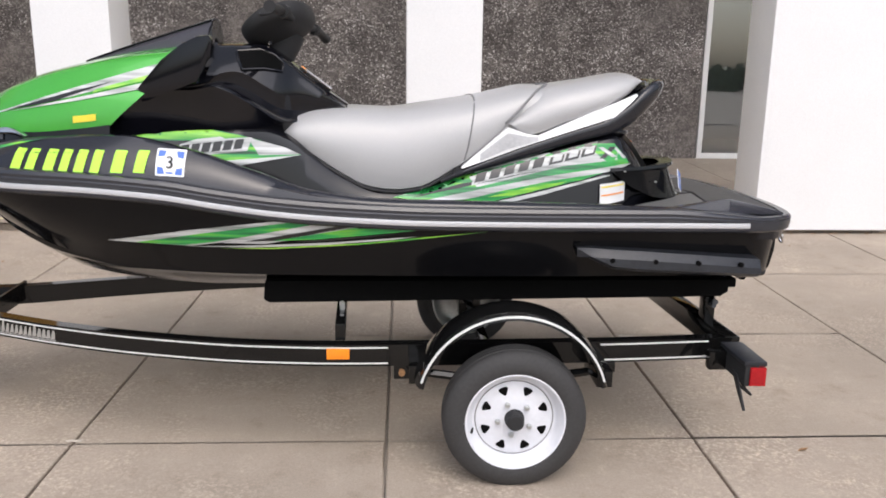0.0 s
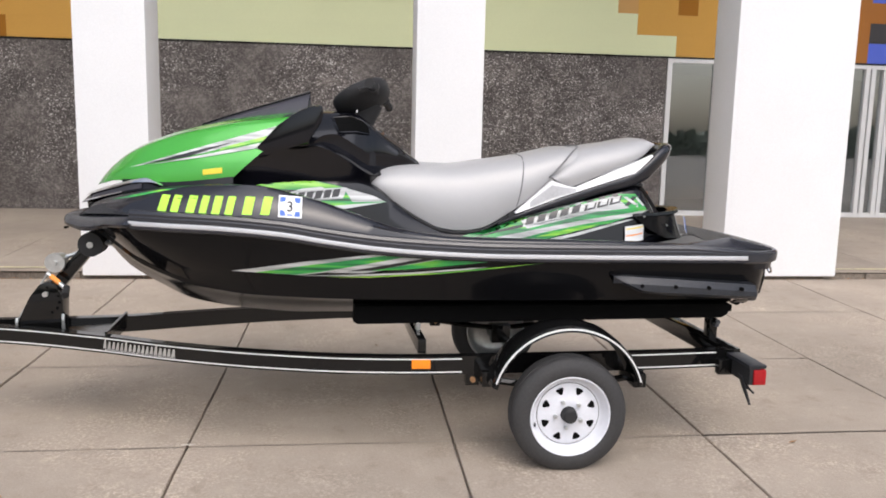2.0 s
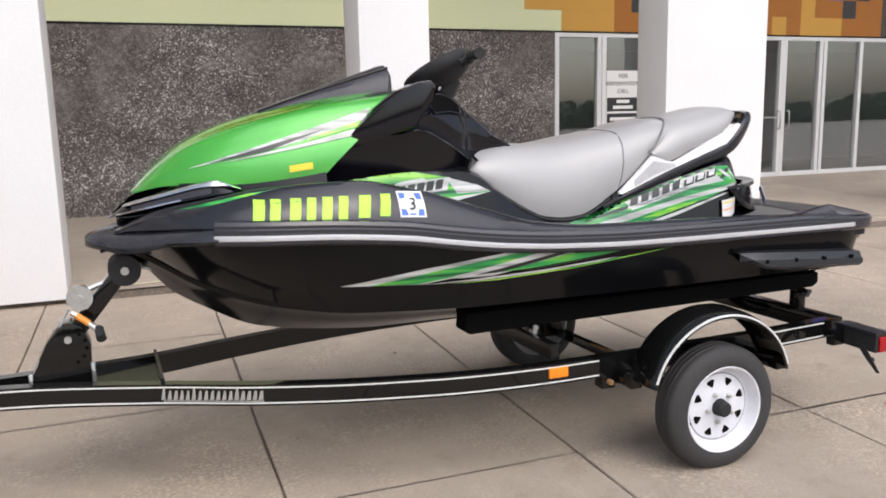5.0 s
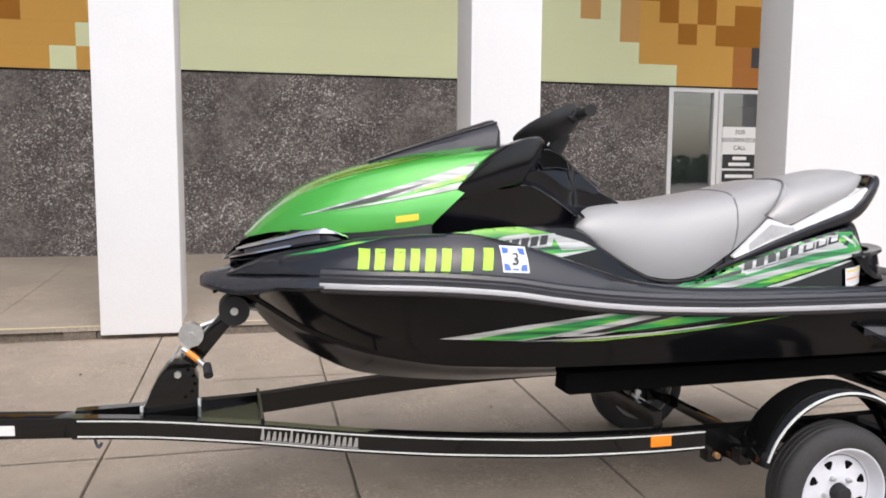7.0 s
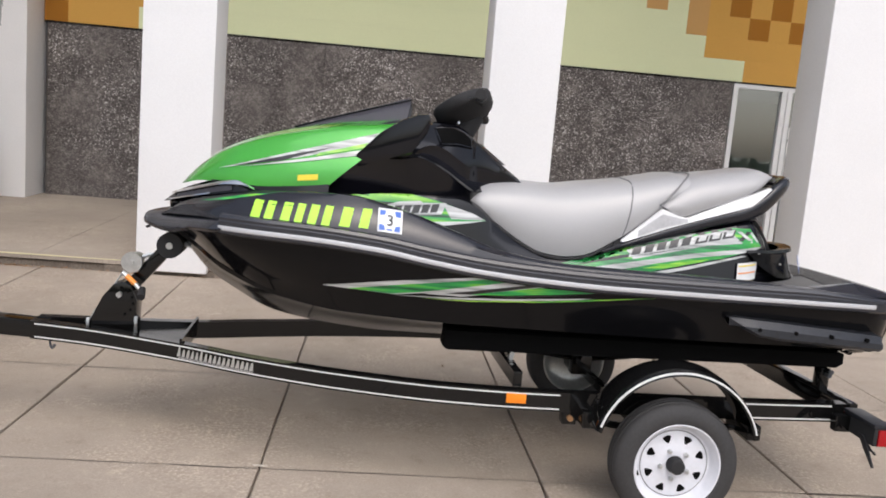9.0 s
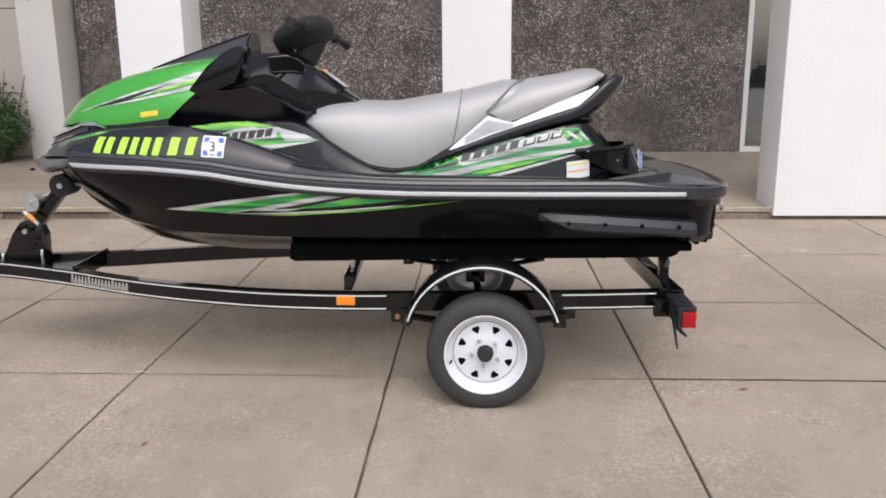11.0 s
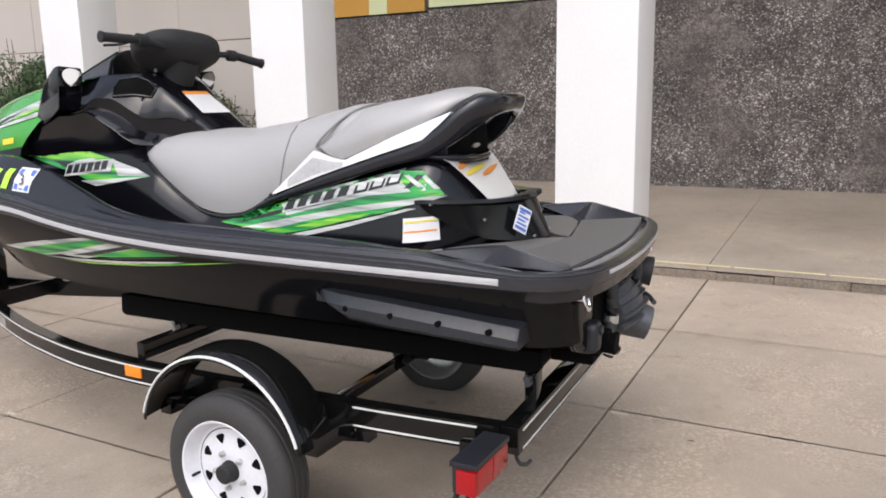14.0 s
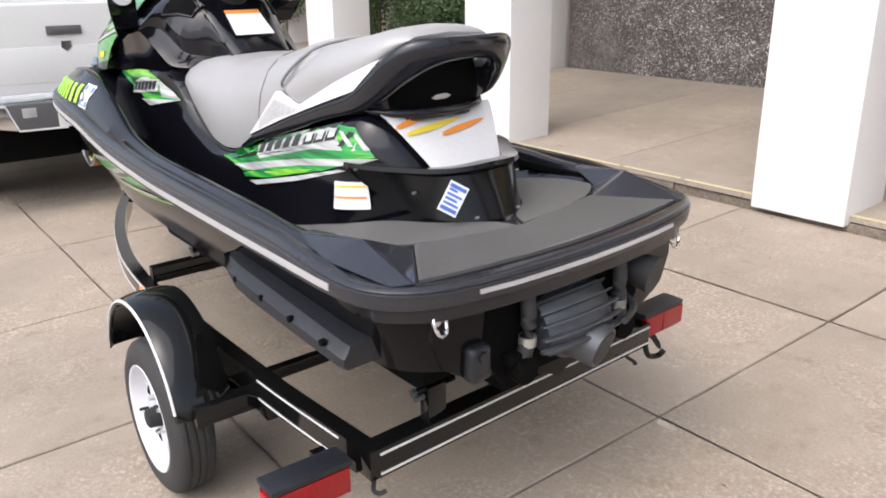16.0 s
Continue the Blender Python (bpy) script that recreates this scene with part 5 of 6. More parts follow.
# seats
low = smooth_fn((-0.385, 1.182), (-0.36, 1.164), (-0.304, 1.128), (-0.23, 1.080), (-0.15, 1.030), (-0.06, 0.988), (0.04, 0.975), (0.127, 0.984), (0.273, 1.058), (0.40, 1.145), (0.485, 1.210), (0.60, 1.27), (0.665, 1.300))
sea = smooth_fn((-0.385, 1.230), (-0.33, 1.262), (-0.25, 1.279), (-0.136, 1.287), (0.02, 1.283), (0.19, 1.306), (0.365, 1.333), (0.50, 1.364), (0.58, 1.380), (0.63, 1.378), (0.665, 1.365))
wide = smooth_fn((-0.385, 0.236), (-0.34, 0.262), (-0.25, 0.272), (0.0, 0.280), (0.3, 0.268), (0.5, 0.240), (0.665, 0.21))


def seat_half(lowf, topf, widef, x):
    zl, zt, w = lowf(x), topf(x), widef(x)
    h = zt - zl
    return [(w - 0.03, zl - 0.006), (w - 0.006, zl + 0.004), (w, zl + h * 0.18), (w - 0.006, zl + h * 0.45), (w - 0.030, zl + h * 0.72), (w - 0.075, zl + h * 0.92), (w * 0.45, zt - 0.002), (0.0, zt + 0.003)]


seat = part("front_seat", keep("seat", sym_loft(span(-0.385, 0.665, 56), lambda x: seat_half(low, sea, wide, x))), "seat", ski, "silver-grey vinyl rider seat", 50)
low2 = smooth_fn((0.478, 1.236), (0.50, 1.219), (0.53, 1.203), (0.58, 1.192), (0.62, 1.202), (0.70, 1.236), (0.83, 1.282), (0.94, 1.332), (1.0, 1.372), (1.035, 1.397))
sea2 = smooth_fn((0.478, 1.244), (0.50, 1.268), (0.54, 1.306), (0.60, 1.356), (0.66, 1.378), (0.75, 1.394), (0.85, 1.410), (0.96, 1.430), (1.01, 1.427), (1.035, 1.412))
wide2 = smooth_fn((0.478, 0.238), (0.50, 0.252), (0.54, 0.258), (0.65, 0.254), (0.85, 0.232), (0.97, 0.194), (1.035, 0.14))
part("passenger_seat", keep("seat2", sym_loft(span(0.475, 1.035, 40), lambda x: seat_half(low2, sea2, wide2, x))), "seat", ski, "raised silver-grey vinyl passenger seat", 50)
seam = []
for k in range(25):
    u = k / 24
    x0 = 0.295 + 0.07 * math.sin(math.pi * min(u, 1 - u)) 
    h = seat_half(low, sea, wide, x0)
    full = [(-v, z) for v, z in h] + [(v, z) for v, z in h[::-1][1:]]
    t = u * (len(full) - 1)
    i = min(int(t), len(full) - 2)
    a, b = full[i], full[i + 1]
    seam.append((x0, a[0] + (b[0] - a[0]) * (t - i), a[1] + (b[1] - a[1]) * (t - i) + 0.001))
part("seam", tube(seam, 0.0035, 6, 1), "seam", seat)
# dark crease between the two seats
crease = [(0.474, -0.246, 1.236), (0.490, -0.254, 1.252), (0.520, -0.247, 1.282), (0.560, -0.222, 1.322), (0.602, -0.182, 1.358), (0.640, -0.125, 1.376), (0.668, -0.06, 1.383), (0.676, 0.0, 1.386)]
part("seat_crease", tube(crease + [(x, -v, z) for x, v, z in crease[-2::-1]], 0.0048, 6, 3), "seam", seat)
# black trim line below the rider seat
for s in (-1, 1):
    part("seat_trim", tube([(x, s * (wide(x) - 0.006), low(x) - 0.008) for x in span(-0.36, 0.30, 18)], 0.007, 8, 1), "pad", ski)

# grab rail unit behind the seat
gl = smooth_fn((0.24, 1.020), (0.367, 1.055), (0.588, 1.117), (0.809, 1.182), (0.91, 1.200), (1.02, 1.23))
core_h = smooth_fn((0.80, 1.270), (0.88, 1.290), (0.96, 1.285))
gh = smooth_fn((0.24, 1.030), (0.37, 1.085), (0.52, 1.140), (0.70, 1.198), (0.90, 1.262), (1.02, 1.35))
gw = smooth_fn((0.24, 0.282), (0.4, 0.270), (0.6, 0.252), (0.8, 0.236), (0.93, 0.220), (1.02, 0.196))
part("grab_base", keep("grab", sym_loft(span(0.27, 0.94, 34), lambda x: [(gw(x) - 0.03, gl(x) + 0.02), (gw(x) - 0.004, gl(x) + 0.035), (gw(x) - 0.002, gl(x) + (gh(x) - gl(x)) * 0.6), (gw(x) - 0.014, gh(x) + 0.01), (0, gh(x) + 0.01)])), "satin", ski, "black grab-rail unit under the seat", 40)
core_v = smooth_fn((0.80, 0.236), (0.90, 0.222), (0.96, 0.196))
part("grab_core", sym_loft(span(0.80, 0.96, 16), lambda x: [(core_v(x) - 0.05, gl(x) - 0.020), (core_v(x) - 0.022, gl(x) - 0.012), (core_v(x) - 0.004, gl(x) + 0.018), (core_v(x), gl(x) + (core_h(x) - gl(x)) * 0.6), (core_v(x) - 0.03, core_h(x)), (0, core_h(x) - 0.01)]), "satin", ski, "black rear core of the grab unit", 50)
# the grab band: a tall flat band on the sides that ends in a sharp lip round the tail
stations = ((0.22, 0.276, 1.012, 0.008, 0.010), (0.32, 0.280, 1.054, 0.012, 0.014), (0.45, 0.270, 1.097, 0.019, 0.021), (0.60, 0.256, 1.144, 0.025, 0.025), (0.75, 0.243, 1.191, 0.026, 0.027), (0.87, 0.234, 1.226, 0.028, 0.034),
            (0.96, 0.226, 1.274, 0.038, 0.050), (1.02, 0.212, 1.320, 0.045, 0.062), (1.075, 0.185, 1.357, 0.042, 0.064), (1.115, 0.135, 1.374, 0.034, 0.050), (1.138, 0.070, 1.382, 0.028, 0.040), (1.145, 0.0, 1.384, 0.026, 0.036))
runs = [smooth_fn(*[(i, p[k]) for i, p in enumerate(stations)]) for k in range(5)]
path = [tuple(f(11 * i / 44) for f in runs) for i in range(45)]
path = [(x, -v, z, h, d) for x, v, z, h, d in path] + [tuple(p) for p in path[::-1][1:]]
rows = []
for i, (x, v, z, h, d) in enumerate(path):
    p, q = path[max(i - 1, 0)], path[min(i + 1, len(path) - 1)]
    t = Vector((q[0] - p[0], q[1] - p[1], 0)).normalized()
    n = Vector((t.y, -t.x, 0))
    tail = min(1, max(0, (x - 0.90) / 0.17))
    thick, square, prof = 0.023 + 0.006 * tail, 0.55 + 0.40 * tail, []
    for k in range(16):
        a = 2 * math.pi * k / 16
        ca, sa = math.cos(a), math.sin(a)
        e = thick * abs(ca) ** square * (1 if ca > 0 else -1) - 0.006 - 0.014 * tail
        u = (h if sa > 0 else d) * abs(sa) ** square * (1 if sa > 0 else -1)
        prof.append((e + 0.20 * tail * u, u))
    rows.append([(x + n.x * a, v + n.y * a, z + u) for a, u in prof])
part("grab_handle", grid_mesh(rows, closed=True, caps=(True, True)), "satin", ski, "black grab rail looping round the seat", 40)
bulge_v = smooth_fn((0.86, 0.215), (0.93, 0.195), (0.965, 0.165), (0.982, 0.120), (0.988, 0.06))
# black filler that stands for the shaded hollow inside the grab rail
part("tail_block", sym_loft(span(0.86, 0.988, 12), lambda x: [(bulge_v(x) * 0.6, 1.190), (bulge_v(x) * 0.94, 1.200), (bulge_v(x), 1.232), (bulge_v(x) * 0.96, 1.275), (bulge_v(x) * 0.85, 1.318 + 0.5 * (0.988 - x)), (0.0, 1.330 + 0.5 * (0.988 - x))]), "shade_and_parts", ski, "dull black block for the shaded hollow in the tail", 60)
lip_pts = [(0.885, 0.206, 1.210), (0.925, 0.196, 1.204), (0.965, 0.164, 1.199), (0.992, 0.108, 1.196), (1.002, 0.045, 1.194), (1.004, 0.0, 1.194)]
part("tail_lip", tube([(x, -v, z) for x, v, z in lip_pts] + [(x, v, z) for x, v, z in lip_pts[-2::-1]], 0.0125, 10), "satin", ski, "black rounded lip under the grab rail")
part("tail_shelf", sym_loft(span(0.86, 1.004, 8), lambda x: [(0.205 * math.sqrt(max(0.02, 1 - ((x - 0.80) / 0.225) ** 2)), 1.176), (0.205 * math.sqrt(max(0.02, 1 - ((x - 0.80) / 0.225) ** 2)), 1.196), (0.0, 1.200)]), "satin", ski, "", 50)
part("tail_badge", prism([(-0.036, 1.230), (-0.02, 1.239), (0.018, 1.240), (0.036, 1.233), (0.018, 1.226), (-0.02, 1.225)], "x", 0.984, 0.993), "zinc", ski, "plain dull metal badge", 0)


# graphics: flat outlines laid on the curved body
def lay(name, outline, surfaces, material, off=0.003, sides=(-1, 1), parent=None, label="", depth=0.03):
    for s in sides:
        b = bmesh.new()
        b.faces.new([b.verts.new((x, 0, z)) for x, z in outline])
        bmesh.ops.triangulate(b, faces=b.faces)
        for _ in range(5):
            long = [e for e in b.edges if e.calc_length() > depth]
            if not long:
                break
            bmesh.ops.subdivide_edges(b, edges=long, cuts=1)
            bmesh.ops.triangulate(b, faces=b.faces)
        last = None
        for v in b.verts:
            best = None
            for key in surfaces:
                hit = SURF[key].ray_cast(Vector((v.co.x, s * 1.5, v.co.z)), Vector((0, -s, 0)))
                if hit[0] is not None and (best is None or abs(hit[0].y) > abs(best)):
                    best = hit[0].y
            if best is None:
                near = SURF[surfaces[0]].find_nearest(Vector((v.co.x, s * 0.4, v.co.z)))
                best = near[0].y
            v.co.y = best + s * off
        ob = part(name, b, material, parent or ski, label, 60)
    return ob


def slab_word(x0, z0, x1, z1, h, n, skip, surfaces, material, off, lean=0.3, gap=0.22, sides=(-1, 1), name="lettering_bar"):
    """Plain slanted bars in place of a word that runs from (x0, z0) to (x1, z1)."""
    for k in range(n):
        if k in skip:
            continue
        a, b = k / n, (k + 1 - gap) / n
        p, q = (x0 + (x1 - x0) * a, z0 + (z1 - z0) * a), (x0 + (x1 - x0) * b, z0 + (z1 - z0) * b)
        lay(name, [p, q, (q[0] + lean * h, q[1] + h), (p[0] + lean * h, p[1] + h)], surfaces, material, off, sides)


H = ["hull"]
lay("hull_graphic", [(-1.003, 0.820), (-0.697, 0.868), (-0.391, 0.905), (-0.186, 0.893), (-0.50, 0.835), (-0.697, 0.806)], H, "decal_s", 0.002, label="silver hull graphic")
lay("hull_graphic", [(-0.898, 0.815), (-0.654, 0.856), (-0.346, 0.900), (-0.245, 0.896), (-0.611, 0.824), (-0.719, 0.809)], H, "decal_g", 0.0035, label="green hull graphic")
lay("hull_graphic", [(-0.585, 0.820), (-0.19, 0.894), (-0.06, 0.889), (-0.30, 0.842), (-0.43, 0.818)], H, "decal_s", 0.0028)
lay("hull_graphic", [(-0.501, 0.827), (-0.163, 0.890), (-0.116, 0.886), (-0.39, 0.832)], H, "decal_k", 0.0042)
lay("hull_graphic", [(-0.401, 0.831), (-0.116, 0.882), (0.122, 0.875), (-0.068, 0.855), (-0.254, 0.838)], H, "decal_g", 0.005)
lay("hull_graphic", [(-0.330, 0.829), (-0.10, 0.850), (0.05, 0.862), (-0.08, 0.846), (-0.25, 0.829)], H, "decal_k", 0.0056)
lay("hull_graphic", [(-0.719, 0.804), (-0.479, 0.812), (-0.207, 0.826), (0.12, 0.852), (0.02, 0.838), (-0.207, 0.817), (-0.479, 0.803)], H, "decal_s", 0.004)
lay("hull_graphic", [(-0.60, 0.799), (-0.40, 0.804), (-0.10, 0.824), (0.099, 0.845), (0.385, 0.873), (0.10, 0.839), (-0.10, 0.818), (-0.40, 0.799)], H, "decal_l", 0.005)

lay("deck_streak", [(-1.530, 1.112), (-1.42, 1.140), (-1.30, 1.166), (-1.19, 1.182), (-1.30, 1.158), (-1.42, 1.130)], ["deck"], "decal_g", 0.003, label="thin dark green streak")

# registration: plain bars and a sticker on the deck's flank
D = ["deck"]
for a, b in ((-1.300, -1.247), (-1.245, -1.196), (-1.180, -1.128), (-1.124, -1.078), (-1.072, -1.022), (-1.016, -0.968), (-0.945, -0.888), (-0.868, -0.815)):
    lay("registration_bar", [(a, 1.075), (b - 0.016, 1.073), (b - 0.002, 1.147), (a + 0.014, 1.149)], D, "regn", 0.003, label="fluorescent yellow-green registration bar")
sticker = lay("sticker", [(-0.793, 1.066), (-0.695, 1.060), (-0.695, 1.148), (-0.793, 1.155)], D, "white", 0.003, label="white and blue square sticker")
for poly in ([(-0.787, 1.072), (-0.762, 1.071), (-0.768, 1.092), (-0.787, 1.096)], [(-0.727, 1.068), (-0.702, 1.066), (-0.702, 1.090), (-0.722, 1.088)], [(-0.787, 1.128), (-0.766, 1.130), (-0.762, 1.146), (-0.787, 1.149)], [(-0.722, 1.124), (-0.702, 1.120), (-0.702, 1.142), (-0.728, 1.144)], [(-0.757, 1.072), (-0.733, 1.070), (-0.733, 1.076), (-0.757, 1.078)]):
    lay("sticker_panel", poly, D, "sticker_b", 0.0042)
for s in (-1, 1):
    hit = SURF["deck"].ray_cast(Vector((-0.744, s * 1.5, 1.108)), Vector((0, -s, 0)))
    if hit[0]:
        w = words("3", 0.062, (-0.744, hit[0].y + s * 0.009, 1.108), "ink", ski, 90, 0 if s < 0 else 180)
        w.rotation_euler = (radians(90 - 18), 0, 0) if s < 0 else (radians(90 - 18), 0, radians(180))

# panel with the maker's word on the centre body
Q = ["pod", "gasket"]
lay("side_graphic", [(-1.04, 1.180), (-0.664, 1.210), (-0.537, 1.185), (-0.375, 1.140), (-0.313, 1.112), (-0.585, 1.069), (-0.712, 1.115), (-0.93, 1.165)], Q, "decal_g", 0.003, label="green and silver side graphic")
lay("side_graphic", [(-1.04, 1.180), (-0.665, 1.208), (-0.512, 1.177), (-0.80, 1.168)], Q, "decal_l", 0.0045)
lay("side_graphic", [(-0.675, 1.086), (-0.313, 1.112), (-0.585, 1.067)], Q, "decal_s", 0.0045)
lay("side_graphic", [(-0.512, 1.177), (-0.375, 1.141), (-0.318, 1.114), (-0.47, 1.112)], Q, "decal_s", 0.0042)
lay("side_graphic", [(-0.86, 1.163), (-0.70, 1.165), (-0.62, 1.135), (-0.70, 1.118)], Q, "decal_k", 0.0045)
lay("logo_shape", [(-0.779, 1.100), (-0.513, 1.128), (-0.494, 1.178), (-0.60, 1.172), (-0.61, 1.180), (-0.70, 1.170), (-0.76, 1.150)], Q, "decal_s", 0.0058, label="silver logo outline")
slab_word(-0.765, 1.112, -0.525, 1.137, 0.036, 6, (), Q, "decal_k", 0.0068)

# long graphic below the seat
U = ["pod"]
lay("side_graphic", [(0.035, 0.948), (0.339, 1.040), (0.80, 1.160), (0.905, 1.162), (0.975, 1.085), (0.691, 1.020), (0.239, 0.930)], U, "decal_g", 0.003, label="green and silver graphic under the seat")
lay("side_graphic", [(0.33, 1.030), (0.78, 1.148), (0.91, 1.150), (0.96, 1.105), (0.70, 1.075), (0.36, 0.992)], U, "decal_s", 0.004)
lay("side_graphic", [(0.80, 1.148), (0.895, 1.150), (0.955, 1.092), (0.88, 1.085)], U, "decal_g", 0.0046)
lay("side_graphic", [(0.10, 0.945), (0.30, 1.005), (0.66, 1.062), (0.56, 1.048), (0.30, 0.990)], U, "decal_k", 0.0046)
lay("side_graphic", [(0.14, 0.935), (0.40, 0.990), (0.649, 1.038), (0.93, 1.080), (0.985, 1.082), (0.93, 1.064), (0.691, 1.016), (0.31, 0.945)], U, "decal_s", 0.0052)
lay("side_graphic", [(0.239, 0.925), (0.45, 0.978), (0.649, 1.018), (0.86, 1.050), (0.78, 1.024), (0.425, 0.940), (0.262, 0.915)], U, "decal_g", 0.006)
lay("side_graphic", [(0.40, 0.955), (0.55, 0.990), (0.72, 1.018), (0.66, 0.998), (0.50, 0.962)], U, "decal_l", 0.007)
lay("side_graphic", [(0.30, 0.908), (0.60, 0.975), (0.86, 1.040), (0.89, 1.040), (0.62, 0.965), (0.36, 0.905)], U, "decal_s", 0.007)
slab_word(0.338, 0.999, 0.632, 1.071, 0.054, 5, (), U, "decal_s", 0.0062, 0.35, 0.02, name="lettering_halo")
slab_word(0.349, 1.008, 0.632, 1.077, 0.036, 5, (), U, "decal_k", 0.0074, 0.35, 0.30)
slab_word(0.640, 1.077, 0.830, 1.122, 0.050, 3, (), U, "decal_k", 0.0062, 0.35, 0.12)
slab_word(0.655, 1.089, 0.845, 1.134, 0.026, 3, (), U, "decal_s", 0.0072, 0.35, 0.45)
lay("lettering_bar", [(0.842, 1.104), (0.866, 1.106), (0.912, 1.150), (0.886, 1.150)], U, "decal_k", 0.0066)
lay("lettering_bar", [(0.838, 1.146), (0.858, 1.148), (0.915, 1.112), (0.892, 1.110)], U, "decal_s", 0.0072)
label = lay("label", [(0.845, 0.925), (0.960, 0.936), (0.957, 1.016), (0.845, 1.006)], U, "white", 0.011, label="white warning label with red bands")
for z in (0.0, -0.033):
    lay("label_band", [(0.850, 0.990 + z), (0.952, 1.000 + z), (0.952, 1.006 + z), (0.850, 0.996 + z)], U, "orange_l" if z else "yellow", 0.0125)

# headlight trim: a bright blade over a black brow, wrapped round the bow
blade_t = smooth_fn((-1.690, 1.116), (-1.677, 1.123), (-1.536, 1.172), (-1.382, 1.207), (-1.305, 1.181))
blade_b = smooth_fn((-1.690, 1.112), (-1.677, 1.116), (-1.536, 1.158), (-1.414, 1.188), (-1.36, 1.190), (-1.305, 1.176))
brow_b = smooth_fn((-1.740, 1.066), (-1.708, 1.076), (-1.537, 1.124), (-1.414, 1.152), (-1.290, 1.172))
brow_t = smooth_fn((-1.740, 1.068), (-1.715, 1.090), (-1.690, 1.110), (-1.670, 1.121))
wrap = smooth_fn((-1.74, 0.030), (-1.70, 0.092), (-1.66, 0.135), (-1.60, 0.195), (-1.53, 0.245), (-1.42, 0.318), (-1.29, 0.362))


def ribbon(low, high, x0, x1, s, off, curl):
    rows = []
    for x in span(x0, x1, 22):
        zl, zh = low(x), max(high(x), low(x) + 0.002)
        v = wrap(x) + off
        rows.append([(x, s * (v - 0.016), zl), (x, s * v, zl + 0.001), (x, s * (v - curl * 0.4), (zl + zh) / 2), (x, s * (v - curl), zh), (x, s * (v - curl - 0.018), zh)])
    return grid_mesh(rows, closed=True, caps=(True, True))


for s in (-1, 1):
    brow = part("headlight_brow", ribbon(brow_b, lambda x: (blade_t(x) if x > -1.67 else brow_t(x)) - 0.003, -1.740, -1.295, s, 0.0, 0.018), "gloss", ski, "gloss black headlight brow", 50)
    part("headlight_blade", ribbon(blade_b, blade_t, -1.690, -1.305, s, 0.005, 0.012), "chrome", brow, "bright headlight trim blade", 50)
    lens_l, lens_h = (lambda x: brow_b(x) + 0.008), (lambda x: blade_b(x) - 0.006)
    part("headlight_lens", ribbon(lens_l, lens_h, -1.66, -1.40, s, 0.003, 0.006), "smoke", brow, "dark headlight lens", 50)
    part("lower_blade", ribbon(lambda x: brow_b(x) + 0.004, lambda x: brow_b(x) + 0.010, -1.715, -1.50, s, 0.006, 0.003), "chrome", brow)

# hood graphics
G = ["hood"]
lay("hood_graphic", [(-1.469, 1.249), (-1.134, 1.352), (-0.800, 1.452), (-0.838, 1.404), (-1.134, 1.322)], G, "decal_s", 0.003, label="silver hood graphic")
lay("hood_graphic", [(-1.40, 1.266), (-1.134, 1.341), (-0.985, 1.378), (-1.20, 1.305)], G, "decal_k", 0.0042)
lay("hood_graphic", [(-1.05, 1.348), (-0.84, 1.408), (-0.86, 1.385), (-1.06, 1.336)], G, "decal_l", 0.0045)
lay("hood_graphic", [(-1.380, 1.264), (-1.071, 1.328), (-0.860, 1.378), (-0.883, 1.352), (-1.092, 1.312)], G, "decal_s", 0.0048)
lay("yellow_label", [(-1.131, 1.227), (-1.047, 1.237), (-1.047, 1.261), (-1.131, 1.251)], G, "yellow", 0.004, label="small yellow label")

# white fin between the two seats, with a grey facet
FIN_HIGH = ((0.300, 1.070), (0.40, 1.154), (0.478, 1.222), (0.555, 1.197), (0.60, 1.190), (0.80, 1.276), (0.995, 1.352))
FIN_LOW = ((0.300, 1.064), (0.37, 1.088), (0.52, 1.142), (0.70, 1.200), (0.90, 1.262), (0.96, 1.312), (0.995, 1.346))


def straight(pts, x):
    for (x0, z0), (x1, z1) in zip(pts, pts[1:]):
        if x <= x1 + 1e-9:
            return z0 + (z1 - z0) * (x - x0) / (x1 - x0)
    return pts[-1][1]


for s in (-1, 1):
    rows, facet = [], []
    for x in [0.300, 0.33, 0.37, 0.40, 0.44, 0.478, 0.515, 0.555, 0.60, 0.66, 0.73, 0.80, 0.86, 0.90, 0.93, 0.96, 0.994]:
        zl, zh, v = straight(FIN_LOW, x), straight(FIN_HIGH, x), gw(x) + 0.016
        rows.append([(x, s * (v - 0.020), zl), (x, s * (v + 0.006), zl), (x, s * (v + 0.001), (zl + zh) / 2), (x, s * (v - 0.004), zh), (x, s * (v - 0.024), zh)])
        if 0.36 <= x <= 0.61:
            zm, d = (zl + zh) / 2 - (zh - zl) * 0.05, (zh - zl) * 0.32
            facet.append([(x, s * (v + 0.0065), zm - d), (x, s * (v + 0.0015), zm + d)])
    fin = part("white_fin", grid_mesh(rows, closed=True, caps=(True, True)), "white", ski, "white fin beside the seats", 30)
    part("grey_facet", grid_mesh(facet), "facet", fin, "", 0)

# white data panel on the tail, with orange flashes
rows = [[(x, v, pod_top(x) + 0.010 + 0.004 * (x - 0.95) / 0.15) for v in span(-w, w, 9)] for x, w in ((0.948, 0.206), (0.965, 0.200), (1.00, 0.180), (1.03, 0.160), (1.06, 0.141), (1.094, 0.118))]
tp = part("tail_panel", grid_mesh([[(x + 0.010 - 0.10 * v * v, v + 0.012, z + 0.004) for x, v, z in r] for r in rows]), "white", ski, "white tail data panel with orange flashes", 60)
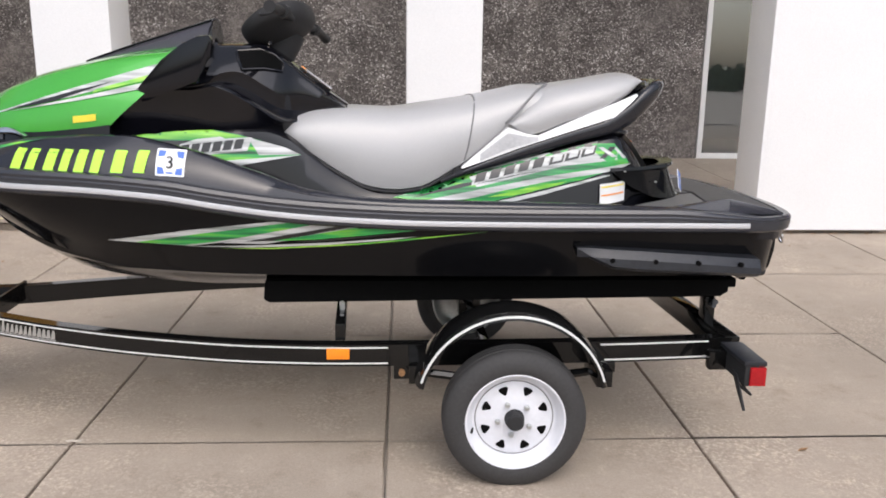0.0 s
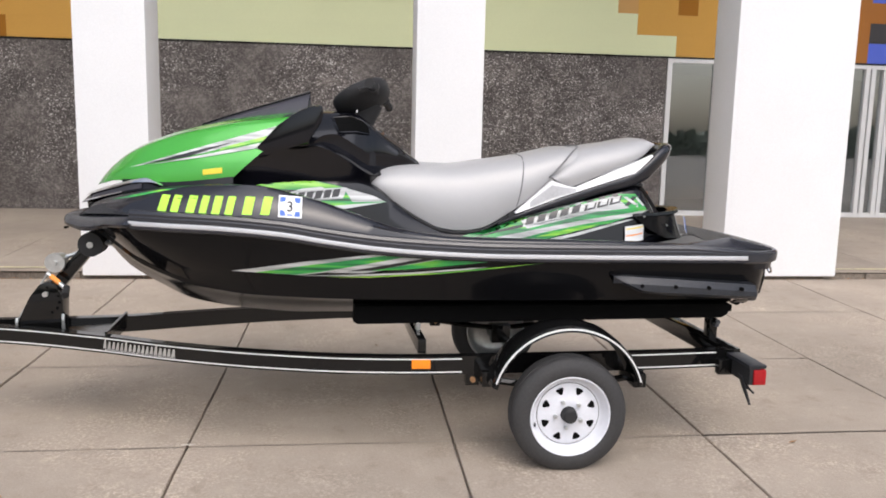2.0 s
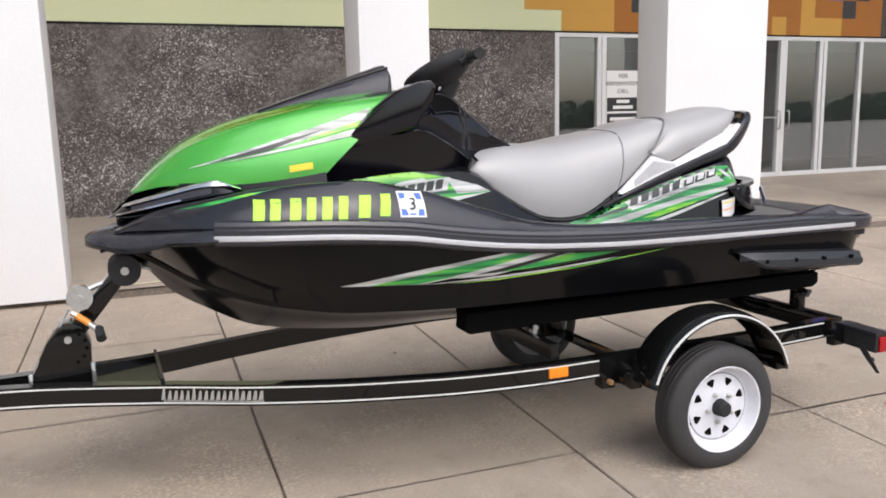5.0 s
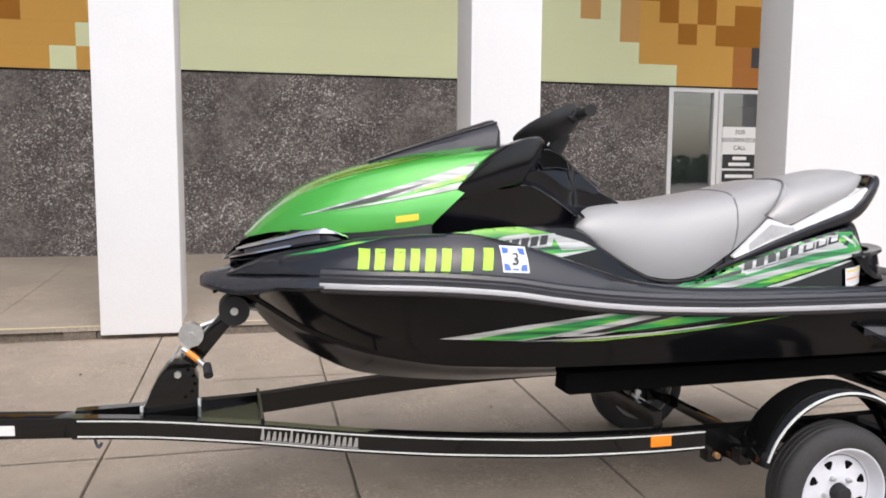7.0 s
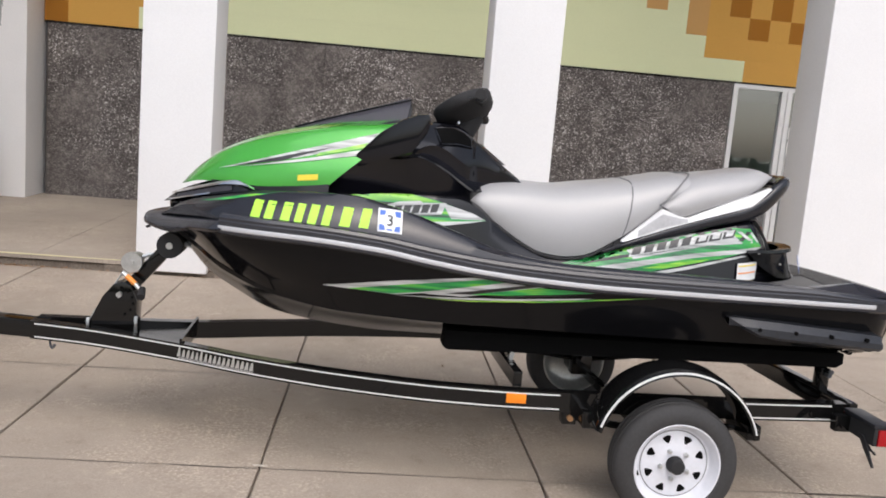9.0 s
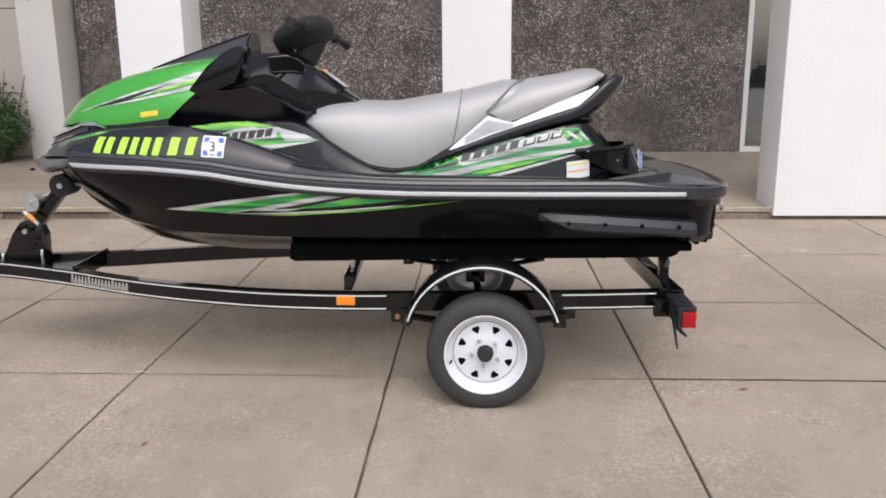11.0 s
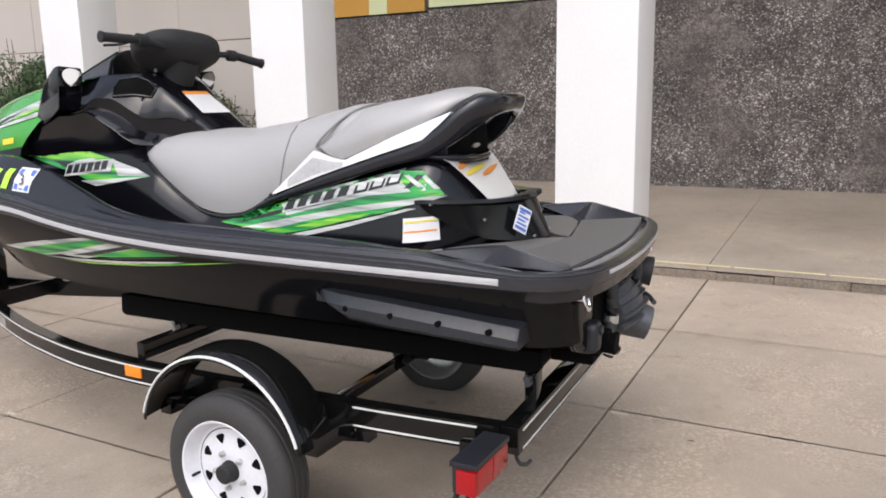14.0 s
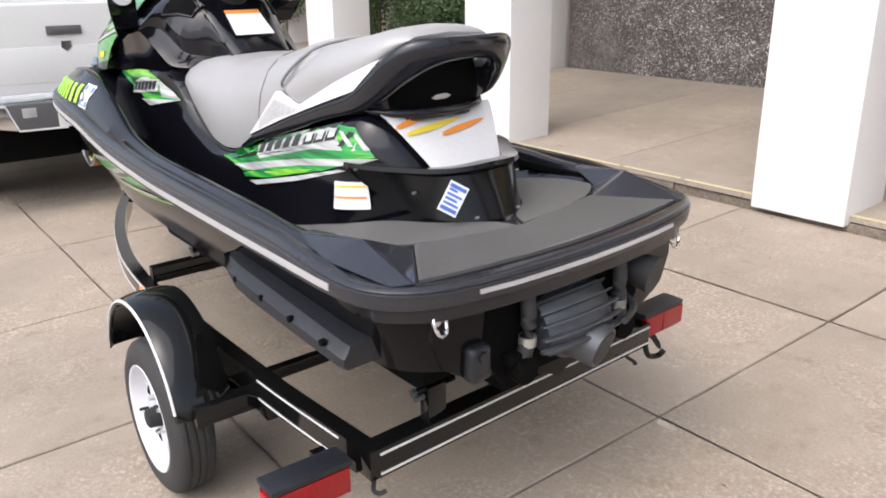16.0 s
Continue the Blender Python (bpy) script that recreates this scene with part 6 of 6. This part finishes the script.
for a, b, x, m in ((-0.182, -0.05, 0.990, "orange_l"), (-0.158, 0.05, 1.008, "yellow"), (-0.04, 0.145, 1.018, "orange_l")):
    fl = bmesh.new()
    lo, hi = [], []
    for i in range(9):
        u = i / 8
        v = a + (b - a) * u
        xx = x - 0.020 * u
        w = 0.0065 * math.sin(math.pi * (0.12 + 0.88 * u)) ** 0.7
        for side_, line_ in ((-1, lo), (1, hi)):
            xw = xx + side_ * w
            line_.append(fl.verts.new((xw + 0.0125 - 0.10 * v * v, v + 0.012, pod_top(xw) + 0.0175)))
    for i in range(8):
        fl.faces.new((lo[i], lo[i + 1], hi[i + 1], hi[i]))
    part("panel_flash", fl, m, tp, "", 0)
part("panel_mark", cyl((1.033, 0.03, pod_top(1.033) + 0.017), (1.034, 0.03, pod_top(1.033) + 0.019), 0.005, n=8), "seam", tp)
tag = part("blue_sticker", prism([(0, 0), (0.055, 0), (0.055, 0.085), (0, 0.085)], "y", -0.001, 0.001), "white", ski, "blue and white sticker", 0)
tag.matrix_basis = look((1.200, -0.145, 1.005), (2.6, -0.85, 1.35)) @ pose(0, 0, 0, -90, 0, 180) @ pose(0, 0, 0, 0, -30, 0) @ pose(-0.027, 0, -0.04, 0, 0, 0)
for k, (x0, x1) in enumerate(((0.004, 0.051), (0.006, 0.030), (0.006, 0.049), (0.006, 0.040), (0.006, 0.049), (0.004, 0.051))):
    part("sticker_line", box(x0, x1, -0.0025, 0.0025, 0.006 + 0.0125 * k, 0.012 + 0.0125 * k + (0.004 if k in (0, 5) else 0)), "sticker_b", tag, smooth=0)

# sponsons
for s in (-1, 1):
    rows = []
    for x, zb, zt, o in ((0.690, 0.802, 0.812, 0.585), (0.74, 0.776, 0.816, 0.604), (0.82, 0.742, 0.811, 0.612), (0.92, 0.732, 0.806, 0.612), (1.356, 0.712, 0.776, 0.606), (1.370, 0.714, 0.772, 0.600)):
        i = 0.50
        rows.append([(x, s * i, zb + 0.004), (x, s * (o - 0.012), zb), (x, s * o, zb + 0.012), (x, s * (o - 0.002), zt - 0.030), (x, s * (o - 0.012), zt - 0.018), (x, s * (o - 0.020), zt), (x, s * i, zt + 0.006)])
    sp = part("sponson", grid_mesh(rows, closed=True, caps=(True, True)), "sponson", ski, "blue-grey plastic sponson with bolts", 25)
    for k in range(4):
        x = 0.815 + 0.158 * k
        part("sponson_bolt", join(cyl((x, s * 0.600, 0.775 - 0.005 * k), (x, s * 0.6125, 0.775 - 0.005 * k), 0.009, n=12)), "shade_and_parts", sp, smooth=0)

# transom: black plate for the recess's shade, jet nozzle, hoses, tow rings
part("transom", prism([(-0.44, 0.90), (-0.44, 0.78), (-0.41, 0.70), (-0.30, 0.63), (0.30, 0.63), (0.41, 0.70), (0.44, 0.78), (0.44, 0.90)], "x", 1.42, 1.494, 0.010), "hull", ski, "black transom")
part("pump_recess", prism([(-0.27, 0.865), (-0.29, 0.70), (-0.22, 0.60), (0.22, 0.60), (0.29, 0.70), (0.27, 0.865)], "x", 1.480, 1.4975), "shade_and_parts", ski, smooth=0)
noz = part("jet_nozzle", join(cyl((1.45, 0.02, 0.682), (1.515, 0.02, 0.680), 0.085, 0.080, 28), cyl((1.505, 0.02, 0.678), (1.600, 0.045, 0.648), 0.068, 0.056, 28)), "nozzle", ski, "grey steering nozzle")
# dark disc on the closed end, for the shade in the nozzle's mouth
part("nozzle_mouth", cyl((1.598, 0.0445, 0.6486), (1.602, 0.0456, 0.6473), 0.047, n=24), "hose", noz)
arc = [(1.478, 0.812), (1.515, 0.806), (1.548, 0.782), (1.572, 0.748), (1.584, 0.706), (1.580, 0.672)]
ax_, az_ = smooth_fn(*[(i, p[0]) for i, p in enumerate(arc)]), smooth_fn(*[(i, p[1]) for i, p in enumerate(arc)])
rows = []
for k in range(13):
    u = -1 + 2 * k / 12
    v, pull = 0.01 + 0.118 * u, 0.030 * abs(u) ** 2.2
    skin = [(ax_(5 * i / 15) - pull, v, az_(5 * i / 15) - 0.5 * pull) for i in range(16)]
    rows.append(skin + [(1.52 - pull, v, 0.668), (1.478 - pull, v, 0.70)])
shell = part("reverse_bucket", grid_mesh(rows, closed=True, caps=(True, True)), "nozzle", ski, "grey ribbed reverse bucket over the nozzle", 40)
for k in range(6):
    i = 0.75 + 0.72 * k
    x0, z0, x1, z1 = ax_(i), az_(i), ax_(i + 0.1), az_(i + 0.1)
    d = Vector((x1 - x0, 0, z1 - z0)).normalized()
    o = Vector((-d.z, 0, d.x)) if -d.z > 0 else Vector((d.z, 0, -d.x))
    fin = []
    for m in range(11):
        u = -1 + 2 * m / 10
        v, pull = 0.012 + (0.122 + 0.006 * k) * u, 0.028 * abs(u) ** 2.2
        c = Vector((x0 - pull, v, z0 - 0.5 * pull))
        tall = 0.015 * (1 - 0.45 * abs(u) ** 3)
        fin.append([c - o * 0.006 - d * 0.004, c + o * tall - d * 0.0025, c + o * tall + d * 0.0025, c - o * 0.006 + d * 0.004])
    part("bucket_rib", grid_mesh(fin, closed=True, caps=(True, True)), "nozzle", shell, smooth=30)
for v, low_v in ((-0.158, -0.175), (0.185, 0.20)):
    part("hose", tube([(1.45, v, 0.865), (1.500, v, 0.862), (1.522, v, 0.80), (1.522, v, 0.72), (1.518, low_v, 0.640)], 0.021, 10), "hose", ski, "dark rubber drain hose")
    part("hose_clamp", cyl((1.522, v, 0.722), (1.521, v, 0.697), 0.0235, n=14), "zinc", ski)
    part("hose_fitting", join(cyl((1.49, low_v, 0.640), (1.545, low_v, 0.636), 0.036, n=18), box(1.49, 1.53, low_v - 0.05, low_v + 0.03, 0.655, 0.685, 0.006)), "shade_and_parts", ski, "black hose fitting")
part("steering_cable", tube([(1.46, 0.24, 0.72), (1.55, 0.22, 0.70), (1.60, 0.12, 0.70)], 0.009, 8), "hose", ski)
part("exhaust_outlet", join(cyl((1.45, 0.27, 0.785), (1.555, 0.295, 0.765), 0.040, 0.054, 22)), "hose", ski, "black exhaust outlet")
part("trim_tab", join(box(1.47, 1.525, -0.345, -0.275, 0.645, 0.740, 0.022, 3), cyl((1.52, -0.31, 0.715), (1.532, -0.31, 0.715), 0.014, n=12)), "sponson", ski, "grey transom fitting")
part("ride_plate", box(1.30, 1.475, -0.20, 0.20, 0.560, 0.600, 0.008), "shade_and_parts", ski)
part("yellow_tag", box(1.494, 1.499, 0.245, 0.315, 0.812, 0.840), "yellow", ski, "yellow caution tag", 0)
for s in (-1, 1):
    part("tow_ring", tube([(1.512 - 0.010 * math.sin(a), s * 0.430 + 0.017 * math.cos(a), 0.832 + 0.026 * math.sin(a)) for a in [2 * math.pi * k / 14 for k in range(15)]], 0.0050, 8, 1), "chrome", ski, "stainless tow ring")
    part("ring_plate", cyl((1.486, s * 0.430, 0.848), (1.506, s * 0.430, 0.848), 0.024, n=18), "chrome", ski)


# ---- pickup truck ahead of the trailer ----
truck = thing("pickup_truck", (-3.31, C, 0), "white pickup truck with bright step bumper, hitched to the trailer", "truck")
bed = part("bed", join(prism([(-0.04, 0.72), (-0.04, 1.40), (-0.10, 1.44), (-1.98, 1.44), (-1.98, 0.55), (-0.62, 0.55), (-0.66, 0.76), (-0.80, 0.93), (-1.0, 0.985), (-1.20, 0.93), (-1.34, 0.76), (-1.38, 0.55), (-1.98, 0.52), (-1.98, 0.50), (-0.30, 0.50)][:4] + [(-1.98, 0.55), (-1.40, 0.55), (-1.34, 0.76), (-1.20, 0.93), (-1.0, 0.985), (-0.80, 0.93), (-0.66, 0.76), (-0.60, 0.58)], "y", -1.0, -0.93, 0.015),
    prism([(-0.04, 0.72), (-0.04, 1.40), (-0.10, 1.44), (-1.98, 1.44), (-1.98, 0.55), (-1.40, 0.55), (-1.34, 0.76), (-1.20, 0.93), (-1.0, 0.985), (-0.80, 0.93), (-0.66, 0.76), (-0.60, 0.58)], "y", 0.93, 1.0, 0.015),
    box(-1.98, -0.05, -0.94, 0.94, 0.74, 0.80), box(-1.98, -1.90, -0.94, 0.94, 0.78, 1.42)), "truck", truck, "white cargo bed")
gate = part("tailgate", join(box(-0.07, 0.0, -0.79, 0.79, 0.83, 1.43, 0.022, 3), box(-0.05, 0.006, -0.70, 0.70, 0.90, 1.14, 0.006)), "truck", truck, "white tailgate")
part("gate_handle", join(box(-0.002, 0.016, -0.115, 0.115, 1.215, 1.275, 0.008), box(0.010, 0.022, -0.09, 0.09, 1.232, 1.262, 0.005)), "trucktrim", gate, "dark grey tailgate handle")
part("badge", prism([(-0.032, 1.175), (0.032, 1.175), (0.036, 1.13), (0.0, 1.10), (-0.036, 1.13)], "x", 0.0, 0.010, 0.003), "chrome", gate, "plain metal badge", 0)
for v in (0.50, 0.57, 0.63):
    part("badge_bar", prism([(v - 0.025, 0.94), (v + 0.02, 0.94), (v + 0.035, 0.985), (v - 0.005, 0.985)], "x", 0.004, 0.012), "zinc", gate, "", 0)
part("lettering_bar", box(0.004, 0.010, 0.53, 0.60, 0.90, 0.925), "trucktrim", gate, "", 0)
for s in (-1, 1):
    part("corner_post", box(-0.10, 0.004, s * 0.895 - 0.098, s * 0.895 + 0.098, 0.74, 1.425, 0.035, 3), "truck", truck, "white bed corner")
bump = part("rear_bumper", join(prism([(-0.92, 0.775), (0.92, 0.775), (0.925, 0.700), (0.42, 0.605), (-0.42, 0.605), (-0.925, 0.700)], "x", 0.0, 0.115, 0.010), box(-0.06, 0.05, -0.85, 0.85, 0.765, 0.80, 0.012)), "chrome", truck, "bright steel step bumper")
part("step_pad", prism([(-0.47, 0.782), (0.47, 0.782), (0.405, 0.600), (-0.405, 0.600)], "x", 0.02, 0.128, 0.006), "trucktrim", bump, "dark grey centre step pad")
plate = part("number_plate", box(0.128, 0.134, -0.155, 0.155, 0.605, 0.735, 0.002, 1), "paper", bump, "white plate with plain bars")
for k in range(6):
    part("lettering_bar", box(0.134, 0.1355, -0.115 + 0.04 * k, -0.090 + 0.04 * k, 0.640, 0.695), "sticker_b", plate, smooth=0)
for s in (-1, 1):
    part("step_recess", box(0.118, 0.131, s * 0.33 - 0.045, s * 0.33 + 0.045, 0.690, 0.755, 0.004), "silver", bump, "pale recess in the step pad")
    part("bumper_edge", tube([(0.122, s * 0.925, 0.705), (0.124, s * 0.920, 0.775), (0.128, s * 0.47, 0.778), (0.130, s * 0.408, 0.606), (0.130, s * 0.10, 0.600)], 0.0075, 8, 1), "white", bump, "bright bumper edge")
part("hitch_bar", join(box(-0.3, 0.28, -0.032, 0.032, 0.39, 0.455, 0.006), box(0.20, 0.36, -0.04, 0.04, 0.415, 0.440, 0.005)), "frame", truck, "black hitch bar")
part("underbody", box(-5.2, -0.08, -0.80, 0.80, 0.36, 0.62, 0.03), "shade_and_parts", truck, "dark underbody")
cab = part("cab", sym_loft([-3.95, -3.9, -3.4, -3.2, -2.75, -2.1, -2.0, -1.99], lambda x: [(0.98, 0.50), (1.0, 0.80), (0.99, 1.16), (0.96, 1.22), (0.94 - 0.16 * (x > -3.45), 1.24 + (0.66 if -3.25 < x < -1.995 else 0.02)), (0.70, 1.27 + (0.68 if -3.25 < x < -1.995 else 0.02)), (0.0, 1.30 + (0.68 if -3.25 < x < -1.995 else 0.02))]), "truck", truck, "white cab", 30)
part("rear_window", box(-1.992, -1.982, -0.68, 0.68, 1.47, 1.84, 0.003), "smoke", cab, "dark rear window", 0)
for s in (-1, 1):
    part("side_window", prism([(-3.1, 1.30), (-2.1, 1.30), (-2.15, 1.82), (-2.85, 1.82)], "y", s * 0.88, s * 0.90), "smoke", cab, "", 0)
part("engine_hood", box(-5.30, -3.85, -0.97, 0.97, 0.55, 1.20, 0.06, 3), "truck", truck, "white front end")
for x in (-1.0, -4.55):
    for s in (-1, 1):
        w = part("wheel", cyl((x, s * 0.70, 0.385), (x, s * 0.94, 0.385), 0.385, n=36), "tyre", truck, "large black truck tyre")
        part("rim", cyl((x, s * 0.93, 0.385), (x, s * 0.955, 0.385), 0.225, 0.20, 28), "zinc", w)


# ---- hedge by the beige wall ----
def shrub(at, wx, wy, h, count, seed):
    r = random.Random(seed)
    e = thing("shrub", at, "dense dark green evergreen shrub against the beige wall", "shrub", "hedge along the wall")
    trunk = []
    for k in range(9):
        a, b = r.uniform(-wx, wx) * 0.7, r.uniform(-wy, wy) * 0.6
        trunk.append(tube([(a * 0.3, b * 0.3, 0), (a * 0.6, b * 0.7, h * 0.4), (a, b, h * r.uniform(0.75, 0.95))], [0.02, 0.012, 0.004], 5, 2))
    part("stems", join(*trunk), "twig", e)
    verts, faces = [], []
    lumps = [(r.uniform(-0.75, 0.75) * wx, r.uniform(-0.5, 0.5) * wy, h * r.uniform(0.25, 0.8), r.uniform(0.22, 0.36)) for _ in range(int(16 * wx) + 8)]
    while len(faces) < count:
        lx, ly, lz, lr = r.choice(lumps)
        d = Vector((r.gauss(0, 1), r.gauss(0, 1), r.gauss(0, 1))).normalized()
        p = Vector((lx, ly, lz)) + d * lr * r.uniform(0.55, 1.15)
        if p.z < 0.03 or p.z > h * 1.12 or abs(p.y) > wy * 1.25:
            continue
        a = Vector((r.gauss(0, 1), r.gauss(0, 1), r.gauss(0, 1))).normalized()
        b = d.cross(a).normalized()
        a = (a - d * a.dot(d) * 0.5).normalized()
        s = r.uniform(0.022, 0.042)
        i = len(verts)
        verts += [p - a * s, p + b * s * 0.45 + d * 0.006, p + a * s, p - b * s * 0.45 + d * 0.006]
        faces.append((i, i + 1, i + 2, i + 3))
    me = bpy.data.meshes.new("crown")
    me.from_pydata([tuple(v) for v in verts], [], faces)
    me.materials.append(M["leaf"])
    crown = new("crown", me)
    crown.parent = e
    return e


for k, (x, wx, h) in enumerate(((-6.00, 0.58, 1.32), (-7.15, 0.75, 1.85), (-8.8, 0.9, 2.30), (-10.5, 0.95, 2.45), (-12.3, 1.0, 2.5))):
    shrub((x, 9.55, 0.27), wx, 0.42, h, 9000, 10 + k)

# ---- unseen low tree line across the lot, added to darken reflections in glass and gloss ----
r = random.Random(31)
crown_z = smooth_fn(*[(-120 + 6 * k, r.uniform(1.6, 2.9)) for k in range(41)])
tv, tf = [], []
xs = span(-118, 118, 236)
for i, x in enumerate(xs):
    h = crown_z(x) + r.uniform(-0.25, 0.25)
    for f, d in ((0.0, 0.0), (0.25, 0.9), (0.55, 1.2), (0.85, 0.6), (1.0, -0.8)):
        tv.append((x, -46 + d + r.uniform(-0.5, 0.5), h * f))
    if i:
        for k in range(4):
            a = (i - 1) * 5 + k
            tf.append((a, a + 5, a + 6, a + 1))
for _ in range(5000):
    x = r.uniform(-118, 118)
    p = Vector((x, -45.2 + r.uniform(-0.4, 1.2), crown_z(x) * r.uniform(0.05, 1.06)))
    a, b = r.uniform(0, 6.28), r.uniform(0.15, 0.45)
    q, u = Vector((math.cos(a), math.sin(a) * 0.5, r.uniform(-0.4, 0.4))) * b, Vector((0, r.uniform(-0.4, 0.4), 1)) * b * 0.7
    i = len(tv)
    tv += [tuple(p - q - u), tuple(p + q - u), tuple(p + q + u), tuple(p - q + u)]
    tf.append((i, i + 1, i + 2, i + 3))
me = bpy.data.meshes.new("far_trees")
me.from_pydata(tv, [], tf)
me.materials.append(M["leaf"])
tagged(new("far_trees", me), "unseen dark green tree line, added to darken reflections", "trees", kind="stuff")

# ---- walkway kerb, paint, litter ----
r = random.Random(7)
kerb = part("kerb", box(-20, 20, 6.645, 6.77, 0.0, 0.138, 0.008), "joint", smooth=0)
setting(kerb, "worn broken kerb below the walkway edge", "kerb")
x = -13.0
while x < 14:
    w = r.uniform(0.2, 1.3)
    y0 = 6.606 + min(0.03, abs(r.gauss(0, 0.010)))
    b = box(x, x + w - r.uniform(0.001, 0.004), y0, 6.77, 0.06, 0.144 + r.uniform(-0.012, 0.004), 0.005, 1)
    part("kerb_stone", b, "kerb_s", kerb, smooth=0)
    x += w
x = -13.0
paint = []
while x < 14:
    w = r.uniform(0.25, 0.9)
    y0 = 6.606 + r.uniform(-0.002, 0.010)
    paint.append(box(x, x + w - r.uniform(0.0, 0.05), y0, y0 + 0.042 + r.uniform(-0.02, 0.01), 0.1815, 0.1835))
    x += w
setting(part("kerb_paint", join(*paint), "kerb_y", smooth=0), "faded yellow paint line along the walkway edge", "paint line")

litter_v, litter_f = [], []


def add_leaf(px, py, pz, s):
    a = r.uniform(0, 6.28)
    c, d = math.cos(a) * s, math.sin(a) * s
    i = len(litter_v)
    litter_v.extend([(px - c, py - d, pz + 0.004), (px - d * 0.4, py + c * 0.4, pz + r.uniform(0.004, 0.014)), (px + c, py + d, pz + 0.006), (px + d * 0.4, py - c * 0.4, pz + r.uniform(0.004, 0.012))])
    litter_f.append((i, i + 1, i + 2, i + 3))


for _ in range(560):
    px = -5.2 + abs(r.gauss(0, 0.9)) if r.random() < 0.7 else r.uniform(-6, 5)
    add_leaf(px, 6.575 - abs(r.gauss(0, 0.03)), level(6.56) + r.uniform(0, 0.01), r.uniform(0.010, 0.022))
for _ in range(34):
    px, py = r.uniform(-5, 5), r.uniform(0.2, 6.2)
    add_leaf(px, py, level(py), r.uniform(0.008, 0.020))
for px, py, sz in ((1.632, 3.948, 0.018), (1.634, 2.793, 0.030), (-0.9, 2.2, 0.024), (0.55, 1.35, 0.020)):
    add_leaf(px, py, level(py), sz)
me = bpy.data.meshes.new("leaf_litter")
me.from_pydata(litter_v, [], litter_f)
me.materials.append(M["dryleaf"])
tagged(new("leaf_litter", me), "dry brown leaf crumbs along the kerb", "leaves", kind="stuff")

# ---- pavement and walkway slabs ----
pavement = part("pavement", box(-9.88, 9.88, -2.05, -2.02, -0.03, -0.012), "joint", smooth=0)
setting(pavement, "square concrete pavement slabs with dark joints", "pavement")
COLS_X = [-2.39 - COLS * (6 - k) for k in range(6)] + [-2.39, -1.22, 0.0, 1.235, 2.53, 3.77] + [3.77 + COLS * (k + 1) for k in range(5)]
ROWS_Y = [-2.02, -0.79, 0.44, 1.675, 2.905, 4.132, 5.365, 6.60]
for x0, x1 in zip(COLS_X, COLS_X[1:]):
    for y0, y1 in zip(ROWS_Y, ROWS_Y[1:]):
        g = 0.0034 + r.uniform(0, 0.0018)
        dz = r.uniform(-0.0015, 0.0015)
        a0, a1, b0, b1 = x0 + g, x1 - g, y0 + g * 0.8, y1 - g * 0.8
        near = -4.9 < x0 < 5 and y0 > -0.9
        n, rough = (9, 0.0019) if near else (3, 0.0)
        jag = lambda: abs(r.gauss(0, rough))
        rows = []
        for k in range(n + 1):
            y, l_, r_ = b0 + (b1 - b0) * k / n, jag(), jag()
            xs = [a0 + l_, a0 + l_, a0 + l_ + 0.004] + [a0 + (a1 - a0) * q / n for q in range(1, n)] + [a1 - r_ - 0.004, a1 - r_, a1 - r_]
            dn = [0.03, 0.004] + [0.0] * (n + 1) + [0.004, 0.03]
            off = [(jag() if k == 0 else -jag() if k == n else 0.0) for _ in xs]
            rows.append([(x, y + o, level(y) + dz - d) for x, o, d in zip(xs, off, dn)])
        part("slab", grid_mesh(rows, caps=(False, False)), "slab", pavement, smooth=0)
walk_top = part("walkway", box(-13, 14, 10.20, 10.26, 0.1, 0.26), "joint", smooth=0)
setting(walk_top, "raised concrete walkway under the canopy", "walkway")
for i in range(-10, 11):
    x0, x1 = -0.005 + COLS * i + 0.003, -0.005 + COLS * (i + 1) - 0.003
    z = lambda y: walk_level(y)
    rows = [[(x0, y, z(y) - 0.030), (x0, y, z(y)), (x1, y, z(y)), (x1, y, z(y) - 0.030)] for y in (6.605, 8.0, 9.2, 10.28)]
    part("walkway_slab", grid_mesh(rows, caps=(True, True)), "walk", walk_top, smooth=0)

# ---- pale spalled chips at the slab joints ----
r = random.Random(19)
for cx, cy, rad in ((1.29, 4.10, 0.042), (-0.45, 1.75, 0.03), (2.35, 1.72, 0.04), (2.46, 5.30, 0.05), (-1.22, 2.93, 0.03)):
    chip = bmesh.new()
    ring = []
    for k in range(14):
        a = 2 * math.pi * k / 14
        d = rad * r.uniform(0.55, 1.1)
        x, y = cx + d * math.cos(a) * 1.3, cy + d * math.sin(a) * 0.5
        ring.append(chip.verts.new((x, y, level(y) + 0.0022)))
    chip.faces.new(ring)
    part("spalled_chip", chip, "chip", pavement, smooth=0)

# the rig stands a little askew of the building: its far side lies further forward, and the hull is a little fuller there
for top in (ski, trailer):
    for ob in top.children_recursive:
        if ob.type == "MESH" and ob.matrix_basis == Matrix() and ob.parent != tag:
            for v in ob.data.vertices:
                v.co.x -= 0.05 * max(0.0, v.co.y + 0.5)
                if top is ski and v.co.y > 0:
                    v.co.y *= 1 + 0.07 * min(1.0, max(0.0, (1.16 - v.co.z) / 0.15))
